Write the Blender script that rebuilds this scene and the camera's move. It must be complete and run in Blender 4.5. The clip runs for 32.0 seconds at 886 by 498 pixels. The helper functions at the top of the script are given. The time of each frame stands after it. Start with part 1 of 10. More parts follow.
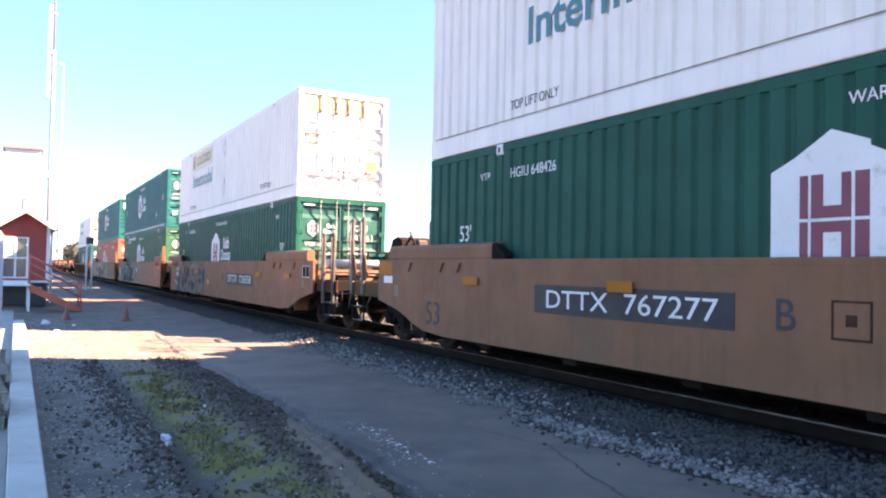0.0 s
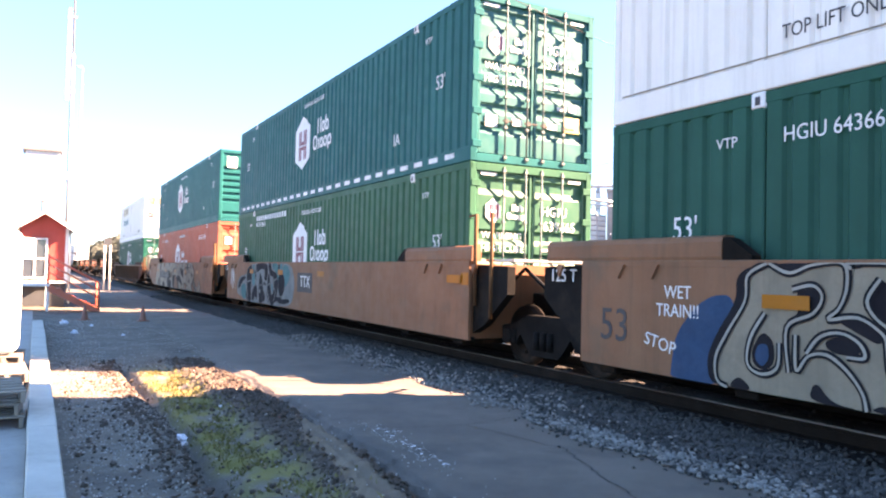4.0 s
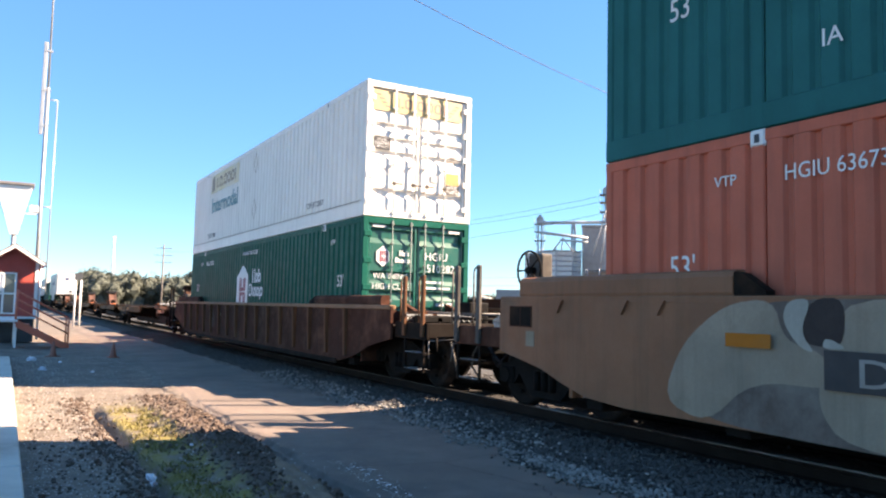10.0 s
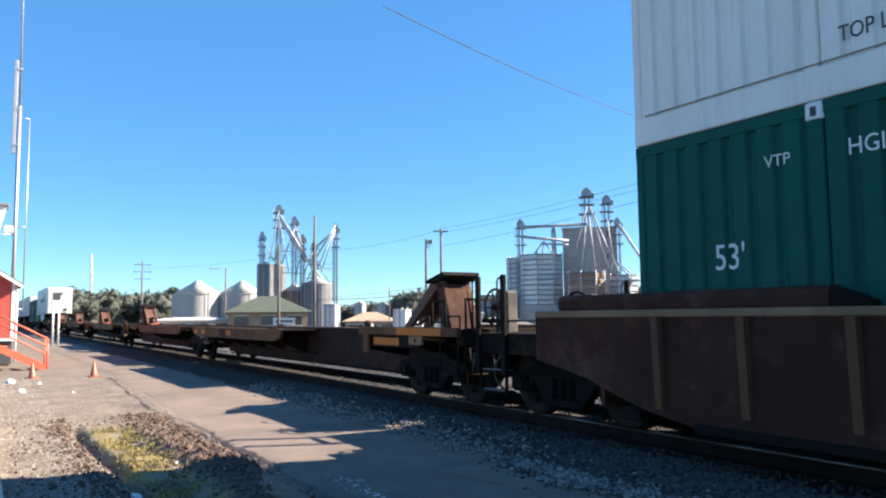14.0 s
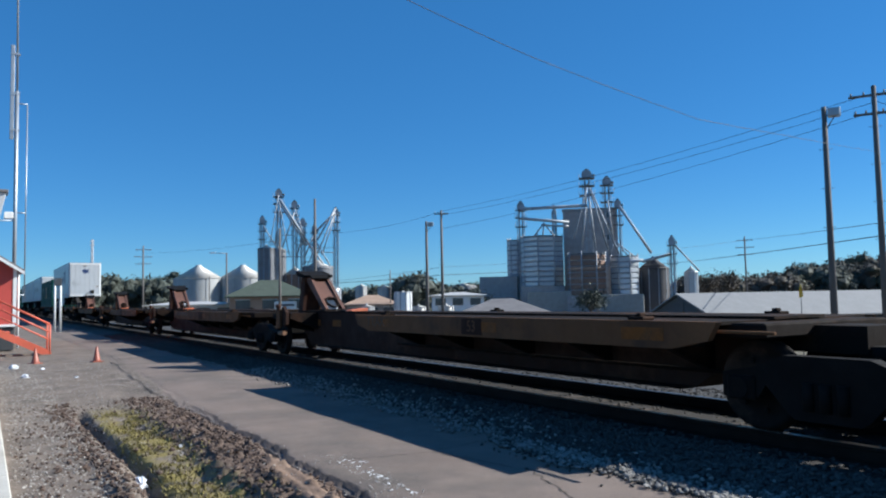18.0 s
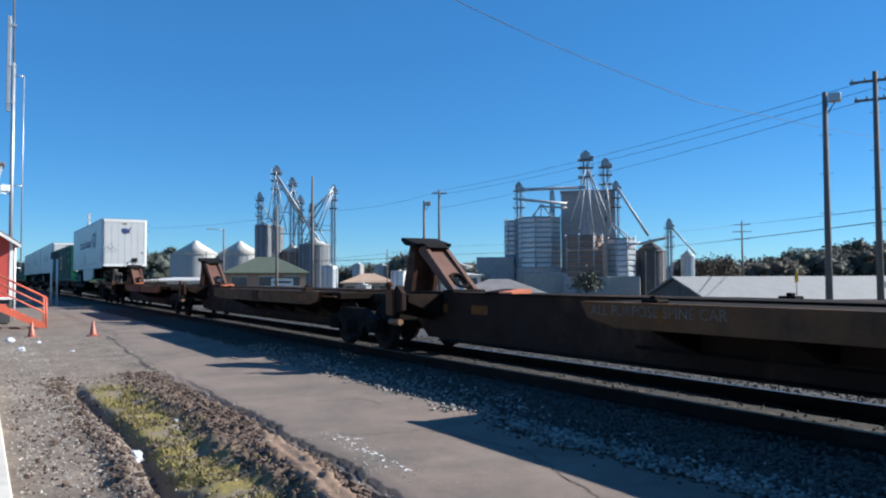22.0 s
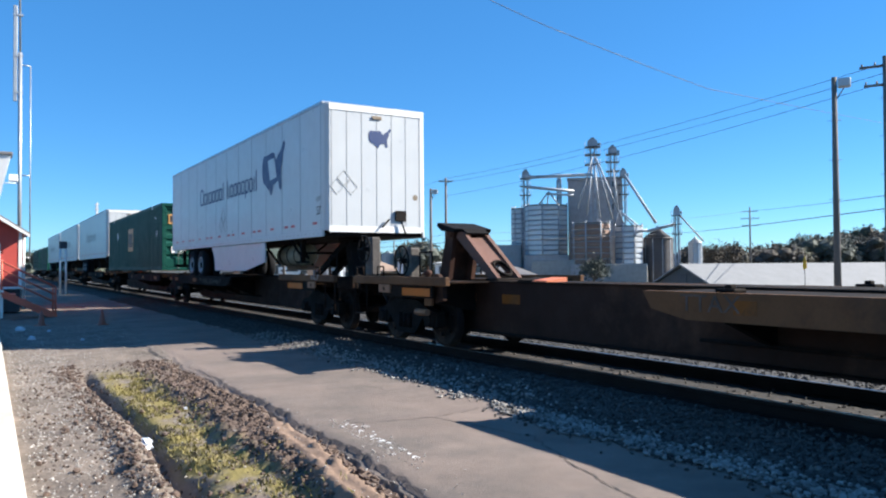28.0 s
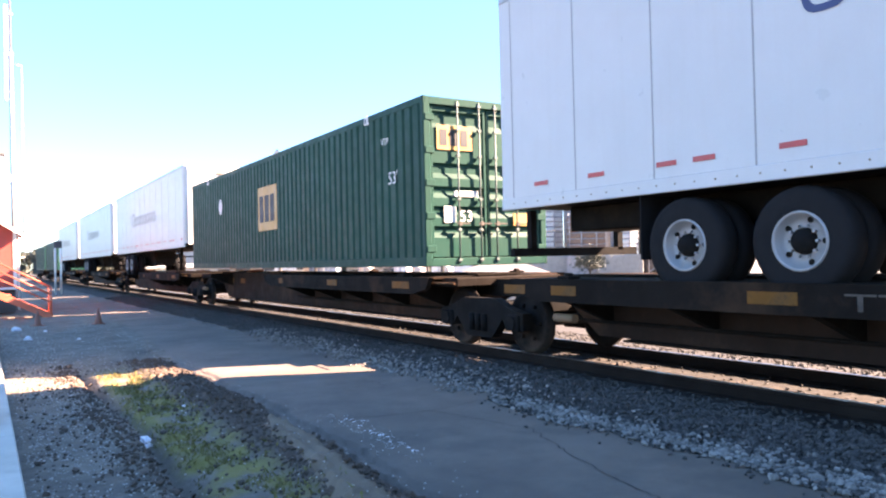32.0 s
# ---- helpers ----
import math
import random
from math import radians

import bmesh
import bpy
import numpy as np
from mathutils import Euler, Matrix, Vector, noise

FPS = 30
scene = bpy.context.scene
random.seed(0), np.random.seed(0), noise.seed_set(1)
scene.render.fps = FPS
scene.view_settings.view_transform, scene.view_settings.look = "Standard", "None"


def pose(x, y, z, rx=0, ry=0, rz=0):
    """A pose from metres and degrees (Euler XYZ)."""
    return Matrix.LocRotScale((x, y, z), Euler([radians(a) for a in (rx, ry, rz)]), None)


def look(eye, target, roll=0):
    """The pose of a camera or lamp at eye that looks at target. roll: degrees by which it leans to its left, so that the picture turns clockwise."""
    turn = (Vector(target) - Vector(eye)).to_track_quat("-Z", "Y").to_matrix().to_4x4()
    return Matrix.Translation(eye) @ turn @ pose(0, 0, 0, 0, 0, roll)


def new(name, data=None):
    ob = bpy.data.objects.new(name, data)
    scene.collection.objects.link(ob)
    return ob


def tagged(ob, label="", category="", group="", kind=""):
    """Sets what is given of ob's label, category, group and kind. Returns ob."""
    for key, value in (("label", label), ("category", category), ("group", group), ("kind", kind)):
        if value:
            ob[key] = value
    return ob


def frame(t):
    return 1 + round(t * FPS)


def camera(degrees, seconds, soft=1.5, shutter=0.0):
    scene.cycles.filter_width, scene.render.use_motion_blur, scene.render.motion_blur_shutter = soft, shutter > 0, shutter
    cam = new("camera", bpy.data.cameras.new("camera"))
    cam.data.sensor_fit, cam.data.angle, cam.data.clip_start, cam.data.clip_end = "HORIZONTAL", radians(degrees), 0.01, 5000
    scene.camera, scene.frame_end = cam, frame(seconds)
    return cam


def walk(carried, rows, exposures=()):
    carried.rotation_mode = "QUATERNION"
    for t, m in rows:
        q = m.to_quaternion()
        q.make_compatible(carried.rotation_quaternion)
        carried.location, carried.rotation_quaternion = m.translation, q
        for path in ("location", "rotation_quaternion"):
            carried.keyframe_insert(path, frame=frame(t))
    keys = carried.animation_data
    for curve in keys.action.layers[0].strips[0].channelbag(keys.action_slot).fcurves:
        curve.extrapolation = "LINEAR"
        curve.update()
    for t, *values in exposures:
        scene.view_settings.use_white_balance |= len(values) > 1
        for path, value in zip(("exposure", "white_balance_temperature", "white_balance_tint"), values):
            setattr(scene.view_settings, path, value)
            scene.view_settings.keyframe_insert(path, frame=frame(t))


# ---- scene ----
cam = camera(60.85, 32.0, soft=2.15)
EYE_Z = 1.65
TURNS = [
    (0, -29.50, 1.68, -1.16),
    (0.5, -29.01, 1.84, -1.16),
    (1, -29.05, 1.78, -0.70),
    (1.5, -28.98, 2.04, -0.61),
    (2, -28.81, 1.88, -0.72),
    (2.5, -28.67, 1.80, -1.16),
    (3, -28.24, 1.74, -1.10),
    (3.5, -28.40, 1.62, -1.25),
    (4, -28.38, 1.79, -1.33),
    (4.5, -28.43, 1.55, -1.36),
    (6.5, -28.73, 1.53, -0.77),
    (7, -28.93, 1.45, -0.73),
    (7.5, -28.80, 1.29, -1.02),
    (8, -28.00, 1.54, -1.42),
    (8.5, -27.17, 1.23, -0.74),
    (9, -28.04, 1.52, 0.27),
    (9.5, -28.64, 2.78, -0.69),
    (10, -30.18, 4.52, -1.36),
    (10.5, -29.80, 4.66, -0.31),
    (11, -30.24, 5.03, 0.56),
    (11.5, -30.16, 4.59, 0.91),
    (12, -30.35, 3.93, 1.04),
    (12.5, -30.11, 4.48, 1.47),
    (13, -29.79, 4.13, 1.76),
    (13.5, -30.73, 5.11, 1.14),
    (14, -31.44, 5.06, 0.62),
    (14.5, -30.95, 4.75, 1.30),
    (16.5, -31.25, 3.96, 0.82),
    (17, -31.11, 4.13, 0.55),
    (17.5, -31.39, 3.89, 1.02),
    (18, -31.37, 3.73, 1.09),
    (18.5, -31.59, 2.43, 0.78),
    (19, -31.90, 2.04, 0.84),
    (19.5, -32.11, 2.10, 0.87),
    (20, -31.82, 2.40, 1.12),
    (20.5, -32.35, 2.50, 1.10),
    (21, -31.89, 2.37, 0.84),
    (21.5, -31.19, 2.19, 0.83),
    (22, -31.62, 2.18, 0.22),
    (22.5, -31.47, 1.40, 1.15),
    (23, -32.30, -0.38, 1.42),
    (23.5, -32.35, -0.16, 1.18),
    (24, -32.31, 0.00, 1.26),
    (24.5, -32.00, 0.01, 1.20),
    (25, -31.93, -0.06, 1.03),
    (25.5, -31.96, 0.85, 0.48),
    (26, -30.71, 1.64, 0.44),
    (26.5, -29.90, 1.37, 0.86),
    (28.5, -31.48, 1.33, 0.19),
    (29, -31.36, 1.54, -0.14),
    (29.5, -30.30, 1.38, -0.24),
    (30, -29.45, 1.57, 1.01),
    (30.5, -29.08, 1.45, 1.98),
    (31, -29.36, 1.29, 1.86),
    (31.5, -30.69, 1.09, 1.32),
    (32, -31.40, 0.78, 1.33),
]
PATH = [(t, pose(0, 0, EYE_Z, 90 + p, r, y)) for t, y, p, r in TURNS]
walk(cam, PATH, exposures=[
    (0.0, 3.22, 9700, 39), (0.9, 2.66, 7500, 16), (1.5, 2.42, 7000, 13), (2.2, 3.28, 10200, 38), (3.0, 3.40, 10000, 37), (4.0, 3.50, 10000, 37), (4.6, 3.10, 10000, 37), (6.4, 3.47, 9500, 37), (7.2, 3.47, 9600, 38), (8.5, 3.42, 10000, 41), (9.2, 2.96, 10200, 37),
    (10.0, 2.40, 8400, 20), (10.6, 1.58, 6700, 9), (11.2, 1.33, 6500, 7), (11.7, 2.10, 7700, 16), (12.1, 3.08, 9200, 30), (12.7, 2.92, 8900, 28), (13.2, 2.38, 7900, 24), (14.0, 1.95, 7100, 13), (14.35, 1.62, 6400, 8),
    (16.5, 0.85, 5750, 6), (19.0, 0.97, 5750, 6), (20.0, 1.17, 5950, 7), (22.0, 1.10, 5950, 7), (23.0, 1.55, 6050, 8), (24.0, 1.62, 6150, 8), (26.0, 1.42, 6050, 8), (28.5, 1.55, 6250, 9), (29.4, 1.77, 6900, 12), (30.0, 2.56, 7800, 21), (31.0, 2.97, 8600, 28), (32.0, 3.40, 9000, 33)])

# ---- light ----
SUN_EL, SUN_AZ = 32.5, 111.7        # degrees; azimuth clockwise from the track's far end
world = bpy.data.worlds.new("sky")
scene.world = world
world.use_nodes = True
_n, _l = world.node_tree.nodes, world.node_tree.links
_sky = _n.new("ShaderNodeTexSky")
_sky.sky_type, _sky.sun_disc = "NISHITA", False
_sky.sun_elevation, _sky.sun_rotation = radians(SUN_EL), radians(SUN_AZ)
_sky.air_density, _sky.dust_density, _sky.ozone_density, _sky.altitude = 1.0, 0.0, 2.6, 1800
_hs = _n.new("ShaderNodeHueSaturation")
_hs.inputs["Saturation"].default_value = 1.22
_l.new(_sky.outputs[0], _hs.inputs["Color"])
_tint = _n.new("ShaderNodeMix")
_tint.data_type, _tint.blend_type, _tint.inputs[0].default_value = "RGBA", "MULTIPLY", 1.0
_tint.inputs[7].default_value = (0.70, 0.98, 1.10, 1)
_l.new(_hs.outputs[0], _tint.inputs[6])
_even = _n.new("ShaderNodeMix")          # evens the sky out towards the clear azure of the day
_even.data_type, _even.inputs[0].default_value = "RGBA", 0.42
_even.inputs[7].default_value = (0.55, 2.02, 4.60, 1)
_l.new(_tint.outputs[2], _even.inputs[6])
_l.new(_even.outputs[2], _n["Background"].inputs[0])
_n["Background"].inputs[1].default_value = 0.062
sun = new("sun", bpy.data.lights.new("sun", "SUN"))
sun.data.energy, sun.data.angle, sun.data.color = 5.0, radians(0.53), (1.0, 0.92, 0.81)
_sd = Vector((math.sin(radians(SUN_AZ)) * math.cos(radians(SUN_EL)), math.cos(radians(SUN_AZ)) * math.cos(radians(SUN_EL)), math.sin(radians(SUN_EL))))
sun.matrix_world = look(_sd * 200, (0, 0, 0))


# ---- materials ----
def mat(name, base, rough=0.6, metal=0.0, var=0.18, scale=1.2, grain=35.0, bump=0.12, tint=None, tint_amt=0.0, tint_scale=0.7,
        streak=0.0, dirt=None, dirt_amt=0.0, per_object=0.0, per_island=0.0, spec=0.5, stretch=(1, 1, 1)):
    """A worn surface: colour that varies at two scales, patches of a second colour, streaks down the faces, fine relief."""
    m = bpy.data.materials.new(name)
    m.use_nodes = True
    n, l = m.node_tree.nodes, m.node_tree.links
    b = n["Principled BSDF"]
    b.inputs["Metallic"].default_value = metal
    b.inputs["Specular IOR Level"].default_value = spec
    tc = n.new("ShaderNodeTexCoord")
    mp = n.new("ShaderNodeMapping")
    mp.inputs["Scale"].default_value = stretch
    l.new(tc.outputs["Object"], mp.inputs[0])
    co = mp.outputs[0]

    def noise_tex(s, detail=5, vec=None, rgh=0.6):
        t = n.new("ShaderNodeTexNoise")
        t.inputs["Scale"].default_value, t.inputs["Detail"].default_value, t.inputs["Roughness"].default_value = s, detail, rgh
        l.new(vec or co, t.inputs["Vector"])
        return t.outputs["Fac"]

    def ramp(fac, lo, hi, a=0.0, z=1.0):
        r = n.new("ShaderNodeMapRange")
        r.clamp = True
        for i, v in enumerate((lo, hi, a, z)):
            r.inputs[i + 1].default_value = v
        l.new(fac, r.inputs[0])
        return r.outputs[0]

    def mix(fac, a, z, mode="MIX"):
        x = n.new("ShaderNodeMix")
        x.data_type, x.blend_type = "RGBA", mode
        for sock, v in ((x.inputs[0], fac), (x.inputs[6], a), (x.inputs[7], z)):
            if hasattr(v, "is_linked"):
                l.new(v, sock)
            else:
                sock.default_value = v if isinstance(v, (int, float)) else (*v[:3], 1)
        return x.outputs[2]

    dark = [c * (1 - var) for c in base]
    lite = [min(1, c * (1 + var)) for c in base]
    col = mix(ramp(noise_tex(scale), 0.3, 0.7), dark, lite)
    fine = noise_tex(grain, 4)
    col = mix(ramp(fine, 0.25, 0.75, 0.0, 0.35), col, [c * (1 - var * 1.6) for c in base])
    if tint is not None:
        col = mix(ramp(noise_tex(tint_scale, 8, rgh=0.7), 0.62 - 0.35 * tint_amt, 0.78 - 0.25 * tint_amt), col, tint)
    if streak:
        mp2 = n.new("ShaderNodeMapping")
        mp2.inputs["Scale"].default_value = (5.0, 5.0, 0.35)
        l.new(tc.outputs["Object"], mp2.inputs[0])
        s = noise_tex(1.6, 6, mp2.outputs[0], 0.65)
        col = mix(ramp(s, 0.5, 0.8, 0.0, streak), col, dirt or [c * 0.35 for c in base])
    if per_object:
        oi = n.new("ShaderNodeObjectInfo")
        col = mix(ramp(oi.outputs["Random"], 0, 1, 0, per_object), col, [c * 0.45 for c in base])
    if per_island:
        ge = n.new("ShaderNodeNewGeometry")
        col = mix(ramp(ge.outputs["Random Per Island"], 0, 1, per_island, 0), col, [c * 0.3 for c in base])
    l.new(col, b.inputs["Base Color"])
    l.new(ramp(noise_tex(scale * 3.1), 0.3, 0.7, max(0.05, rough - 0.12), min(1, rough + 0.12)), b.inputs["Roughness"])
    if bump:
        bp = n.new("ShaderNodeBump")
        bp.inputs["Strength"].default_value, bp.inputs["Distance"].default_value = bump, 0.02
        l.new(fine, bp.inputs["Height"])
        l.new(bp.outputs[0], b.inputs["Normal"])
    return m


M = {}
M["white_box"] = mat("white_box_paint", (0.76, 0.725, 0.67), 0.5, var=0.06, streak=0.4, dirt=(0.42, 0.38, 0.33), bump=0.04)
M["white_trailer"] = mat("white_trailer_paint", (0.52, 0.53, 0.53), 0.38, var=0.04, streak=0.18, dirt=(0.45, 0.42, 0.38), bump=0.02)
M["green"] = mat("dark_green_paint", (0.0025, 0.090, 0.066), 0.5, var=0.14, streak=0.35, dirt=(0.01, 0.05, 0.036), bump=0.06, spec=0.06)
M["teal"] = mat("teal_green_paint", (0.003, 0.122, 0.120), 0.5, var=0.14, streak=0.3, dirt=(0.015, 0.06, 0.055), bump=0.06, spec=0.06)
M["light_green"] = mat("faded_green_paint", (0.018, 0.112, 0.064), 0.55, var=0.15, streak=0.4, dirt=(0.03, 0.08, 0.04), bump=0.06, spec=0.14)
M["emp_green"] = mat("deep_green_paint", (0.006, 0.058, 0.044), 0.55, var=0.14, streak=0.3, dirt=(0.02, 0.05, 0.03), bump=0.06, spec=0.14)
M["red_box"] = mat("faded_red_paint", (0.56, 0.130, 0.078), 0.55, var=0.14, streak=0.45, dirt=(0.22, 0.07, 0.05), bump=0.06, spec=0.14)
M["tan_steel"] = mat("tan_car_paint", (0.262, 0.105, 0.054), 0.65, var=0.15, streak=0.55, dirt=(0.13, 0.065, 0.035), tint=(0.16, 0.09, 0.055), tint_amt=0.25, bump=0.08, spec=0.25)
M["brown_steel"] = mat("brown_car_paint", (0.062, 0.0235, 0.015), 0.85, var=0.22, streak=0.6, dirt=(0.028, 0.018, 0.014), tint=(0.125, 0.055, 0.034), tint_amt=0.35, tint_scale=1.6, bump=0.12, spec=0.12)
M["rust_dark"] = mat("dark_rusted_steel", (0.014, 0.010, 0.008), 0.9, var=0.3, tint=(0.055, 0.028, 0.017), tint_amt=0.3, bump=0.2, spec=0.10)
M["rust_red"] = mat("red_primer_steel", (0.12, 0.052, 0.034), 0.75, var=0.25, tint=(0.08, 0.035, 0.025), tint_amt=0.35, streak=0.4, bump=0.15)
M["deck_tan"] = mat("weathered_deck_edge", (0.135, 0.066, 0.030), 0.75, var=0.25, tint=(0.055, 0.033, 0.022), tint_amt=0.4, bump=0.15, spec=0.15)
M["spine_brown"] = mat("brown_spine_paint", (0.034, 0.018, 0.013), 0.85, var=0.25, streak=0.5, dirt=(0.022, 0.017, 0.014), tint=(0.085, 0.045, 0.028), tint_amt=0.3, bump=0.15, spec=0.15)
M["mark_dim"] = mat("grimy_stencil_paint", (0.105, 0.085, 0.072), 0.8, var=0.4, scale=4, spec=0.1)
M["hitch_brown"] = mat("rusty_hitch_plate", (0.060, 0.029, 0.021), 0.85, var=0.25, tint=(0.12, 0.058, 0.036), tint_amt=0.4, tint_scale=1.8, streak=0.4, bump=0.15, spec=0.15)
M["mark_faint"] = mat("worn_stencil_paint", (0.17, 0.14, 0.12), 0.75, var=0.4, scale=4, spec=0.15)
M["post_brown"] = mat("worn_brown_post", (0.135, 0.056, 0.027), 0.8, var=0.2, streak=0.4, dirt=(0.05, 0.03, 0.02), bump=0.1, spec=0.2)
M["post_grey"] = mat("worn_grey_post", (0.14, 0.13, 0.125), 0.6, metal=0.2, var=0.2, tint=(0.10, 0.07, 0.05), tint_amt=0.3, bump=0.08, spec=0.3)
M["post_worn"] = mat("worn_dark_post", (0.085, 0.075, 0.068), 0.75, var=0.35, scale=0.9, tint=(0.19, 0.165, 0.14), tint_amt=0.4, tint_scale=1.1, bump=0.08, spec=0.2)
M["post_tan"] = mat("worn_tan_post", (0.25, 0.125, 0.062), 0.75, var=0.2, streak=0.4, dirt=(0.08, 0.05, 0.035), bump=0.1)
M["black_steel"] = mat("grimy_black_steel", (0.010, 0.009, 0.0085), 0.8, var=0.3, tint=(0.028, 0.020, 0.014), tint_amt=0.3, bump=0.2, spec=0.1)
M["wheel"] = mat("wheel_steel", (0.013, 0.010, 0.009), 0.8, metal=0.1, var=0.25, spec=0.15, tint=(0.08, 0.05, 0.035), tint_amt=0.3)
M["tread"] = mat("bright_wheel_tread", (0.42, 0.42, 0.43), 0.35, metal=1.0, var=0.1, bump=0.02)
M["galv"] = mat("galvanised_steel", (0.42, 0.44, 0.46), 0.45, metal=0.65, var=0.12, tint=(0.3, 0.29, 0.27), tint_amt=0.2)
# distant steelwork: dull patches are its own, the raised bluish base carries haze
M["galv_far"] = mat("dulled_galvanised_steel", (0.38, 0.40, 0.43), 0.6, metal=0.2, var=0.15, tint=(0.17, 0.16, 0.155), tint_amt=0.3, spec=0.3)
M["orange_dull"] = mat("grimy_orange_reflector", (0.20, 0.070, 0.012), 0.6, var=0.25, scale=4, tint=(0.07, 0.04, 0.02), tint_amt=0.4, tint_scale=3, spec=0.15)
M["orange"] = mat("orange_reflector", (0.46, 0.125, 0.008), 0.4, var=0.12, tint=(0.33, 0.12, 0.03), tint_amt=0.25, bump=0.02, spec=0.15)
M["black_plate"] = mat("black_stencil_panel", (0.02, 0.02, 0.022), 0.6, var=0.2, streak=0.3, dirt=(0.07, 0.055, 0.045))
M["mark_white"] = mat("white_stencil_paint", (0.70, 0.70, 0.68), 0.6, var=0.08, tint=(0.42, 0.4, 0.37), tint_amt=0.15, tint_scale=4)
M["mark_black"] = mat("black_stencil_paint", (0.03, 0.03, 0.035), 0.6, var=0.2)
M["mark_teal"] = mat("teal_lettering", (0.015, 0.17, 0.20), 0.5, var=0.1)
M["mark_blue"] = mat("navy_lettering", (0.022, 0.045, 0.135), 0.5, var=0.1)
M["mark_maroon"] = mat("maroon_emblem", (0.25, 0.035, 0.06), 0.5, var=0.1)
M["mark_amber"] = mat("amber_brand_panel", (0.56, 0.29, 0.09), 0.5, var=0.12, tint=(0.42, 0.24, 0.10), tint_amt=0.3)
M["mark_yellow"] = mat("yellow_panel", (0.66, 0.45, 0.13), 0.5, var=0.1, tint=(0.5, 0.36, 0.15), tint_amt=0.25)
M["panel_faded"] = mat("faded_yellow_panel", (0.66, 0.55, 0.34), 0.55, var=0.1, tint=(0.6, 0.55, 0.45), tint_amt=0.4, tint_scale=2)
M["panel_door"] = mat("sunned_amber_panel", (0.56, 0.42, 0.20), 0.55, var=0.1, tint=(0.5, 0.40, 0.24), tint_amt=0.3, tint_scale=2)
M["panel_ink"] = mat("faded_brown_lettering", (0.27, 0.20, 0.15), 0.6, var=0.15)
M["mark_red"] = mat("red_tape", (0.55, 0.06, 0.06), 0.4, var=0.1)
M["rubber"] = mat("black_rubber", (0.014, 0.014, 0.015), 0.9, var=0.2, bump=0.1, spec=0.15)
M["placard"] = mat("scuffed_placard_metal", (0.42, 0.42, 0.41), 0.5, metal=0.3, var=0.2, tint=(0.2, 0.2, 0.2), tint_amt=0.3, tint_scale=4)
M["cream_tank"] = mat("cream_tank_paint", (0.27, 0.225, 0.15), 0.6, var=0.2, tint=(0.17, 0.14, 0.095), tint_amt=0.3)
M["rim"] = mat("painted_rim", (0.30, 0.305, 0.31), 0.5, metal=0.2, var=0.1, tint=(0.3, 0.27, 0.24), tint_amt=0.2)
M["g_grey"] = mat("grey_spray_paint", (0.27, 0.215, 0.155), 0.75, var=0.2, scale=1.6, streak=0.3, tint=(0.19, 0.15, 0.11), tint_amt=0.3, tint_scale=1.8, spec=0.2)
M["mark_grey"] = mat("dulled_white_paint", (0.30, 0.27, 0.24), 0.7, var=0.25, scale=4, spec=0.2)
M["g_silver"] = mat("silver_spray_paint", (0.29, 0.225, 0.165), 0.6, var=0.2, scale=1.4, streak=0.4, tint=(0.21, 0.155, 0.11), tint_amt=0.35, tint_scale=1.5, spec=0.25)
M["g_pale"] = mat("pale_spray_paint", (0.34, 0.31, 0.26), 0.7, var=0.2, streak=0.3, spec=0.2)
M["g_pale2"] = mat("pale_grey_green_spray", (0.185, 0.195, 0.18), 0.75, var=0.25, scale=1.8, streak=0.25, tint=(0.10, 0.11, 0.10), tint_amt=0.35, tint_scale=2.0, spec=0.2)
M["g_smoke"] = mat("smoky_spray_paint", (0.135, 0.098, 0.080), 0.75, var=0.3, scale=1.4, streak=0.35, tint=(0.19, 0.155, 0.13), tint_amt=0.4, tint_scale=1.2, spec=0.2)
M["g_dark2"] = mat("brown_shadow_spray", (0.046, 0.034, 0.031), 0.75, var=0.3, spec=0.15)
M["g_dark"] = mat("dark_spray_paint", (0.016, 0.014, 0.017), 0.75, var=0.3, spec=0.12)
M["g_blue"] = mat("blue_spray_paint", (0.007, 0.06, 0.125), 0.7, var=0.3, scale=1.6, spec=0.2)
M["g_teal"] = mat("turquoise_spray_paint", (0.018, 0.15, 0.15), 0.7, var=0.25, tint=(0.05, 0.20, 0.20), tint_amt=0.35, tint_scale=2.0, spec=0.2)

# setting
M["rail_side"] = mat("rusted_rail_steel", (0.015, 0.0095, 0.0075), 0.9, var=0.25, tint=(0.02, 0.014, 0.011), tint_amt=0.4, spec=0.15)
M["rail_top"] = mat("polished_rail_head", (0.17, 0.155, 0.145), 0.42, metal=1.0, var=0.08, bump=0.02)
M["tie"] = mat("creosoted_wood", (0.06, 0.045, 0.035), 0.9, var=0.3, grain=20, bump=0.4, per_object=0.5, stretch=(0.2, 1, 1))
M["kerb"] = mat("worn_concrete", (0.50, 0.47, 0.41), 0.85, var=0.12, tint=(0.33, 0.30, 0.25), tint_amt=0.35, bump=0.25, scale=2.5)
M["concrete"] = mat("weathered_concrete", (0.34, 0.32, 0.29), 0.9, var=0.15, streak=0.4, bump=0.2)
M["white_wall"] = mat("white_painted_wall", (0.76, 0.76, 0.75), 0.65, var=0.04, streak=0.12, dirt=(0.5, 0.48, 0.45), bump=0.15)
M["red_wall"] = mat("red_painted_siding", (0.45, 0.062, 0.045), 0.65, var=0.12, streak=0.25, dirt=(0.25, 0.04, 0.03), bump=0.1)
M["red_trim"] = mat("orange_red_rail_paint", (0.62, 0.13, 0.07), 0.5, var=0.12, tint=(0.35, 0.08, 0.05), tint_amt=0.2)
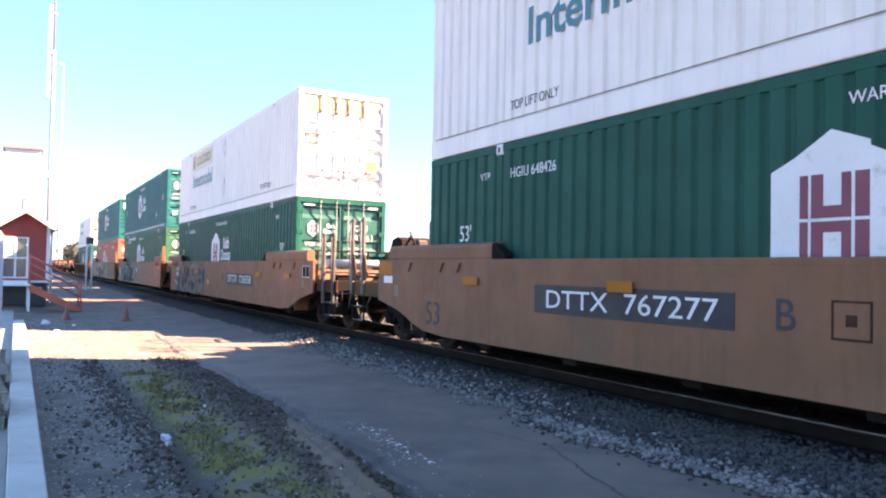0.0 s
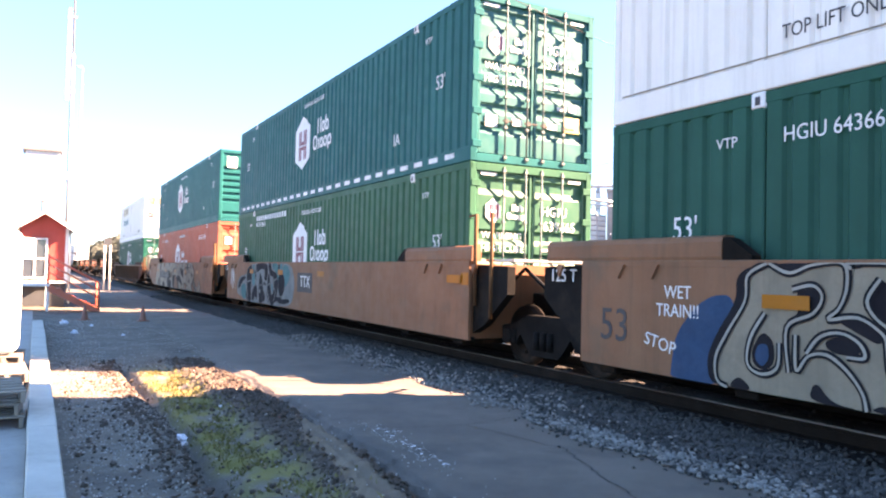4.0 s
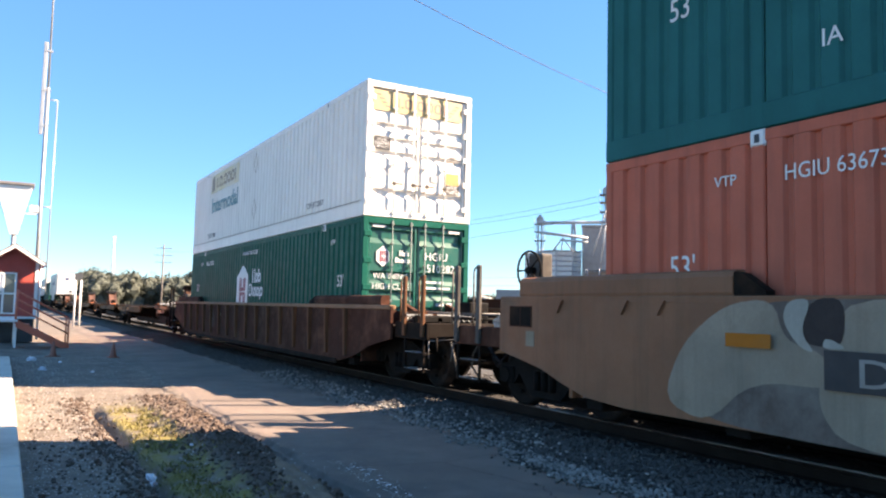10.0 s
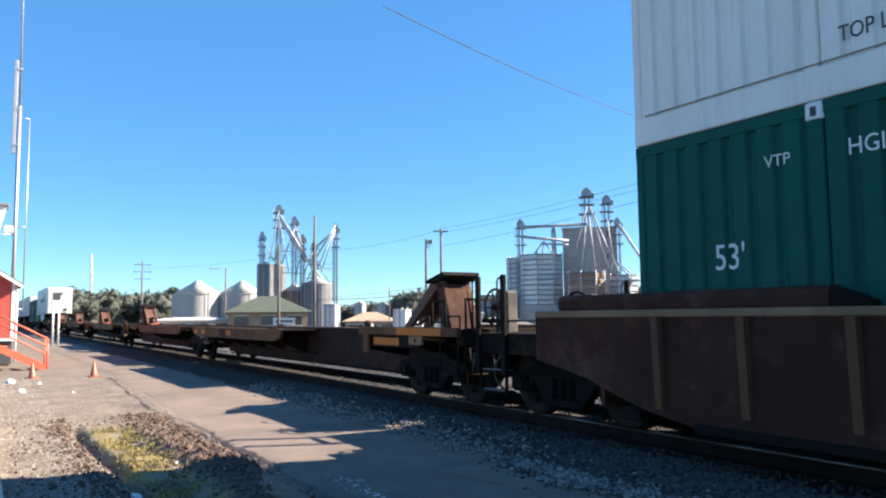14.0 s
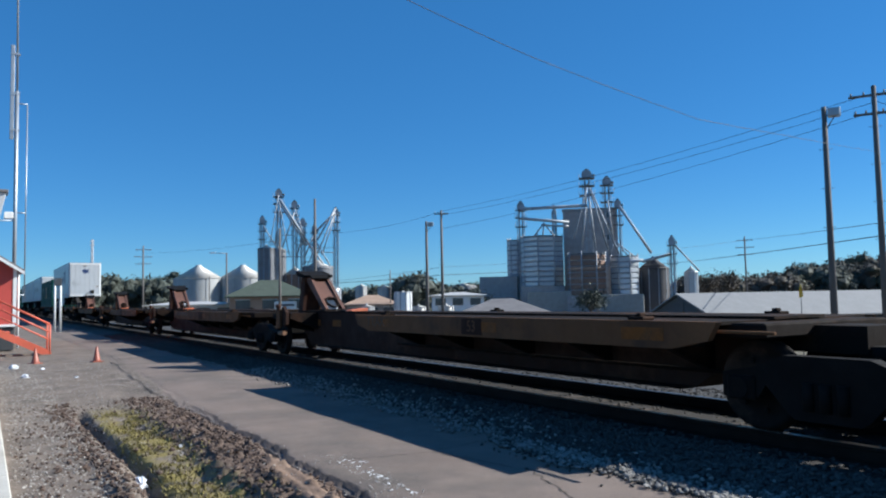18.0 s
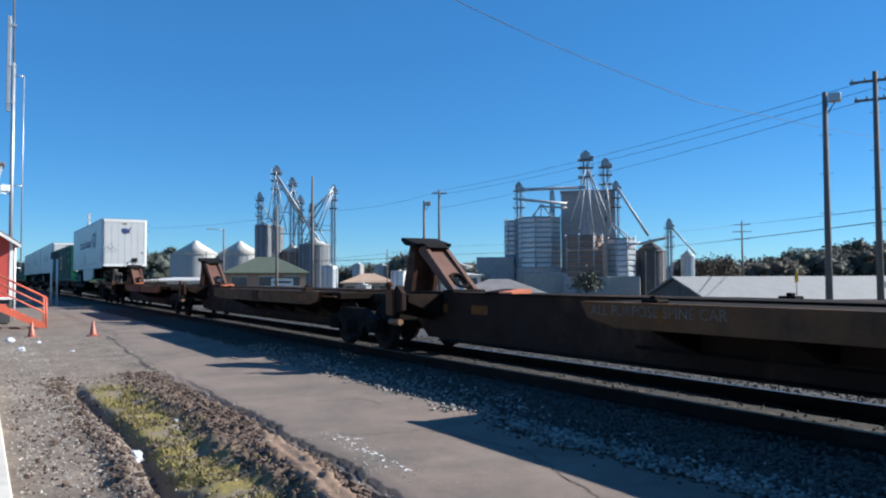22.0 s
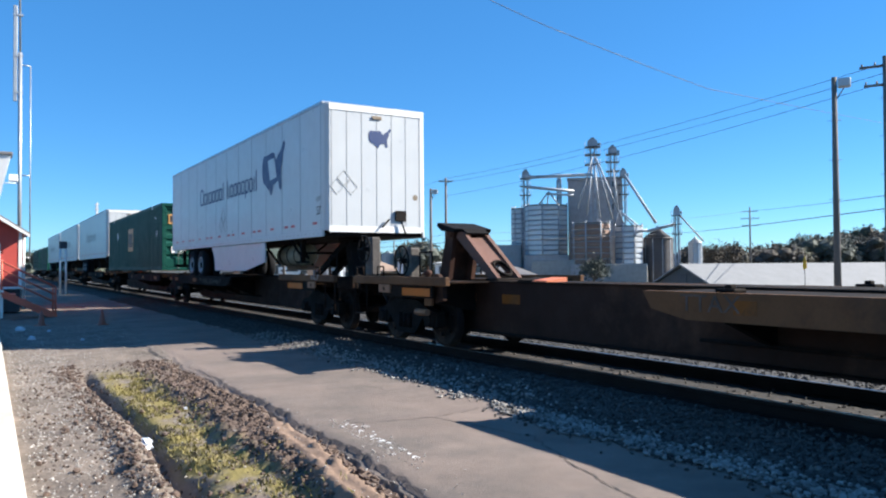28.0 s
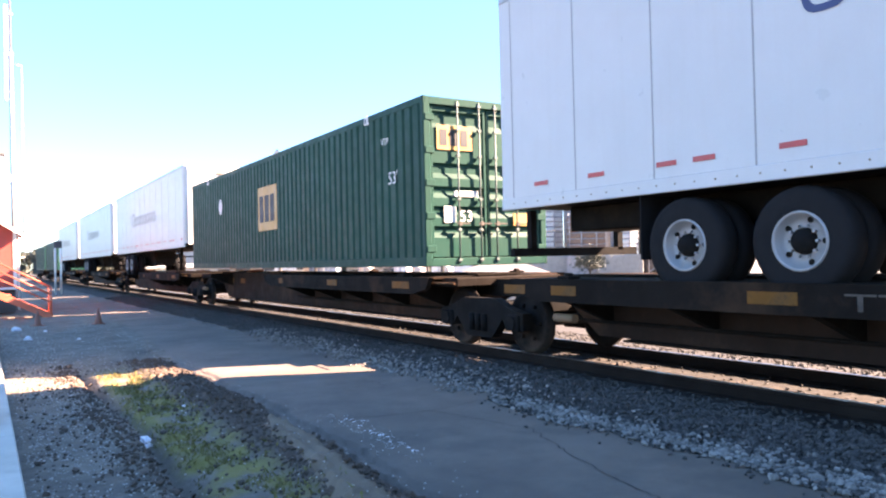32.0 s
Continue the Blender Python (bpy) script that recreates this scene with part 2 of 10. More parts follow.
M["white_trim"] = mat("white_trim_paint", (0.74, 0.73, 0.70), 0.55, var=0.07, tint=(0.5, 0.47, 0.42), tint_amt=0.15)
M["roof_grey"] = mat("grey_shingle", (0.17, 0.16, 0.16), 0.9, var=0.2, bump=0.4)
M["roof_green"] = mat("green_shingle", (0.060, 0.078, 0.058), 0.9, var=0.2, bump=0.4)
M["shed_roof"] = mat("dull_shed_roofing", (0.23, 0.23, 0.228), 0.7, var=0.08, streak=0.2, spec=0.2)
M["roof_shed_grey"] = mat("grey_shed_roofing", (0.135, 0.14, 0.145), 0.8, var=0.1, streak=0.2, spec=0.2)
M["shed_wall"] = mat("grey_shed_siding", (0.085, 0.088, 0.088), 0.8, var=0.12, streak=0.25)
M["roof_metal"] = mat("pale_metal_roof", (0.50, 0.48, 0.45), 0.5, metal=0.1, var=0.08, streak=0.2)
M["brick"] = mat("buff_brick", (0.36, 0.25, 0.18), 0.9, var=0.15, bump=0.3)
M["wood_pole"] = mat("weathered_pole_wood", (0.15, 0.135, 0.125), 0.9, var=0.25, bump=0.5, stretch=(1, 1, 0.08), grain=60)
M["wire"] = mat("black_cable", (0.015, 0.015, 0.016), 0.7, var=0.1, bump=0)
M["bin_steel"] = mat("corrugated_bin_steel", (0.50, 0.52, 0.54), 0.42, metal=0.45, var=0.12, streak=0.4, dirt=(0.25, 0.22, 0.2))
M["bin_shell"] = mat("grimy_bin_shell", (0.24, 0.25, 0.27), 0.6, metal=0.3, var=0.15, streak=0.4)
M["bin_grey"] = mat("weathered_bin_grey", (0.155, 0.16, 0.175), 0.6, metal=0.15, var=0.18, streak=0.5, dirt=(0.09, 0.075, 0.065))
M["bin_pale"] = mat("pale_store_siding", (0.40, 0.405, 0.40), 0.7, var=0.1, streak=0.3, spec=0.3)
M["bin_dark"] = mat("dark_weathered_bin", (0.072, 0.068, 0.072), 0.75, metal=0.1, var=0.2, streak=0.5, dirt=(0.06, 0.05, 0.045))
M["bin_rust"] = mat("rusty_bin_steel", (0.24, 0.15, 0.11), 0.7, metal=0.2, var=0.2, streak=0.5)
M["elev_conc"] = mat("stained_elevator_concrete", (0.38, 0.35, 0.34), 0.9, var=0.12, streak=0.5, dirt=(0.13, 0.115, 0.11))
M["dark_metal"] = mat("dark_grey_metal", (0.07, 0.075, 0.08), 0.6, metal=0.3, var=0.2)
M["glass"] = mat("window_glass", (0.05, 0.06, 0.07), 0.08, var=0.2, bump=0, spec=0.9)
M["cone"] = mat("orange_cone_plastic", (0.30, 0.085, 0.05), 0.5, var=0.15, tint=(0.4, 0.1, 0.05), tint_amt=0.25)
M["plastic_bag"] = mat("crumpled_white_plastic", (0.68, 0.70, 0.74), 0.35, var=0.1)
M["pallet"] = mat("grey_pallet_wood", (0.30, 0.25, 0.20), 0.9, var=0.2, per_object=0.4, bump=0.4, stretch=(1, 0.15, 1))
M["bark"] = mat("bark", (0.09, 0.07, 0.055), 0.95, var=0.25, bump=0.6)
M["leaf"] = mat("dark_foliage", (0.066, 0.076, 0.058), 0.8, var=0.4, scale=0.15, tint=(0.06, 0.05, 0.03), tint_amt=0.3, tint_scale=0.06, bump=0)
M["leaf_autumn"] = mat("autumn_foliage", (0.095, 0.074, 0.055), 0.8, var=0.4, scale=0.2, tint=(0.05, 0.06, 0.022), tint_amt=0.4, tint_scale=0.08, bump=0)
M["grass_blade"] = mat("moss_and_grass", (0.185, 0.152, 0.042), 0.8, var=0.35, scale=3, bump=0)
M["yellow_flag"] = mat("yellow_orange_sheet", (0.85, 0.45, 0.03), 0.5, var=0.1)
M["orange_sheet"] = mat("orange_red_sheet", (0.62, 0.17, 0.07), 0.6, var=0.12)


# ---- mesh helpers ----
class G:
    """Gathers vertices and faces for one mesh."""

    def __init__(self):
        self.v, self.f, self.s = [], [], set()

    def quad(self, *p):
        k = len(self.v)
        self.v += [tuple(q) for q in p]
        self.f.append(tuple(range(k, k + len(p))))
        return self

    def box(self, x0, x1, y0, y1, z0, z1, c=0.0):
        lo, hi = (min(x0, x1), min(y0, y1), min(z0, z1)), (max(x0, x1), max(y0, y1), max(z0, z1))
        k = len(self.v)
        if c <= 0:
            for i in range(8):
                self.v.append(tuple(hi[a] if i >> a & 1 else lo[a] for a in range(3)))
            for f in ((0, 2, 3, 1), (4, 5, 7, 6), (0, 1, 5, 4), (2, 6, 7, 3), (0, 4, 6, 2), (1, 3, 7, 5)):
                self.f.append(tuple(k + i for i in f))
            return self
        c = min(c, *[(hi[a] - lo[a]) * 0.45 for a in range(3)])
        for i in range(8):
            for full in range(3):
                self.v.append(tuple((hi[a] - (0 if a == full else c)) if i >> a & 1 else (lo[a] + (0 if a == full else c)) for a in range(3)))
        at = lambda i, a: k + 3 * i + a
        mid = [(lo[a] + hi[a]) / 2 for a in range(3)]
        out = []
        for a in range(3):
            b, d = (a + 1) % 3, (a + 2) % 3
            for s in (0, 1):
                out.append([at(s << a | i << b | j << d, a) for i, j in ((0, 0), (1, 0), (1, 1), (0, 1))])
            for i in (0, 1):
                for j in (0, 1):
                    p, q = i << b | j << d, 1 << a | i << b | j << d
                    out.append([at(p, b), at(q, b), at(q, d), at(p, d)])
        out += [[at(i, 0), at(i, 1), at(i, 2)] for i in range(8)]
        for f in out:
            p = [Vector(self.v[i]) for i in f]
            nrm = (p[1] - p[0]).cross(p[2] - p[0])
            if nrm.dot(sum(p, Vector()) / len(p) - Vector(mid)) < 0:
                f.reverse()
            self.f.append(tuple(f))
        return self

    def cyl(self, p0, p1, r0, r1=None, n=12, caps=True):
        p0, p1 = Vector(p0), Vector(p1)
        r1 = r0 if r1 is None else r1
        d = (p1 - p0).normalized()
        a = d.orthogonal().normalized()
        b = d.cross(a)
        k = len(self.v)
        for p, r in ((p0, r0), (p1, r1)):
            for i in range(n):
                w = 2 * math.pi * i / n
                self.v.append(tuple(p + (a * math.cos(w) + b * math.sin(w)) * r))
        for i in range(n):
            j = (i + 1) % n
            self.s.add(len(self.f))
            self.f.append((k + i, k + j, k + n + j, k + n + i))
        if caps:
            self.f.append(tuple(k + n - 1 - i for i in range(n)))
            self.f.append(tuple(k + n + i for i in range(n)))
        return self

    def prism(self, poly, axis, a0, a1):
        """A polygon extruded along an axis: x takes (y, z) points, y takes (x, z), z takes (x, y)."""
        put = {"x": lambda a, p: (a, p[0], p[1]), "y": lambda a, p: (p[0], a, p[1]), "z": lambda a, p: (p[0], p[1], a)}[axis]
        k, n = len(self.v), len(poly)
        self.v += [put(a0, p) for p in poly] + [put(a1, p) for p in poly]
        for i in range(n):
            j = (i + 1) % n
            self.f.append((k + i, k + j, k + n + j, k + n + i))
        self.f.append(tuple(k + n - 1 - i for i in range(n)))
        self.f.append(tuple(k + n + i for i in range(n)))
        return self

    def lathe(self, rings, centre, axis="z", n=20, cap=True):
        """Rings of (radius, position along the axis)."""
        k, c = len(self.v), Vector(centre)
        for r, h in rings:
            for i in range(n):
                w = 2 * math.pi * i / n
                o = {"z": (r * math.cos(w), r * math.sin(w), h), "x": (h, r * math.cos(w), r * math.sin(w)), "y": (r * math.cos(w), h, r * math.sin(w))}[axis]
                self.v.append(tuple(c + Vector(o)))
        for a in range(len(rings) - 1):
            for i in range(n):
                j = (i + 1) % n
                self.s.add(len(self.f))
                self.f.append((k + a * n + i, k + a * n + j, k + (a + 1) * n + j, k + (a + 1) * n + i))
        if cap:
            self.f.append(tuple(k + n - 1 - i for i in range(n)))
            self.f.append(tuple(k + (len(rings) - 1) * n + i for i in range(n)))
        return self

    def mesh(self, name, material):
        me = bpy.data.meshes.new(name)
        me.from_pydata(self.v, [], self.f)
        if self.s:
            me.polygons.foreach_set("use_smooth", [i in self.s for i in range(len(self.f))])
        me.materials.append(material)
        me.update()
        return me


def part(name, g, material, parent, label="", at=None):
    """One mesh object under a thing or a part; g is a G or a mesh that is shared."""
    ob = new(name, g.mesh(name, material) if isinstance(g, G) else g)
    ob.parent = parent
    if at is not None:
        ob.matrix_basis = at
    if label:
        ob["label"] = label
    return ob


def thing(name, label, category, at=None, group="", kind="", g=None, material=None):
    ob = new(name, g.mesh(name, material) if g else None)
    ob.matrix_basis = at if at is not None else Matrix()
    return tagged(ob, label, category, group, kind)


TEXTS = {}


def text_mesh(words, size, material, squeeze=1.0, bold=0.0):
    key = (words, size, material.name, squeeze, bold)
    if key not in TEXTS:
        cu = bpy.data.curves.new("lettering", "FONT")
        cu.body, cu.size, cu.extrude, cu.align_x, cu.align_y = words, size, 0.0015, "CENTER", "CENTER"
        cu.resolution_u, cu.offset = 3, bold
        ob = bpy.data.objects.new("lettering", cu)
        scene.collection.objects.link(ob)
        me = bpy.data.meshes.new_from_object(ob.evaluated_get(bpy.context.evaluated_depsgraph_get()))
        bpy.data.objects.remove(ob)
        bpy.data.curves.remove(cu)
        me.transform(Matrix.Diagonal((squeeze, 1, 1, 1)))
        me.materials.clear()
        me.materials.append(material)
        TEXTS[key] = me
    return TEXTS[key]


SIDE = Matrix(((0, 0, -1, 0), (-1, 0, 0, 0), (0, 1, 0, 0), (0, 0, 0, 1)))      # writing on a face turned to -x
END = Matrix(((1, 0, 0, 0), (0, 0, -1, 0), (0, 1, 0, 0), (0, 0, 0, 1)))        # writing on a face turned to -y


def side_text(words, size, material, parent, x, y, z, squeeze=1.0, lean=0):
    return part("lettering", text_mesh(words, size, material, squeeze), None, parent, at=Matrix.Translation((x, y, z)) @ SIDE @ pose(0, 0, 0, 0, 0, lean))


def end_text(words, size, material, parent, x, y, z, squeeze=1.0):
    return part("lettering", text_mesh(words, size, material, squeeze), None, parent, at=Matrix.Translation((x, y, z)) @ END)


def side_plates(name, polys, material, parent, x, y, z, label="", thick=0.003):
    """Flat shapes on a face turned to -x; each polygon in (right, up) metres from (y, z)."""
    g = G()
    for p in polys:
        g.prism([(y - a, z + b) for a, b in p], "x", x - thick, x)
    return part(name, g, material, parent, label)


def end_plates(name, polys, material, parent, x, y, z, label="", thick=0.003):
    g = G()
    for p in polys:
        g.prism([(x + a, z + b) for a, b in p], "y", y - thick, y)
    return part(name, g, material, parent, label)


def rect(x, y, w, h):
    return [(x, y), (x + w, y), (x + w, y + h), (x, y + h)]


def ring_mesh(w, h, t, material):
    """A plain rounded loop of stroke t that stands in for one character of a brand's lettering."""
    key = "loop_%.3f_%.3f_%.3f_%s" % (w, h, t, material.name)
    if key not in LOOPS:
        g, n = G(), 20
        loops = []
        for k, x in ((0.0, 0.0), (t, 0.0), (t, 0.003), (0.0, 0.003)):
            a, b = w / 2 - k, h / 2 - k
            for i in range(n):
                c, d = math.cos(2 * math.pi * i / n), math.sin(2 * math.pi * i / n)
                g.v.append((a * math.copysign(abs(c) ** 0.62, c), b * math.copysign(abs(d) ** 0.62, d), x))
            loops.append(len(g.v) - n)
        for p, q in zip(loops, loops[1:] + loops[:1]):
            for i in range(n):
                j = (i + 1) % n
                g.f.append((p + i, p + j, q + j, q + i))
        LOOPS[key] = g.mesh("loop", material)
    return LOOPS[key]


def stem_mesh(w, h, material):
    key = "stem_%.3f_%.3f_%s" % (w, h, material.name)
    if key not in LOOPS:
        LOOPS[key] = G().box(-w / 2, w / 2, -h / 2, h / 2, 0, 0.003).mesh("stem", material)
    return LOOPS[key]


LOOPS = {}


def brand_marks(pattern, parent, x, y, z, length, height, material, stroke=0.185, end=False):
    """A brand's line of lettering as plain marks of its rhythm and weight: O a tall loop, o a low one, N two tall stems, I a tall stem, i a low one, b a low loop with a tall stem, q one with a tail."""
    wide = {"O": 1.0, "o": 0.82, "I": 0.42, "i": 0.42, "N": 1.0, "b": 0.86, "q": 0.86, ".": 0.36, " ": 0.5}
    unit = length / sum(wide[c] for c in pattern)
    low, t, run = height * 0.72, height * stroke, 0.0
    for c in pattern:
        w = wide[c] * unit * 0.86
        cx = run + wide[c] * unit / 2
        run += wide[c] * unit
        bits = {"O": [(0, height / 2, ring_mesh(w, height, t, material))], "o": [(0, low / 2, ring_mesh(w, low, t, material))],
                "I": [(0, height / 2, stem_mesh(t, height, material))], "i": [(0, low / 2, stem_mesh(t, low, material))],
                "N": [(t / 2 - w / 2, height / 2, stem_mesh(t, height, material)), (w / 2 - t / 2, height / 2, stem_mesh(t, height, material))],
                "b": [(0, low / 2, ring_mesh(w, low, t, material)), (-w / 2 + t / 2, (height + low * 0.84) / 2, stem_mesh(t, height - low * 0.84, material))],
                "q": [(0, low / 2, ring_mesh(w, low, t, material)), (-w / 2 + t / 2, -low * 0.06, stem_mesh(t, low * 0.44, material))],
                ".": [(0, t / 2, stem_mesh(t, t, material))], " ": []} if c in wide else {}
        for k, (dx, dz, me) in enumerate(bits[c]):
            if end:
                m = Matrix.Translation((x + cx + dx, y - 0.0015 * k, z + dz)) @ END
            else:
                m = Matrix.Translation((x - 0.0015 * k, y - cx - dx, z + dz)) @ SIDE
            part("brand_mark", me, None, parent, at=m)


def fitted_text(words, parent, x, y, z, length, height, material, bold=0.0):
    """Lettering on a face turned to -x that starts at y and fills a length and a capital height."""
    me = text_mesh(words, 1.0, material, 1.0, bold).copy()
    xs, ys = [v.co.x for v in me.vertices], [v.co.y for v in me.vertices]
    lo = min(v.co.y for v in me.vertices)
    me.transform(Matrix.Diagonal((length / (max(xs) - min(xs)), height / (max(ys) - min(ys)), 1, 1)) @ Matrix.Translation((-min(xs), -lo, 0)))
    return part("lettering", me, None, parent, at=Matrix.Translation((x, y, z)) @ SIDE)


# ---- ground ----
RAIL_Z, TRACK_X = 0.24, 7.65


def ramp01(v, a, b):
    return max(0.0, min(1.0, (v - a) / (b - a)))


def asphalt_edge(y):
    base = 2.75 + 0.13 * ramp01(y, 4.5, 8) + 0.04 * ramp01(y, 8, 13) + 0.18 * ramp01(y, 13, 17) + 0.38 * ramp01(y, 17, 24)
    return base + 0.030 * math.sin(y * 2.3) + 0.022 * math.sin(y * 6.1 + 1) + 0.012 * math.sin(y * 17.0)


def bed_edge(y):
    """Where the ballast's toe meets the asphalt."""
    return 4.92 + 0.50 * ramp01(y, 6.9, 8.2) + 0.06 * math.sin(y * 1.9) + 0.05 * math.sin(y * 5.1)


def sandy(x, y):
    """How far inside the smooth sandy ridge a spot lies."""
    return max(0.0, 1 - abs(x - (2.19 + 0.116 * (y - 4.8))) / (0.18 + 0.03 * math.sin(y * 3))) * ramp01(y, 2.5, 3.5) * ramp01(-y, -8.0, -7.0)


def ground_z(x, y):
    n1 = noise.noise((x * 0.9, y * 0.9, 0.3))
    n2 = noise.noise((x * 3.7, y * 3.7, 4.1))
    n3 = noise.noise((x * 11.0, y * 11.0, 7.7))
    ae = asphalt_edge(y)
    near = ramp01(y, -3, 1) * ramp01(-y, -24, -17)
    if x < 0.25:
        return -0.02 + 0.015 * n2
    if x < ae:
        z = -0.035 + 0.02 * n1 + 0.010 * n2
        if near > 0:
            n4 = noise.noise((x * 24.0, y * 24.0, 1.7))
            z += near * (0.012 * n3 + 0.007 * n4)
            # wheel rut with a thrown-up lip
            wob = 0.05 * math.sin(y * 0.9) + 0.03 * n2
            rut = math.exp(-((x - 1.36 - wob) / 0.085) ** 2) * ramp01(-y, -13.6, -12.6)
            hole = math.exp(-((x - 1.42 - wob) / 0.17) ** 2) * math.exp(-((y - 6.4) / 0.95) ** 2)
            lip = math.exp(-((x - 1.12 - wob) / 0.13) ** 2) * ramp01(-y, -9.8, -7.4)
            z += near * (-0.13 * rut - 0.11 * hole + lip * (0.055 + 0.05 * abs(n3) + 0.035 * n4))
            # churned clods between moss and asphalt
            churn = ramp01(x, 1.92 + 0.16 * n1, 2.14 + 0.16 * n1) * ramp01(-x, -(ae - 0.16), -(ae - 0.34)) * ramp01(-y, -14.5, -11)
            s = sandy(x, y)
            z += near * churn * (0.05 + (1 - s) * (0.10 * abs(n2) + 0.085 * abs(n3) + 0.055 * abs(n4)) + 0.085 * min(1, 1.6 * s))
            # a few deep hoof-like pits in the moss
            pit = max(0.0, noise.noise((x * 2.4, y * 1.6, 12.3)) - 0.28) * ramp01(x, 1.35, 1.6) * ramp01(-x, -2.2, -1.9) * ramp01(-y, -8.6, -7.4)
            z -= near * 0.22 * pit
            # broken edge of the asphalt: a ledge and a gutter
            e = ae - x
            deep = ramp01(-y, -15, -10)
            if e < 0.10 + 0.03 * n3:
                z = -0.045 * deep - 0.01 * abs(n3) - 0.004
            elif e < 0.22:
                z = z * 0.3 - deep * (0.115 + 0.02 * n3)
        return z
    if x < 5.5:
        return 0.012 * n1 + 0.002 * n3 - 0.012 * ramp01(-(x - ae), -0.12, 0)
    if x < 11.0:
        side = ramp01(x, 5.45, 6.45) * ramp01(-x, -11.0, -9.8)
        return (RAIL_Z - 0.17) * side + 0.012 * n2 + 0.012 * n3
    return -2.6 * ramp01(x, 13, 23) + 0.05 * n1


def ground_sheet():
    def steps(stops):
        out = []
        for a, b, d in stops:
            k = max(1, int(round((b - a) / d)))
            out += [a + (b - a) * i / k for i in range(k)]
        return out + [stops[-1][1]]
    xs = steps([(-2500, -300, 550), (-300, -30, 45), (-30, -2, 4), (-2, 0.2, 0.4), (0.2, 0.9, 0.06), (0.9, 3.3, 0.03), (3.3, 4.7, 0.14), (4.7, 10.9, 0.11), (10.9, 25, 1.5), (25, 120, 12), (120, 600, 80), (600, 2500, 475)])
    ys = steps([(-2500, -300, 550), (-300, -30, 45), (-30, 1.0, 2), (1.0, 3.5, 0.1), (3.5, 10, 0.035), (10, 16, 0.06), (16, 30, 0.18), (30, 60, 1.0), (60, 150, 10), (150, 600, 75), (600, 2500, 475)])
    nx = len(xs)
    v = [(x, y, ground_z(x, y)) for y in ys for x in xs]
    f = [(j * nx + i, j * nx + i + 1, (j + 1) * nx + i + 1, (j + 1) * nx + i) for j in range(len(ys) - 1) for i in range(nx - 1)]
    me = bpy.data.meshes.new("ground")
    me.from_pydata(v, [], f)
    names = ("soil", "asphalt", "ballast_bed", "field", "fouled_bed", "sandy_soil")
    for k in names:
        me.materials.append(M[k])
    idx = []
    for j in range(len(ys) - 1):
        for i in range(nx - 1):
            x, y = (xs[i] + xs[i + 1]) / 2, (ys[j] + ys[j + 1]) / 2
            if -40 < y < 160 and -3 < x < asphalt_edge(max(y, 0)) - (0.11 if y < 15 else 0):
                k = 5 if 1.8 < x < 3 and sandy(x, y) > 0.22 + 0.2 * noise.noise((x * 9, y * 9, 2.2)) else 0
            elif -40 < y < 160 and asphalt_edge(max(y, 0)) - 0.11 <= x < bed_edge(y) + 0.08:
                k = 1
            # band under the train: fouled ballast with the cars' shade painted in
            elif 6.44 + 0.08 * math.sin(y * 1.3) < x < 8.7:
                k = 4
            elif 5.0 < x < 13:
                k = 2
            else:
                k = 3
            idx.append(k)
    me.polygons.foreach_set("material_index", idx)
    me.polygons.foreach_set("use_smooth", [True] * len(f))
    me.update()
    return tagged(new("ground", me), "muddy gravel, mossy soil, cracked asphalt strip and ballast bed beside a track", "ground", kind="structure")


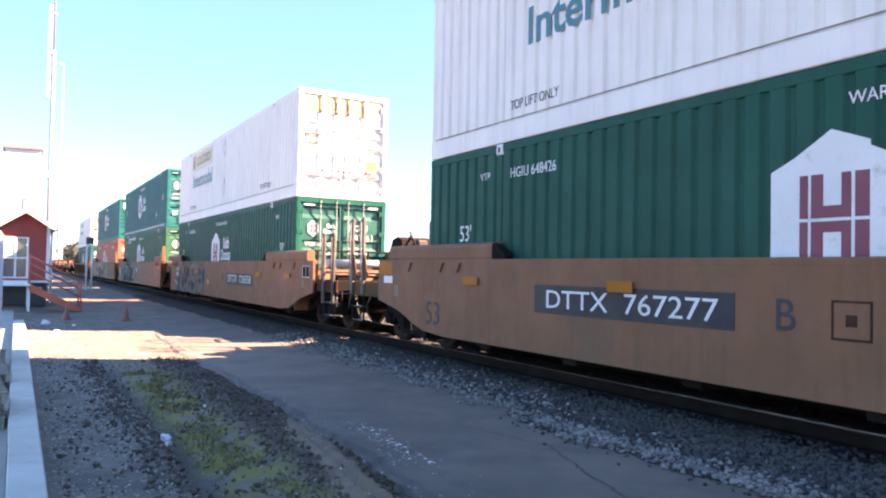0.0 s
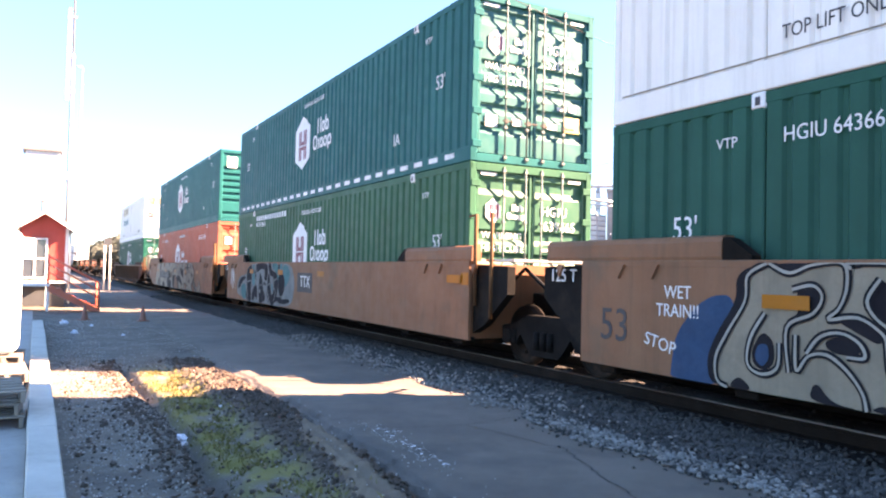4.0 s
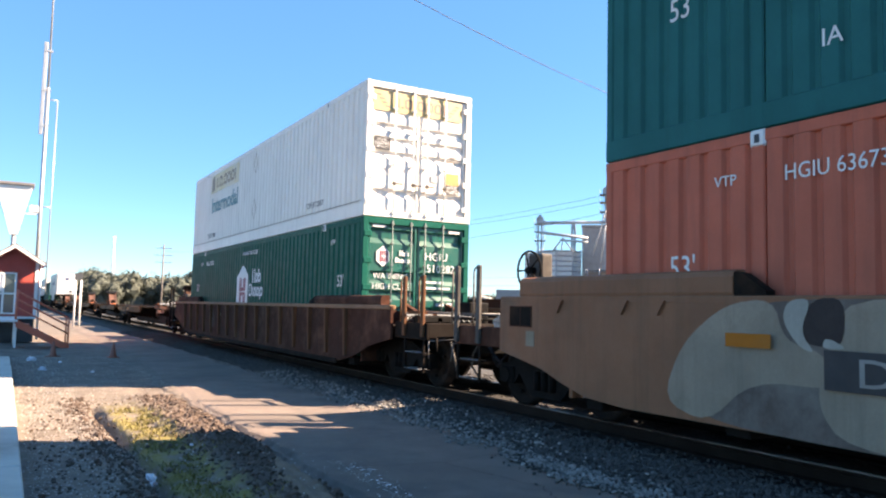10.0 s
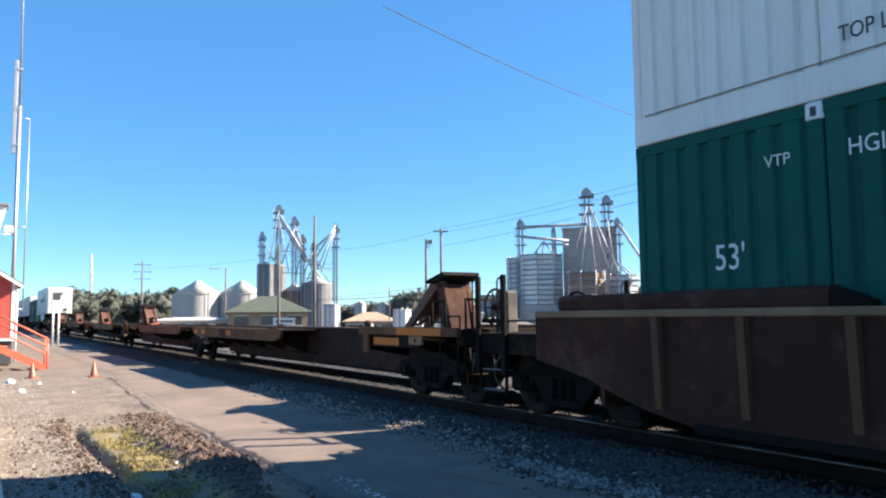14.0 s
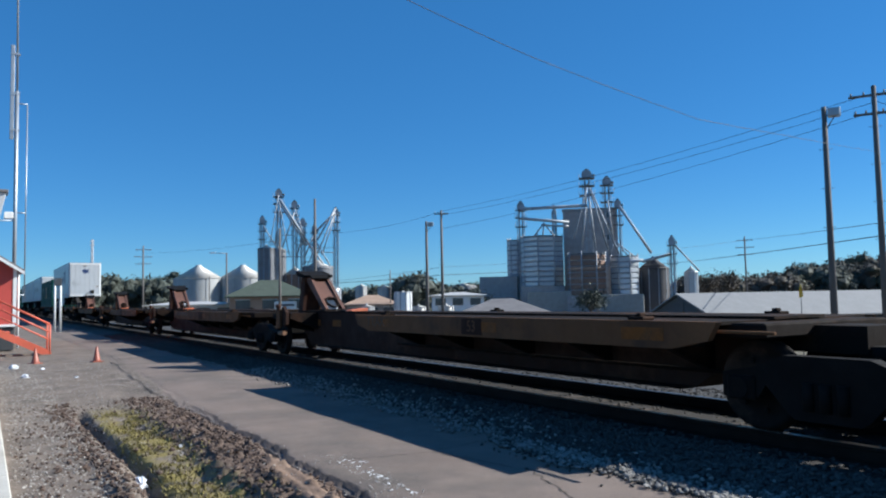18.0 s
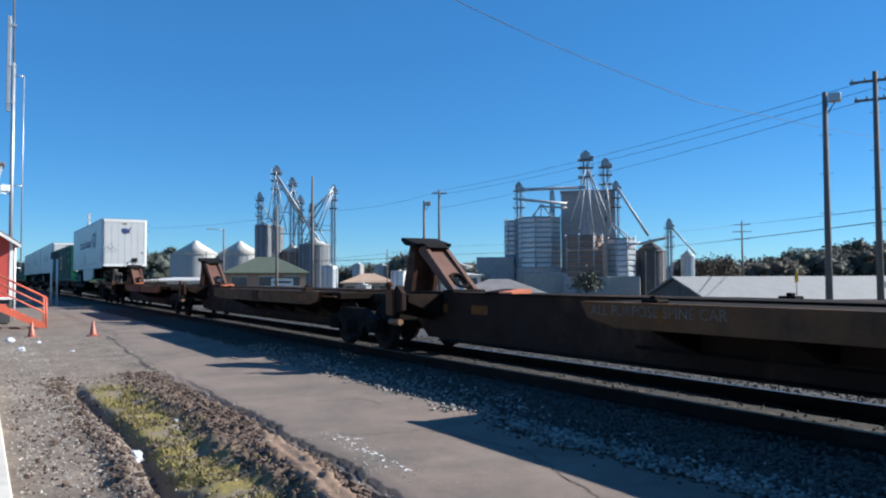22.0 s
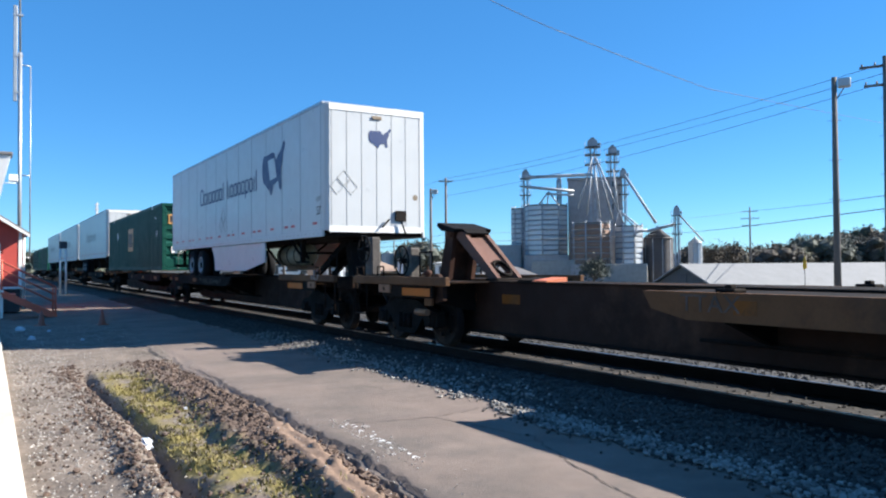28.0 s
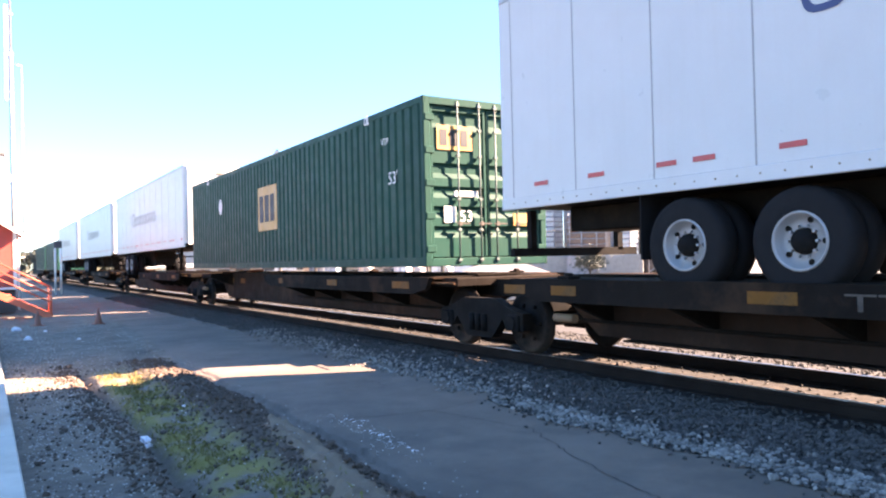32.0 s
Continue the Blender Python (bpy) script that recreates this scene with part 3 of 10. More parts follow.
def soil_material():
    m = mat("gravelly_soil", (0.175, 0.138, 0.108), 0.95, var=0.35, scale=1.6, grain=28, bump=0.9, tint=(0.085, 0.066, 0.052), tint_amt=0.4, tint_scale=0.9)
    n, l = m.node_tree.nodes, m.node_tree.links
    b = n["Principled BSDF"]
    old = b.inputs["Base Color"].links[0].from_socket
    tc = n.new("ShaderNodeTexCoord")
    # pale grit
    vo = n.new("ShaderNodeTexVoronoi")
    vo.inputs["Scale"].default_value = 16
    l.new(tc.outputs["Object"], vo.inputs["Vector"])
    big = n.new("ShaderNodeTexNoise")
    big.inputs["Scale"].default_value = 1.1
    l.new(tc.outputs["Object"], big.inputs["Vector"])
    r0 = n.new("ShaderNodeMapRange")
    for i, v in enumerate((0.22, 0.12, 0.0, 0.75)):
        r0.inputs[i + 1].default_value = v
    l.new(vo.outputs["Distance"], r0.inputs[0])
    r1 = n.new("ShaderNodeMapRange")
    for i, v in enumerate((0.45, 0.62, 0.05, 1.0)):
        r1.inputs[i + 1].default_value = v
    l.new(big.outputs["Fac"], r1.inputs[0])
    mu = n.new("ShaderNodeMath")
    mu.operation = "MULTIPLY"
    l.new(r0.outputs[0], mu.inputs[0])
    l.new(r1.outputs[0], mu.inputs[1])
    mx = n.new("ShaderNodeMix")
    mx.data_type = "RGBA"
    l.new(mu.outputs[0], mx.inputs[0])
    l.new(old, mx.inputs[6])
    mx.inputs[7].default_value = (0.42, 0.38, 0.33, 1)
    # moss along a strip of the verge
    sx = n.new("ShaderNodeSeparateXYZ")
    l.new(tc.outputs["Object"], sx.inputs[0])
    def band(sock, a, b_, c, d):
        o = None
        for lo, hi in ((a, b_), (d, c)):
            r = n.new("ShaderNodeMapRange")
            r.inputs[1].default_value, r.inputs[2].default_value = lo, hi
            l.new(sock, r.inputs[0])
            if o is None:
                o = r.outputs[0]
            else:
                k = n.new("ShaderNodeMath")
                k.operation = "MULTIPLY"
                l.new(o, k.inputs[0])
                l.new(r.outputs[0], k.inputs[1])
                o = k.outputs[0]
        return o
    wob = n.new("ShaderNodeTexNoise")
    wob.inputs["Scale"].default_value, wob.inputs["Detail"].default_value = 3.0, 6
    l.new(tc.outputs["Object"], wob.inputs["Vector"])
    r2 = n.new("ShaderNodeMapRange")
    for i, v in enumerate((0.38, 0.58, 0.0, 1.0)):
        r2.inputs[i + 1].default_value = v
    l.new(wob.outputs["Fac"], r2.inputs[0])
    k1 = n.new("ShaderNodeMath")
    k1.operation = "MULTIPLY"
    l.new(band(sx.outputs[0], 1.40, 1.50, 2.0, 2.22), k1.inputs[0])
    l.new(band(sx.outputs[1], 3.0, 5.5, 12.0, 14.0), k1.inputs[1])
    k2 = n.new("ShaderNodeMath")
    k2.operation = "MULTIPLY"
    l.new(k1.outputs[0], k2.inputs[0])
    l.new(r2.outputs[0], k2.inputs[1])
    m2 = n.new("ShaderNodeMix")
    m2.data_type = "RGBA"
    l.new(k2.outputs[0], m2.inputs[0])
    l.new(mx.outputs[2], m2.inputs[6])
    m2.inputs[7].default_value = (0.195, 0.152, 0.040, 1)
    # damp turned earth between the moss and the asphalt
    k3 = n.new("ShaderNodeMath")
    k3.operation = "MULTIPLY"
    l.new(band(sx.outputs[0], 1.95, 2.12, 2.60, 2.78), k3.inputs[0])
    l.new(band(sx.outputs[1], 2.0, 3.0, 11.0, 14.0), k3.inputs[1])
    m3 = n.new("ShaderNodeMix")
    m3.data_type = "RGBA"
    l.new(k3.outputs[0], m3.inputs[0])
    l.new(m2.outputs[2], m3.inputs[6])
    m3.inputs[7].default_value = (0.105, 0.071, 0.053, 1)
    l.new(m3.outputs[2], b.inputs["Base Color"])
    return m


M["soil"] = soil_material()
M["sandy_soil"] = mat("sandy_brown_soil", (0.20, 0.13, 0.088), 0.95, var=0.25, scale=5, grain=40, bump=0.6, tint=(0.18, 0.12, 0.08), tint_amt=0.35, tint_scale=3)
M["pale_grit"] = mat("pale_grit", (0.40, 0.37, 0.33), 0.9, var=0.35, scale=9, bump=0.1)
M["asphalt"] = mat("old_pale_asphalt", (0.182, 0.138, 0.112), 0.95, var=0.22, scale=0.8, grain=70, bump=0.5, tint=(0.10, 0.083, 0.07), tint_amt=0.5, tint_scale=0.5)
# grease and under-car shade together in one near-black colour
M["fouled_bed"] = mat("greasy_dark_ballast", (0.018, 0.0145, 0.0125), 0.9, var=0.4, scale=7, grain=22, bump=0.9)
M["ballast_bed"] = mat("ballast_bed", (0.04, 0.037, 0.035), 0.95, var=0.45, scale=9, grain=18, bump=1.0)
M["field"] = mat("dry_field", (0.10, 0.085, 0.055), 0.95, var=0.3, scale=0.05, grain=2, bump=0.3)
M["stone"] = mat("ballast_stone", (0.093, 0.085, 0.078), 0.9, var=0.35, scale=2.5, grain=40, bump=0.3, per_island=0.85)
M["toe_stone"] = mat("pale_ballast_stone", (0.32, 0.295, 0.265), 0.9, var=0.35, scale=2.5, grain=40, bump=0.3, per_island=0.9)
M["clod"] = mat("dirt_clod", (0.100, 0.066, 0.049), 0.95, var=0.35, scale=3, grain=30, bump=0.6)
M["crack"] = mat("dark_crack_filling", (0.05, 0.042, 0.036), 0.95, var=0.2)
ground = ground_sheet()
ICO = [(-0.53, 0.85, 0), (0.53, 0.85, 0), (-0.53, -0.85, 0), (0.53, -0.85, 0), (0, -0.53, 0.85), (0, 0.53, 0.85), (0, -0.53, -0.85), (0, 0.53, -0.85), (0.85, 0, -0.53), (0.85, 0, 0.53), (-0.85, 0, -0.53), (-0.85, 0, 0.53)]
ICO_F = [(0, 11, 5), (0, 5, 1), (0, 1, 7), (0, 7, 10), (0, 10, 11), (1, 5, 9), (5, 11, 4), (11, 10, 2), (10, 7, 6), (7, 1, 8), (3, 9, 4), (3, 4, 2), (3, 2, 6), (3, 6, 8), (3, 8, 9), (4, 9, 5), (2, 4, 11), (6, 2, 10), (8, 6, 7), (9, 8, 1)]


def stones(name, label, category, material, spots, seed):
    """Many angular stones in one mesh; spots gives (x, y, z, size)."""
    rng = np.random.default_rng(seed)
    spots = np.array(spots)
    k = len(spots)
    base = np.array(ICO)
    v = base[None] * rng.uniform(0.62, 1.25, (k, 12, 1)) * rng.uniform(0.6, 1.2, (k, 1, 3))
    a = rng.uniform(0, 6.28, k)
    c, s = np.cos(a)[:, None], np.sin(a)[:, None]
    x, y = v[..., 0] * c - v[..., 1] * s, v[..., 0] * s + v[..., 1] * c
    v = np.stack([x, y, v[..., 2] * 0.8], -1) * spots[:, None, 3:4] + spots[:, None, :3]
    f = (np.array(ICO_F)[None] + 12 * np.arange(k)[:, None, None]).reshape(-1, 3)
    me = bpy.data.meshes.new(name)
    me.from_pydata(v.reshape(-1, 3).tolist(), [], f.tolist())
    me.materials.append(material)
    me.update()
    return tagged(new(name, me), label, category, kind="stuff")


def scatter():
    rng = random.Random(5)
    spots = []
    for _ in range(50000):
        y = 1.5 + 42 * rng.random() ** 1.8
        x = rng.uniform(4.85, 6.8) if rng.random() < 0.76 else rng.uniform(7.0, 10.6)
        edge = bed_edge(y)
        if x < edge or 6.46 + 0.08 * math.sin(y * 1.3) < x < 8.65 and rng.random() < 0.8 or abs(x - 6.9) < 0.12 or abs(x - 8.4) < 0.12:
            continue
        spots.append((x, y, ground_z(x, y) + 0.012, rng.uniform(0.014, 0.032)))
    for _ in range(260):
        y = 2 + 16 * rng.random()
        x = bed_edge(y) + 0.03 - abs(rng.gauss(0, 0.13))
        spots.append((x, y, ground_z(x, y) + 0.01, rng.uniform(0.01, 0.028)))
    # a drift of stones across the asphalt
    drift = []
    for _ in range(620):
        y = rng.uniform(4.5, 15)
        drift.append((5.30 + rng.gauss(0, 0.13) + 0.05 * math.sin(y * 2.1), y, ground_z(5.3, y) + 0.012, rng.uniform(0.012, 0.03)))
    for cx, cy, k, wx, wy in ((5.18, 10.1, 40, 0.06, 0.35), (5.08, 8.05, 34, 0.10, 0.12), (5.42, 7.85, 30, 0.10, 0.10), (5.33, 21.4, 90, 0.07, 1.3), (5.3, 16.5, 60, 0.08, 1.0)):
        for _ in range(k):
            x, y = rng.gauss(cx, wx), rng.gauss(cy, wy)
            drift.append((x, y, ground_z(x, y) + 0.012, rng.uniform(0.014, 0.034)))
    for _ in range(620):
        y = 2.6 + 4.3 * rng.random()
        x = 5.04 + abs(rng.gauss(0, 0.16))
        drift.append((x, y, ground_z(x, y) + rng.uniform(0.012, 0.03), rng.uniform(0.018, 0.036)))
    for _ in range(2000):
        y = 2.2 + 16 * rng.random() ** 1.3
        x = bed_edge(y) + abs(rng.gauss(0, 0.34)) - 0.05
        drift.append((x, y, ground_z(x, y) + rng.uniform(0.016, 0.032), rng.uniform(0.016, 0.034)))
    stones("stone_drift", "pale crushed stones spilled along the asphalt's edge", "ballast", M["toe_stone"], drift, 9)
    stones("ballast_stones", "loose pale grey crushed stone along the rails", "ballast", M["stone"], spots, 3)
    spots = []
    for _ in range(9000):
        y = 3.0 + 11.5 * rng.random() ** 1.3
        u = rng.random()
        x = rng.gauss(2.36 + 0.02 * (y - 6), 0.24) if u < 0.60 else (rng.gauss(1.12, 0.13) if u < 0.78 else rng.uniform(0.35, 2.9))
        if not 0.3 < x < asphalt_edge(y) - 0.16 or sandy(x, y) > 0.35 or (1.45 < x < 1.95 and rng.random() < 0.6):
            continue
        s = rng.uniform(0.009, 0.022) * (1.9 if rng.random() < 0.12 else 1)
        spots.append((x, y, ground_z(x, y) + s * 0.35, s))
    stones("dirt_clods", "brown dirt clods turned up along a rutted verge", "soil", M["clod"], spots, 4)
    spots = []
    for _ in range(5200):
        y = 3.2 + 22 * rng.random() ** 1.2
        x = rng.uniform(0.3, 1.25) if rng.random() < 0.6 else rng.uniform(0.3, 3.0)
        spots.append((x, y, ground_z(x, y) + 0.003, rng.uniform(0.005, 0.015)))
    for _ in range(230):
        y = rng.gauss(6.6, 0.65)
        spots.append((2.98 + abs(rng.gauss(0, 0.16)) + 0.03 * (y - 5), y, 0.003, rng.uniform(0.004, 0.011)))
    stones("gravel_grit", "small pale gravel scattered over packed soil", "gravel", M["pale_grit"], spots, 6)
    # moss tufts
    g = G()
    for _ in range(5200):
        y = rng.uniform(4.0, 12.8)
        x = rng.gauss(1.74, 0.2)
        if not 1.44 < x < 2.25 or noise.noise((x * 2.2, y * 2.2, 1)) < -0.12:
            continue
        z, h, w, a = ground_z(x, y), rng.uniform(0.015, 0.05), rng.uniform(0.006, 0.014), rng.uniform(0, 6.28)
        dx, dy = math.cos(a) * w, math.sin(a) * w
        g.quad((x - dx, y - dy, z - 0.005), (x + dx, y + dy, z - 0.005), (x + rng.gauss(0, 0.02), y + rng.gauss(0, 0.02), z + h))
    tagged(new("moss_and_grass", g.mesh("moss_and_grass", M["grass_blade"])), "yellow-green moss and short grass on the verge", "grass", kind="stuff")


scatter()


def crack_line(points, width, seed):
    """A jagged crack that lies in the asphalt."""
    rng = random.Random(seed)
    g, pts = G(), []
    for (x0, y0), (x1, y1) in zip(points, points[1:]):
        k = max(2, int(math.hypot(x1 - x0, y1 - y0) / 0.06))
        for i in range(k):
            pts.append((x0 + (x1 - x0) * i / k + rng.gauss(0, 0.014), y0 + (y1 - y0) * i / k + rng.gauss(0, 0.014)))
    for (x0, y0), (x1, y1) in zip(pts, pts[1:]):
        w = width * rng.uniform(0.4, 1.2)
        d = Vector((y1 - y0, x0 - x1, 0)).normalized() * w
        z = max(ground_z(x0, y0), ground_z(x1, y1)) + 0.005
        g.quad((x0 - d.x, y0 - d.y, z), (x0 + d.x, y0 + d.y, z), (x1 + d.x, y1 + d.y, z), (x1 - d.x, y1 - d.y, z))
    return g


for _pts, _w, _s in (([(3.25, 7.36), (3.7, 7.2), (4.16, 7.15), (4.49, 5.78), (4.2, 5.0), (3.97, 4.20), (3.8, 3.2)], 0.007, 1), ([(4.16, 7.15), (4.9, 7.3), (5.4, 7.2)], 0.005, 2), ([(4.3, 9.6), (4.55, 9.2), (4.5, 8.8)], 0.005, 3), ([(3.9, 25.2), (5.2, 25.0)], 0.02, 4)):
    part("crack", crack_line(_pts, _w, _s), M["crack"], ground, "dark crack in the asphalt")
# pale scuffs at the asphalt's broken edge
_r = random.Random(8)
_g = G()
for _i in range(30):
    _y = _r.uniform(5.7, 7.3)
    _x = 3.16 + 0.05 * (_y - 6) + _r.gauss(0, 0.05)
    _a, _w2, _h2 = _r.uniform(0, 3.1), _r.uniform(0.01, 0.05), _r.uniform(0.004, 0.012)
    _c, _s2 = math.cos(_a), math.sin(_a)
    _z = ground_z(_x, _y) + 0.006
    _g.quad(*[(_x + _c * p - _s2 * q, _y + _s2 * p + _c * q, _z) for p, q in ((-_w2, -_h2), (_w2, -_h2), (_w2, _h2), (-_w2, _h2))])
part("paint_scuffs", _g, M["mark_white"], ground, "worn white paint scuffs on the asphalt edge")


# ---- track ----
def railway_track():
    t = thing("railway_track", "rusty rails on dark wooden ties in grey ballast", "railway track", kind="structure")
    prof = [(-0.075, -0.17), (0.075, -0.17), (0.075, -0.155), (0.012, -0.135), (0.012, -0.045), (0.037, -0.035), (0.037, -0.004), (-0.037, -0.004), (-0.037, -0.035), (-0.012, -0.045), (-0.012, -0.135), (-0.075, -0.155)]
    for x in (TRACK_X - 0.755, TRACK_X + 0.755):
        r = part("rail", G().prism([(x + a, RAIL_Z + b) for a, b in prof], "y", -60, 420), M["rail_side"], t, "rust-brown rail")
        part("rail_head", G().box(x - 0.036, x + 0.036, -60, 420, RAIL_Z - 0.0039, RAIL_Z), M["rail_top"], r, "polished running surface")
    me = G().box(-1.3, 1.3, -0.115, 0.115, -0.12, 0, 0.015).mesh("tie", M["tie"])
    plate = G().box(-0.17, 0.17, -0.09, 0.09, 0, 0.018).mesh("tie_plate", M["rail_side"])
    rng = random.Random(2)
    for i in range(110):
        y = -3 + i * 0.53
        ob = part("tie", me, None, t, at=pose(TRACK_X + rng.gauss(0, 0.02), y, RAIL_Z - 0.172, 0, 0, rng.gauss(0, 0.6)))
    g = G()
    for i in range(500):
        y = -3 + (110 + i) * 0.53
        g.box(TRACK_X - 1.3, TRACK_X + 1.3, y - 0.115, y + 0.115, RAIL_Z - 0.29, RAIL_Z - 0.172)
    tagged(part("far_ties", g, M["tie"], t), kind="stuff")


railway_track()


# ---- the train: every piece is built about its own middle, rail top at z = 0, +y towards the rear ----
SPEED = [(0, 7.1), (4, 6.97), (8, 6.6), (12, 6.1), (16, 5.85), (20, 5.7), (33, 5.7)]


def travelled(t):
    """Metres run since the start, from the falling speed."""
    s = 0.0
    for (t0, v0), (t1, v1) in zip(SPEED, SPEED[1:]):
        if t <= t0:
            break
        e = min(t, t1)
        ve = v0 + (v1 - v0) * (e - t0) / (t1 - t0)
        s += (v0 + ve) / 2 * (e - t0)
    return s


ROLLING, WHEELSETS = [], []


def rolling(name, label, category, u, z=0.0, group=""):
    """A thing that runs with the train; u is its place along the track at the start."""
    ob = thing(name, label, category, pose(TRACK_X, u, RAIL_Z + z), group)
    ROLLING.append((ob, u, RAIL_Z + z))
    return ob


MESHES = {}


def shared(key, build, material):
    if key not in MESHES:
        MESHES[key] = build().mesh(key, material)
    return MESHES[key]


def wheelset_mesh():
    g = G()
    for s in (-1, 1):
        g.lathe([(0.09, s * 0.83), (0.15, s * 0.83), (0.16, s * 0.80), (0.36, s * 0.77), (0.40, s * 0.80), (0.455, s * 0.80), (0.46, s * 0.715), (0.485, s * 0.70), (0.48, s * 0.68), (0.38, s * 0.68), (0.34, s * 0.72), (0.15, s * 0.70), (0.09, s * 0.70)], (0, 0, 0), "x", 28)
    g.cyl((-1.0, 0, 0), (1.0, 0, 0), 0.085, n=12)
    for s in (-1, 1):
        for k in range(6):
            a = k * math.pi / 3
            g.cyl((s * 0.835, 0.26 * math.cos(a), 0.26 * math.sin(a)), (s * 0.765, 0.26 * math.cos(a), 0.26 * math.sin(a)), 0.035, n=6)
    return g


def truck_mesh():
    g = G()
    for s in (-1, 1):
        x0, x1 = s * 0.92, s * 1.08
        g.prism([(-1.12, 0.36), (-1.12, 0.60), (-0.72, 0.68), (-0.42, 0.80), (0.42, 0.80), (0.72, 0.68), (1.12, 0.60), (1.12, 0.36), (0.72, 0.36), (0.62, 0.50), (0.40, 0.26), (0.32, 0.20), (-0.32, 0.20), (-0.40, 0.26), (-0.62, 0.50), (-0.72, 0.36)], "x", x0, x1)
        for y in (-0.89, 0.89):
            g.box(s * 0.90, s * 1.12, y - 0.16, y + 0.16, 0.34, 0.58, 0.02)
            g.cyl((s * 1.0, y, 0.46), (s * 1.15, y, 0.46), 0.11, n=10)
        for y in (-0.17, 0, 0.17):
            g.cyl((s * 1.0, y, 0.30), (s * 1.0, y, 0.58), 0.07, n=8)
            g.cyl((s * 1.09, y, 0.30), (s * 1.09, y, 0.56), 0.055, n=8)
    g.box(-1.05, 1.05, -0.22, 0.22, 0.50, 0.72, 0.03)
    g.cyl((0, 0, 0.70), (0, 0, 0.86), 0.26, n=16)
    g.cyl((-0.9, -0.55, 0.42), (0.9, -0.55, 0.42), 0.035, n=8)
    g.cyl((-0.9, 0.55, 0.42), (0.9, 0.55, 0.42), 0.035, n=8)
    return g


def truck(parent, y):
    t = part("truck", shared("truck", truck_mesh, M["black_steel"]), None, parent, at=pose(0, y, 0))
    me = shared("wheelset", wheelset_mesh, M["wheel"])
    for dy in (-0.89, 0.89):
        WHEELSETS.append((part("wheelset", me, None, t, at=pose(0, dy, 0.46)), dy))
    return t


def coupler(parent, y, s):
    g = G()
    g.box(-0.12, 0.12, y, y + s * 0.75, 0.72, 0.95, 0.03)
    g.box(-0.17, 0.17, y + s * 0.62, y + s * 0.98, 0.68, 0.99, 0.05)
    g.cyl((0.11, y + s * 0.86, 0.66), (0.11, y + s * 0.86, 1.02), 0.07, n=10)
    part("coupler", g, M["rust_dark"], parent)
    h = G()
    pts = [(-0.32, y + s * 0.3, 0.85), (-0.34, y + s * 0.6, 0.62), (-0.3, y + s * 0.85, 0.45), (-0.22, y + s * 1.05, 0.48), (-0.18, y + s * 1.2, 0.62)]
    for a, b in zip(pts, pts[1:]):
        h.cyl(a, b, 0.028, n=8)
    part("air_hose", h, M["rubber"], parent, "black rubber air hose")
    lv = G().cyl((-1.35, y + s * 0.35, 0.92), (-0.1, y + s * 0.5, 0.98), 0.016, n=6).cyl((-1.35, y + s * 0.35, 0.92), (-1.4, y + s * 0.45, 0.70), 0.016, n=6)
    part("uncoupling_lever", lv, M["rust_dark"], parent)


def brake_wheel(parent, x, y, z):
    g = G()
    n = 20
    for i in range(n):
        a, b = 2 * math.pi * i / n, 2 * math.pi * (i + 1) / n
        g.cyl((x, y + 0.28 * math.cos(a), z + 0.28 * math.sin(a)), (x, y + 0.28 * math.cos(b), z + 0.28 * math.sin(b)), 0.018, n=6, caps=False)
    for i in range(5):
        a = 2 * math.pi * i / 5
        g.cyl((x, y, z), (x, y + 0.28 * math.cos(a), z + 0.28 * math.sin(a)), 0.014, n=6)
    g.cyl((x - 0.04, y, z), (x + 0.14, y, z), 0.05, n=10)
    part("brake_wheel", g, M["black_steel"], parent, "spoked hand-brake wheel")
    part("brake_stand", G().box(x + 0.10, x + 0.32, y - 0.16, y + 0.16, z - 0.55, z + 0.25, 0.03).cyl((x + 0.2, y, 0.9), (x + 0.2, y, z), 0.04, n=8), M["post_worn"], parent)


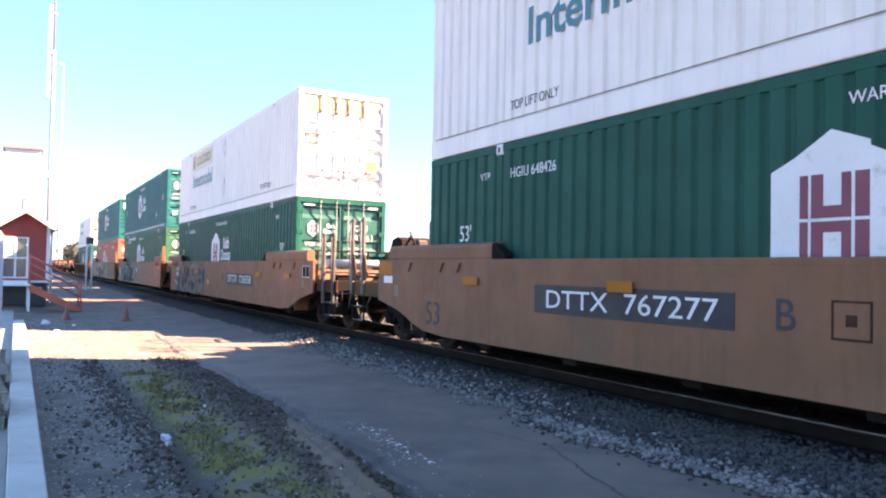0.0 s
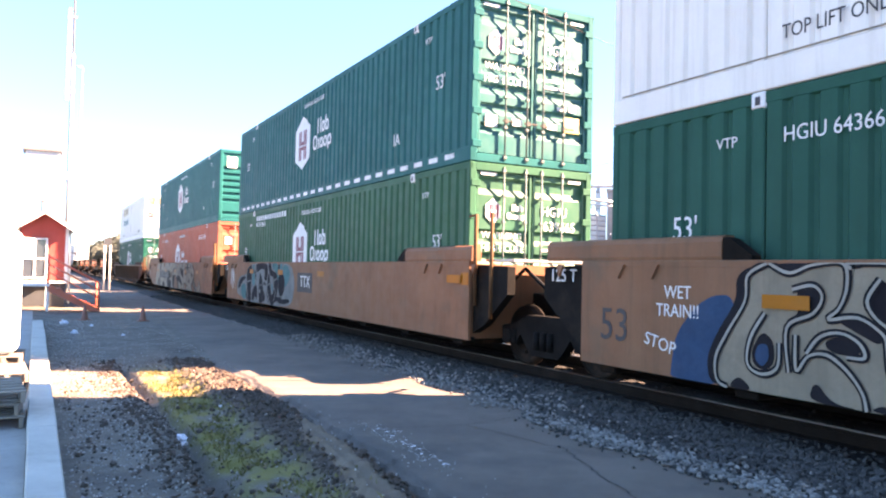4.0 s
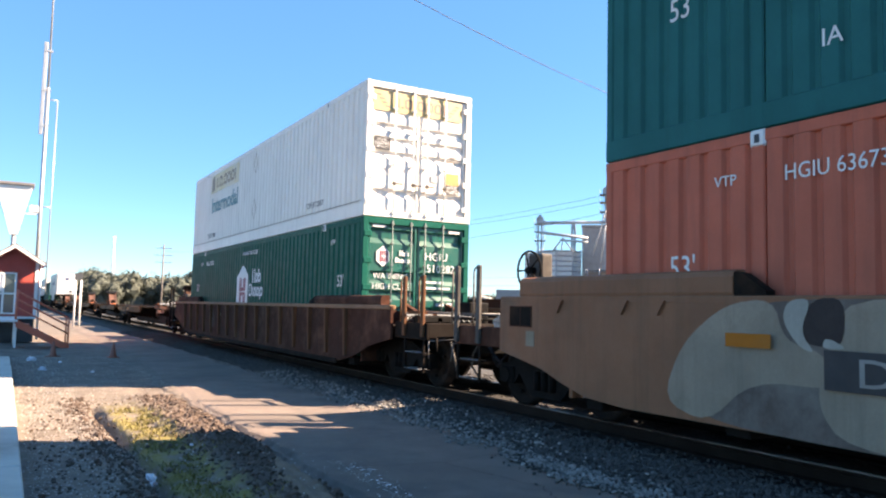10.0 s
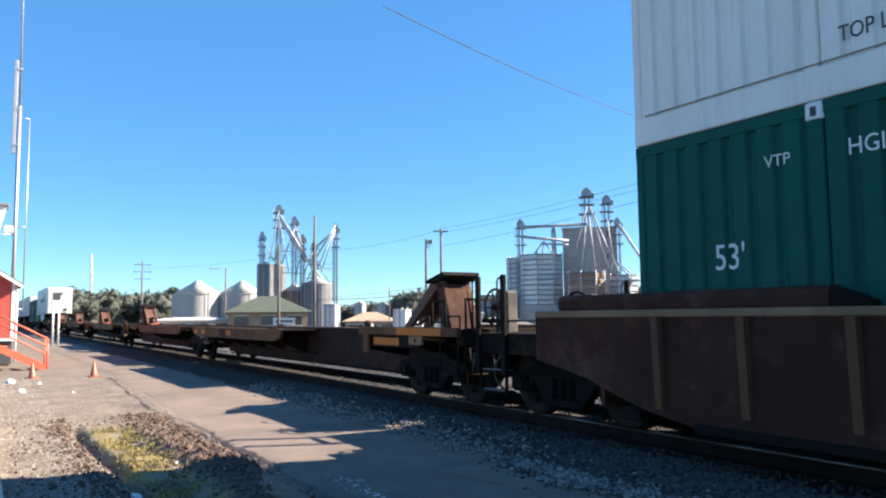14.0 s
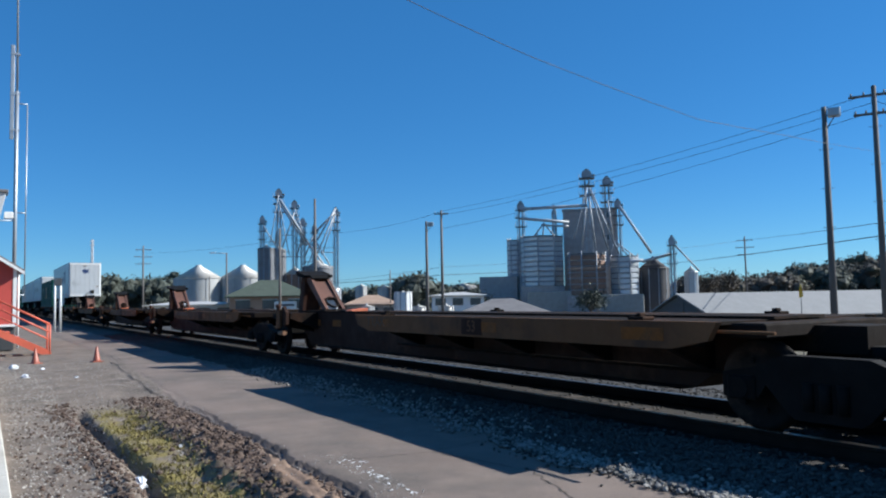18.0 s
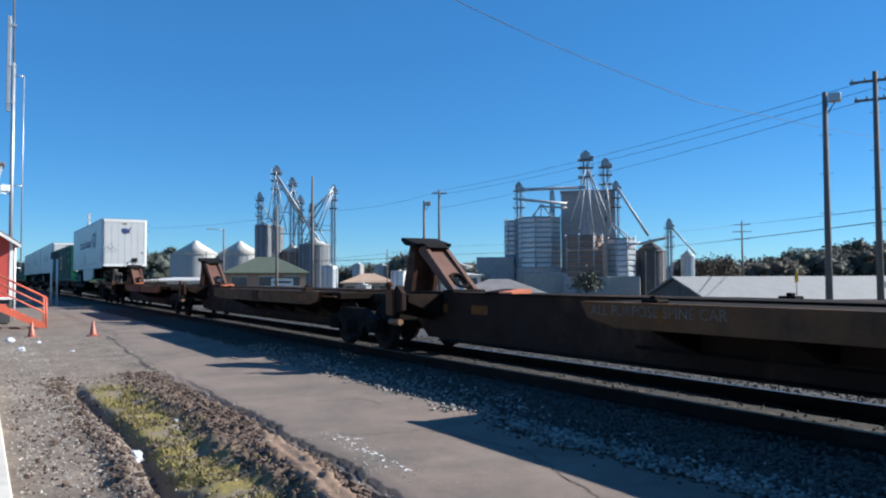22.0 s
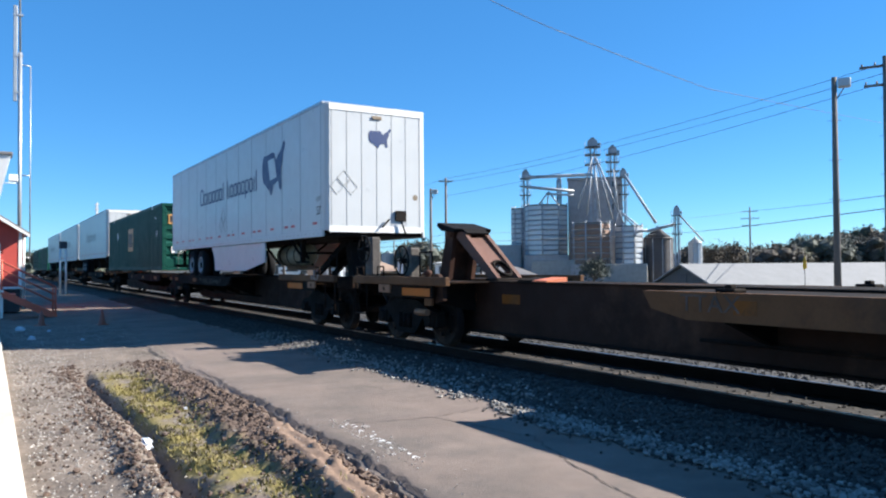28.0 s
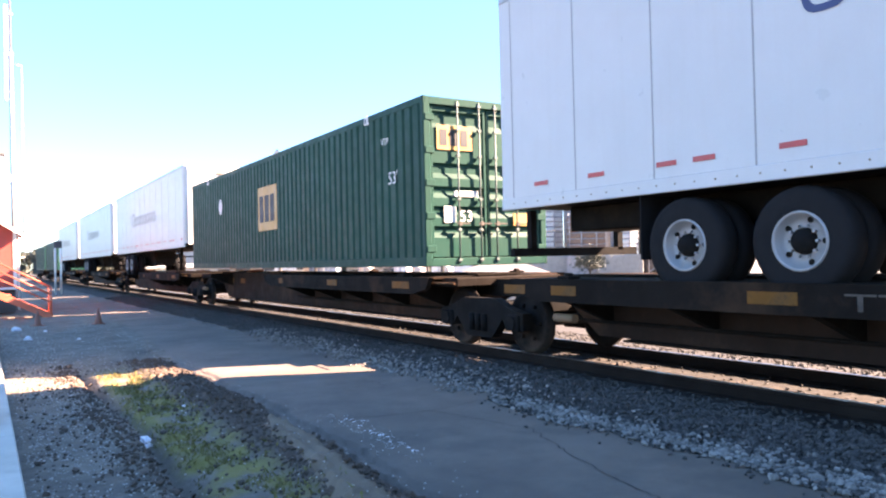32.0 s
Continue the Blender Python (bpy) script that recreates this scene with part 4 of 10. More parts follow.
def end_platform(parent, y, s, posts, foot, tall, paint, post_paint, gussets=False):
    """The low decked end of a car past its well: side beams, posts with pipe loops, steps, rails; posts: how far out each one stands."""
    def run(d0, d1):
        return min(y + s * d0, y + s * d1), max(y + s * d0, y + s * d1)
    reach = posts[-1] + 0.10
    part("crossover_deck", G().box(-1.38, 1.38, *run(0.0, reach - 0.06), 1.10, 1.14), M["black_steel"], parent)
    part("end_beam", G().box(-1.42, 1.42, *run(reach - 0.12, reach), 0.90, 1.16, 0.015), M["rust_dark"], parent)
    part("draft_sill", G().box(-0.32, 0.32, *run(-0.6, reach - 0.08), 0.62, 1.09, 0.02), M["black_steel"], parent)
    for x in (-1, 1):
        bm = part("side_beam", G().box(x * 1.40, x * 1.46, *run(0.0, reach), 0.87, 1.16, 0.012), paint, parent)
        for d in posts:
            ps = part("stanchion", G().box(x * 1.462, x * 1.52, *run(d - 0.045, d + 0.045), foot, tall, 0.012), M[post_paint], bm, "worn steel end post")
            if gussets:
                part("gusset", G().prism([(y + s * (d - 0.05), 1.18), (y + s * (d - 0.24), 1.26), (y + s * (d - 0.20), 1.36), (y + s * (d - 0.05), 1.74)], "x", x * 1.47, x * 1.49), M["deck_tan"], ps)
            r, v = G(), y + s * d
            pts = [(x * 1.50, v + 0.13, 1.16), (x * 1.50, v + 0.13, tall - 0.09), (x * 1.50, v + 0.10, tall - 0.045), (x * 1.49, v, tall - 0.04)]
            for p, q in zip(pts, pts[1:]):
                r.cyl(p, q, 0.014, n=6)
            part("grab_rail", r, M[post_paint], ps)
        st = part("stirrup", G().box(x * 1.44, x * 1.47, *run(posts[0] - 0.02, posts[0] + 0.02), 0.32, 0.87), M["rust_dark"], bm)
        part("stirrup_stile", G().box(x * 1.44, x * 1.47, *run(posts[1] - 0.02, posts[1] + 0.02), 0.32, 0.87), M["rust_dark"], st)
        for z in (0.34, 0.62):
            tread = part("tread", G().box(x * 1.30, x * 1.49, *run(posts[0], posts[1]), z, z + 0.025), M["rust_dark"], st)
            for k in range(6):
                part("tread_rib", G().box(x * 1.31, x * 1.48, *run(posts[0] + 0.05 + 0.09 * k, posts[0] + 0.075 + 0.09 * k), z + 0.0251, z + 0.034), M["galv"], tread)
        part("side_rail", G().box(x * 1.40, x * 1.43, *run(posts[0], posts[1]), 1.30, 1.36), M[post_paint], bm)
    part("crossover_rail", G().cyl((-1.44, y + s * posts[0], 1.33), (1.44, y + s * posts[0], 1.33), 0.018, n=6), M["post_grey"], parent)
    part("uncoupling_lever", G().cyl((-1.45, y + s * (reach + 0.06), 0.86), (-0.2, y + s * (reach + 0.14), 0.93), 0.010, n=6).cyl((-1.45, y + s * (reach + 0.06), 0.86), (-1.47, y + s * (reach + 0.10), 0.58), 0.010, n=6), M["post_grey"], parent)
    part("brake_rigging", G().cyl((-0.8, y - s * 0.4, 1.2), (-0.8, y + s * 0.5, 1.2), 0.05, n=8).box(-1.15, -0.55, *run(0.1, 0.5), 1.14, 1.28, 0.03).cyl((-0.5, y + s * 0.1, 1.24), (0.7, y + s * 0.5, 1.22), 0.03, n=6), M["black_steel"], parent)
    h, pts = G(), [(-1.0, 0.02, 0.84), (-1.02, 0.16, 0.66), (-1.0, 0.20, 0.48), (-0.9, 0.12, 0.30), (-0.75, -0.02, 0.24)]
    for p, q in zip(pts, pts[1:]):
        h.cyl((p[0], y + s * (reach + p[1]), p[2]), (q[0], y + s * (reach + q[1]), q[2]), 0.017, n=8)
    part("brake_hose", h, M["post_worn"], parent, "dusty hanging brake hose")


def bulkhead_end(parent, y, s):
    """What stands against a tan car's end wall: a pale cross tube over a plate, a slatted step, a crosswalk, a placard frame on the side."""
    part("end_plate", G().box(-1.25, 1.38, min(y, y + s * 0.05), max(y, y + s * 0.05), 0.92, 1.42), M["post_tan"], parent, "pale tan end plate")
    for x in (-0.55, 0.15, 0.85):
        part("plate_gusset", G().prism([(y + s * 0.052, 0.98), (y + s * 0.052, 1.40), (y + s * 0.34, 0.98)], "x", x - 0.012, x + 0.012), M["brown_steel"], parent)
    part("cross_tube", G().cyl((-1.22, y + s * 0.02, 1.54), (1.36, y + s * 0.02, 1.54), 0.10, n=14), M["placard"], parent, "pale cross tube")
    step = part("slatted_step", G().box(-1.40, -1.36, min(y + s * 0.01, y + s * 0.36), max(y + s * 0.01, y + s * 0.36), 1.03, 1.06), M["rust_dark"], parent)
    for k in range(8):
        v = y + s * (0.005 + 0.042 * k)
        part("step_slat", G().prism([(v, 1.07), (v + s * 0.02, 1.07), (v + s * 0.12, 1.40 - 0.02 * k), (v + s * 0.10, 1.40 - 0.02 * k)], "x", -1.40, -1.385), M["placard"], step)
    walk_way = part("crosswalk", G().box(-1.3, 1.2, min(y - s * 0.95, y - s * 0.55), max(y - s * 0.95, y - s * 0.55), 1.83, 1.87), M["black_steel"], parent, "black crosswalk over the end")
    for x in (-1.25, -0.6, 0.1, 0.8, 1.15):
        part("crosswalk_leg", G().box(x - 0.025, x + 0.025, min(y - s * 0.60, y - s * 0.55), max(y - s * 0.60, y - s * 0.55), 1.1, 1.83), M["black_steel"], walk_way)
    v0, v1 = sorted((y - s * 0.24, y - s * 0.74))
    holder = part("placard_holder", G().box(-1.556, -1.552, v0, v1, 1.19, 1.47), M["rust_dark"], parent, "dark placard holder with a white frame")
    for r in ((v0, v1, 1.19, 1.205), (v0, v1, 1.455, 1.47), (v0, v0 + 0.015, 1.206, 1.454), (v1 - 0.015, v1, 1.206, 1.454), ((v0 + v1) / 2 - 0.007, (v0 + v1) / 2 + 0.007, 1.206, 1.454)):
        part("holder_frame", G().box(-1.561, -1.557, *r), M["mark_white" if s < 0 else "brown_steel"], holder)
    part("side_plate", G().box(-1.557, -1.552, min(y - s * 0.62, y - s * 0.80), max(y - s * 0.62, y - s * 0.80), 0.94, 1.14), M["g_grey"], parent, "small grey plate")


def well_car(label, u0, u1, w0, w1, paint, trucks, couplers, raised, ribbed=False, sill=1.59, foot=0.34):
    """A container well car from u0 to u1 with its well from w0 to w1; raised: the ends whose top chord is stepped up."""
    mid = (u0 + u1) / 2
    car = rolling("well_car", label, "railway car", mid, group="container well cars")
    a, b, p, q = u0 - mid, u1 - mid, w0 - mid, w1 - mid
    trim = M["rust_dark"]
    for s in (-1, 1):
        fa, fb = -1 in couplers, 1 in couplers      # over a coupler the side is cut up above the truck
        poly = [(a, 0.84 if fa else foot), (a, sill), (b, sill), (b, 0.84 if fb else foot)]
        arch = [(0.5, 0.75), (0.95, 0.66), (1.35, 0.52), (1.8, 0.39), (2.5, foot)]
        poly += ([(b - d, z) for d, z in arch] if fb else []) + ([(a + d, z) for d, z in reversed(arch)] if fa else [])
        sp = part("side_sill", G().prism(poly, "x", s * 1.50, s * 1.55), paint, car)
        part("top_chord", G().box(s * 1.44, s * (1.58 if ribbed else 1.5522), a + 0.02, b - 0.02, sill - 0.07, sill + 0.012, 0.012), M["post_tan"] if ribbed else paint, sp)
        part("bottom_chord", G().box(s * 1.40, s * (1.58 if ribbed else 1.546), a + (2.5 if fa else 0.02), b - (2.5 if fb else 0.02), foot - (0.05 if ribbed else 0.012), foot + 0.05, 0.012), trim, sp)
        if ribbed:
            g = 16
            for i in range(g):
                y = -7.9 + 1.05 * i
                part("side_post", G().prism([(s * 1.54, sill - 0.07), (s * 1.64, sill - 0.07), (s * 1.60, 0.42), (s * 1.54, 0.42)], "y", y - 0.045, y + 0.045), M["post_brown"], sp)
        for e in raised:
            y0, y1 = (a + 0.45, a + 3.95) if e < 0 else (b - 3.95, b - 0.45)
            if e not in couplers:
                y0, y1 = (a - 0.05, a + 2.4) if e < 0 else (b - 2.2, b + 0.75)
            hi_z = sill + (0.20 if ribbed else 0.27)
            g = G().prism([(s * 1.36, sill + 0.013), (s * 1.535, sill + 0.013), (s * 1.545, sill + 0.05), (s * 1.545, hi_z - 0.07), (s * 1.52, hi_z - 0.02), (s * 1.47, hi_z), (s * 1.36, hi_z)], "y", y0, y1)
            rc = part("raised_chord", g, paint, car)
            tip, d = (y1, 1) if e < 0 else (y0, -1)
            part("chord_end", G().prism([(tip + d * 0.003, sill + 0.014), (tip + d * 0.003, hi_z - 0.02), (tip + d * 0.10, hi_z - 0.04), (tip + d * 0.36, sill + 0.06), (tip + d * 0.36, sill + 0.014)], "x", s * 1.40, s * 1.535), M["rust_dark"], rc)
            if not ribbed:
                for k in (0.9, 1.45, 2.6):
                    yy = (y1 - k) if e < 0 else (y0 + k)
                    part("tie_bracket", G().prism([(yy - 0.05, sill - 0.04), (yy + 0.08, sill - 0.04), (yy + 0.08, sill - 0.12), (yy + 0.05, sill - 0.20)], "x", s * 1.5523, s * 1.585), paint, rc)
    # well floor: cross-bearers
    for i in range(9):
        y = p + 0.3 + (q - p - 0.6) * i / 8
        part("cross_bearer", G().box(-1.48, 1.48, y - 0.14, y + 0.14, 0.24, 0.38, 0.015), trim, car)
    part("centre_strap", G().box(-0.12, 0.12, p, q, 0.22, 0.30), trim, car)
    for y0, y1, s in ((a, p - 0.12, -1), (q + 0.12, b, 1)):
        if y1 - y0 > 0.3:
            part("end_deck", G().box(-1.46, 1.46, y0 + 0.02, y1, 0.98, 1.08).box(-0.3, 0.3, y0, y1, 0.55, 0.98, 0.02), trim, car)
            part("well_bulkhead", G().box(-1.46, 1.46, (y1 - 0.06) if s < 0 else y0, y1 if s < 0 else (y0 + 0.06), 0.34, 1.35), paint, car)
            for x in (-0.5, 0.5):
                part("diagonal_brace", G().prism([((y0 if s < 0 else y1), 1.08), ((y1 if s < 0 else y0), 1.08), ((y1 if s < 0 else y0), 1.5)], "x", x - 0.05, x + 0.05), paint, car)
    for s in (-1, 1):
        if s not in couplers:
            y = a if s < 0 else b
            for x in (-1.37, 1.37):
                part("end_casting", G().prism([(y - s * 0.05, 0.45), (y + s * 0.3, 0.6), (y + s * 0.75, 0.95), (y + s * 0.95, 1.1), (y + s * 0.95, 1.52), (y - s * 0.05, 1.55)], "x", x - 0.07, x + 0.07), M["black_steel"], car)
            part("joint_bulkhead", G().box(-1.46, 1.46, min(y - s * 0.04, y - s * 0.10), max(y - s * 0.04, y - s * 0.10), 0.36, 1.56), paint, car)
            part("articulation_arm", G().prism([(y, 0.7), (y, 1.1), (y + s * 1.35, 0.98), (y + s * 1.35, 0.78)], "x", -0.3, 0.3), M["black_steel"], car)
            part("draft_hose", G().cyl((-0.9, y + s * 0.2, 1.25), (-0.95, y + s * 0.7, 1.5), 0.03, n=6).cyl((-0.95, y + s * 0.7, 1.5), (-0.9, y + s * 1.2, 1.2), 0.03, n=6), M["rubber"], car)
            if s < 0:
                part("grab_post", G().cyl((-1.5, y - 0.10, 0.9), (-1.5, y - 0.10, 2.35), 0.035, n=8).cyl((-1.5, y - 0.58, 0.72), (-1.5, y - 0.58, 2.35), 0.03, n=8).cyl((-1.5, y - 0.10, 2.33), (-1.5, y + 0.1, 2.33), 0.02, n=6), M["deck_tan"], car)
                part("corner_sign", G().box(-1.562, -1.5525, y + 0.02, y + 0.24, 1.22, 1.42), M["orange"], car, "orange reflective corner plate")
                part("crosswalk", G().box(-1.3, 1.3, y - 0.9, y - 0.1, 1.6, 1.64), M["galv"], car)
    for y in trucks:
        truck(car, y - mid)
    for s in couplers:
        y = a if s < 0 else b
        coupler(car, y + s * 1.0, s)
        if ribbed:
            end_platform(car, y, s, (0.42, 1.10) if s < 0 else (0.78, 1.40), 0.92 if s < 0 else 0.58, 1.97, M["rust_dark"], "post_brown" if s < 0 else "black_steel")
            for x0, x1 in ((-1.30, -0.75), (-0.65, 0.2)):
                gr = part("mesh_step", G().box(x0, x1, min(y + s * 0.10, y + s * 0.13), max(y + s * 0.10, y + s * 0.13), 1.27, 1.30), M["placard"], car, "expanded-metal step")
                for k in range(7):
                    for m in (-1, 1):
                        xk = x0 + (x1 - x0) * k / 7
                        xe = xk + (x1 - x0) / 7 * (1 if m > 0 else 0)
                        part("mesh_bar", G().cyl((xk + (x1 - x0) / 7 - (xe - xk), y + s * 0.115, 1.16), (xe, y + s * 0.115, 1.27), 0.008, n=4), M["placard"], gr)
            if s > 0:
                brake_wheel(car, -1.02, y - 0.2, 1.42)
                part("side_plate", G().box(-1.546, -1.541, 99.55 - mid, 99.68 - mid, 0.89, 1.01), M["mark_white"], car, "small white plate")
        else:
            rear_a = s > 0 and u0 < 0
            end_platform(car, y, s, (0.90, 1.46) if rear_a else ((0.55, 1.15) if s < 0 else (0.66, 1.28)), 0.90 if s > 0 else 0.62, 2.48 if rear_a else (2.22 if s < 0 else 2.08), M["deck_tan"] if rear_a else M["brown_steel"], "post_grey" if rear_a else "post_worn", rear_a)
            if u0 < 0:
                part("corner_reflector", G().box(-1.556, -1.552, y - s * 0.60, y - s * 0.06, 1.34, 1.56), M["orange"], car, "large orange corner reflector")
                part("side_plate", G().box(-1.557, -1.552, y - s * 0.62, y - s * 0.26, 1.17, 1.30), M["mark_white"], car, "small white plate")
                part("side_plate", G().box(-1.557, -1.552, y - s * 0.88, y - s * 0.70, 0.94, 1.14), M["g_grey"], car, "small grey plate")
                gate = part("guard_frame", G().box(-0.42, 0.30, y - s * 0.22, y + s * 0.10, 2.18, 2.40, 0.015), M["post_grey"], car, "grey steel guard frame")
                for x in (-0.36, 0.24):
                    part("guard_leg", G().box(x - 0.06, x + 0.06, y - s * 0.22, y + s * 0.10, 1.08, 2.18, 0.01), M["post_grey"], gate)
                cab = part("brake_housing", G().prism([(y - s * 0.36, 1.08), (y - s * 0.36, 1.86), (y - s * 0.30, 2.0), (y - s * 0.10, 2.06), (y + s * 0.12, 2.0), (y + s * 0.18, 1.86), (y + s * 0.18, 1.08)], "x", -1.22, -0.55), M["rust_dark"], car, "dark rusty brake housing")
                part("exhaust_stub", G().cyl((-0.9, y - s * 0.08, 2.04), (-0.9, y - s * 0.08, 2.18), 0.045, n=10), M["galv"], cab)
                for x in (-0.2, 0.12):
                    hoop = G()
                    pts = [(x, 0.42, 1.14), (x, 0.42, 1.86), (x, 0.36, 1.96), (x, 0.24, 1.99), (x, 0.0, 1.99)]
                    for p, q in zip(pts, pts[1:]):
                        hoop.cyl((p[0], y + s * p[1], p[2]), (q[0], y + s * q[1], q[2]), 0.03, n=8)
                    part("hose_hoop", hoop, M["galv"], car, "grey bent pipe")
                brake_wheel(car, -1.02, y - s * 0.25, 1.75)
            else:
                bulkhead_end(car, y, s)
                if s > 0:
                    brake_wheel(car, -1.02, y + 0.05, 2.0)
        part("valve_box", G().box(0.2, 0.65, y - s * 0.5, y - s * 0.1, 1.1, 1.55, 0.03), M["black_steel"], car)
    return car, mid


def reflectors(car, spots, x=-1.585, w=0.46, h=0.13, z=1.32, paint="orange"):
    for y in spots:
        part("reflector", shared("reflector_%g_%g_%s" % (w, h, paint), lambda: G().box(-0.004, 0, -w / 2, w / 2, -h / 2, h / 2), M[paint]), None, car, "orange-yellow reflective strip", at=pose(x, y, z))


# ---- containers ----
def corrugated(y0, y1, z0, z1, x, depth, period=0.29, sign=-1):
    """A pressed steel wall in the y-z plane whose ribs stand out by depth to sign."""
    g, ys = G(), []
    k = max(1, int(round((y1 - y0) / period)))
    d = (y1 - y0) / k
    for i in range(k):
        for f, o in ((0.0, 0), (0.18, 0), (0.30, 1), (0.88, 1)):
            ys.append((y0 + (i + f) * d, o))
    ys.append((y1, 0))
    for (ya, oa), (yb, ob_) in zip(ys, ys[1:]):
        xa, xb = x - sign * depth * (1 - oa), x - sign * depth * (1 - ob_)
        g.quad((xa, ya, z0), (xb, yb, z0), (xb, yb, z1), (xa, ya, z1))
    return g


LEN, WID, HGT, POST = 16.35, 2.60, 2.896, 5.99

M["lock_rod"] = mat("dulled_lock_rod", (0.13, 0.165, 0.155), 0.55, metal=0.2, var=0.15, spec=0.35)
DOOR_PAINT = {"dark_green_paint": mat("glossy_green_door", (0.004, 0.092, 0.066), 0.34, var=0.12, streak=0.2, dirt=(0.01, 0.05, 0.036), bump=0.02, spec=0.55),
              "teal_green_paint": mat("glossy_teal_door", (0.004, 0.122, 0.112), 0.42, var=0.12, streak=0.2, dirt=(0.015, 0.06, 0.055), bump=0.02, spec=0.32),
              "faded_green_paint": mat("glossy_faded_green_door", (0.018, 0.112, 0.064), 0.45, var=0.12, streak=0.25, dirt=(0.03, 0.08, 0.04), bump=0.02, spec=0.3)}


def container(name, label, u, z, paint, lead="doors", numbers="", strip=False, group="stacked containers", foot=0.16):
    """A 53-foot box; lead: what its leading end shows. strip: a smooth band along the foot of the sides."""
    c = rolling(name, label, "container", u, z, group)
    h, w, t = LEN / 2, WID / 2, 0.04
    foot = 0.30 if strip else foot
    key = paint.name + "%.2f" % foot
    for s in (-1, 1):
        y0, y1 = -POST, POST
        me = shared("side_mid%d" % s + key, lambda: corrugated(y0 + 0.07, y1 - 0.07, foot, HGT - 0.12, s * w, 0.036, sign=s), paint)
        part("side_panel", me, None, c)
        for e, (p, q) in (("f", (-h + 0.10, -POST - 0.07)), ("r", (POST + 0.07, h - 0.10))):
            part("end_side_panel", shared("side_%s%d" % (e, s) + key, lambda: corrugated(p, q, foot, HGT - 0.12, s * (w - 0.004), 0.036, sign=s), paint), None, c)
        part("top_rail", shared("top_rail%d" % s + key, lambda: G().box(s * (w - 0.07), s * w, -h, h, HGT - 0.125, HGT, 0.012), paint), None, c)
        part("bottom_rail", shared("bottom_rail%d" % s + key, lambda: G().box(s * (w - 0.10), s * (w + 0.002), -h, h, 0.0, foot + 0.005, 0.012), paint), None, c)
        for y in (-POST, POST):
            pst = part("lift_post", shared("lift_post" + key, lambda: G().box(-0.05, 0.05, -0.075, 0.075, 0.0, HGT - 0.1, 0.015), paint), None, c, at=pose(s * (w - 0.046), y, 0))
            part("casting", shared("lift_casting", lambda: G().box(-0.06, 0.06, -0.09, 0.09, HGT - 0.17, HGT + 0.004, 0.02), M["mark_white"]), None, pst, "pale corner casting with a dark slot")
            part("casting_slot", shared("casting_slot", lambda: G().box(-0.066, -0.06, -0.028, 0.028, HGT - 0.13, HGT - 0.045, 0.0), M["mark_black"]), None, pst)
        for y in (-h + 0.06, h - 0.06):
            part("corner_post", shared("corner_post" + key, lambda: G().box(-0.07, 0.07, -0.06, 0.06, 0, HGT, 0.018), paint), None, c, at=pose(s * (w - 0.07), y, 0))
    part("roof", shared("roof" + key, lambda: G().box(-w + 0.06, w - 0.06, -h + 0.05, h - 0.05, HGT - 0.06, HGT - 0.02), paint), None, c)
    part("floor", shared("floor", lambda: G().box(-w + 0.08, w - 0.08, -h + 0.05, h - 0.05, 0.05, 0.14), M["rust_dark"]), None, c)
    part("rear_wall", shared("rear_wall" + key, lambda: G().box(-w + 0.10, w - 0.10, h - 0.08, h - 0.03, 0.1, HGT - 0.1), paint), None, c)
    part("end_header", shared("end_header" + key, lambda: G().box(-w + 0.12, w - 0.12, -h, -h + 0.09, HGT - 0.14, HGT - 0.005, 0.01), paint), None, c)
    part("end_sill", shared("end_sill" + key, lambda: G().box(-w + 0.12, w - 0.12, -h, -h + 0.09, 0, 0.14, 0.01), paint), None, c)
    f = -h + 0.05
    if lead == "doors":
        for s in (-1, 1):
            def leaf():
                g = G()
                x0, x1 = (-w + 0.15, -0.012) if s < 0 else (0.012, w - 0.15)
                # heights where the pressed door goes in and comes out again: in, in, out by a slope that faces up
                dents = ((1.99, 1.94, 1.85), (1.69, 1.64, 1.55), (1.39, 1.34, 1.25), (0.57, 0.51, 0.42)) if strip else ((2.62, 2.46, 2.35), (1.73, 1.60, 1.51), (1.33, 1.26, 1.17), (0.99, 0.92, 0.83), (0.65, 0.58, 0.49))
                zs = [(HGT - 0.15, 0)]
                for p, q, r in dents:
                    zs += [(p + 0.04, 0), (p, 1), (q, 1), (r, 0)]
                zs = [(0.16, 0)] + zs[::-1]
                for (za, oa), (zb, ob_) in zip(zs, zs[1:]):
                    g.quad((x0, f + 0.045 * oa, za), (x1, f + 0.045 * oa, za), (x1, f + 0.045 * ob_, zb), (x0, f + 0.045 * ob_, zb))
                g.box(x0, x0 + 0.05, f - 0.012, f + 0.05, 0.16, HGT - 0.15, 0.006).box(x1 - 0.05, x1, f - 0.012, f + 0.05, 0.16, HGT - 0.15, 0.006)
                return g
            dr = part("door", shared("door%d" % s + key, leaf, DOOR_PAINT.get(paint.name, paint)), None, c)
            for x in (0.17, 0.62):
                def rod():
                    g = G().cyl((0, 0, 0.05), (0, 0, HGT - 0.05), 0.016, n=8)
                    for z in (0.10, 0.62, 1.15, 1.9, 2.35, HGT - 0.12):
                        g.box(-0.035, 0.035, -0.024, 0.035, z - 0.025, z + 0.025, 0.006)
                    return g
                r = part("lock_rod", shared("lock_rod" + key, rod, M["lock_rod"] if not strip else M["white_trim"]), None, dr, at=pose(s * x, f - 0.055, 0))
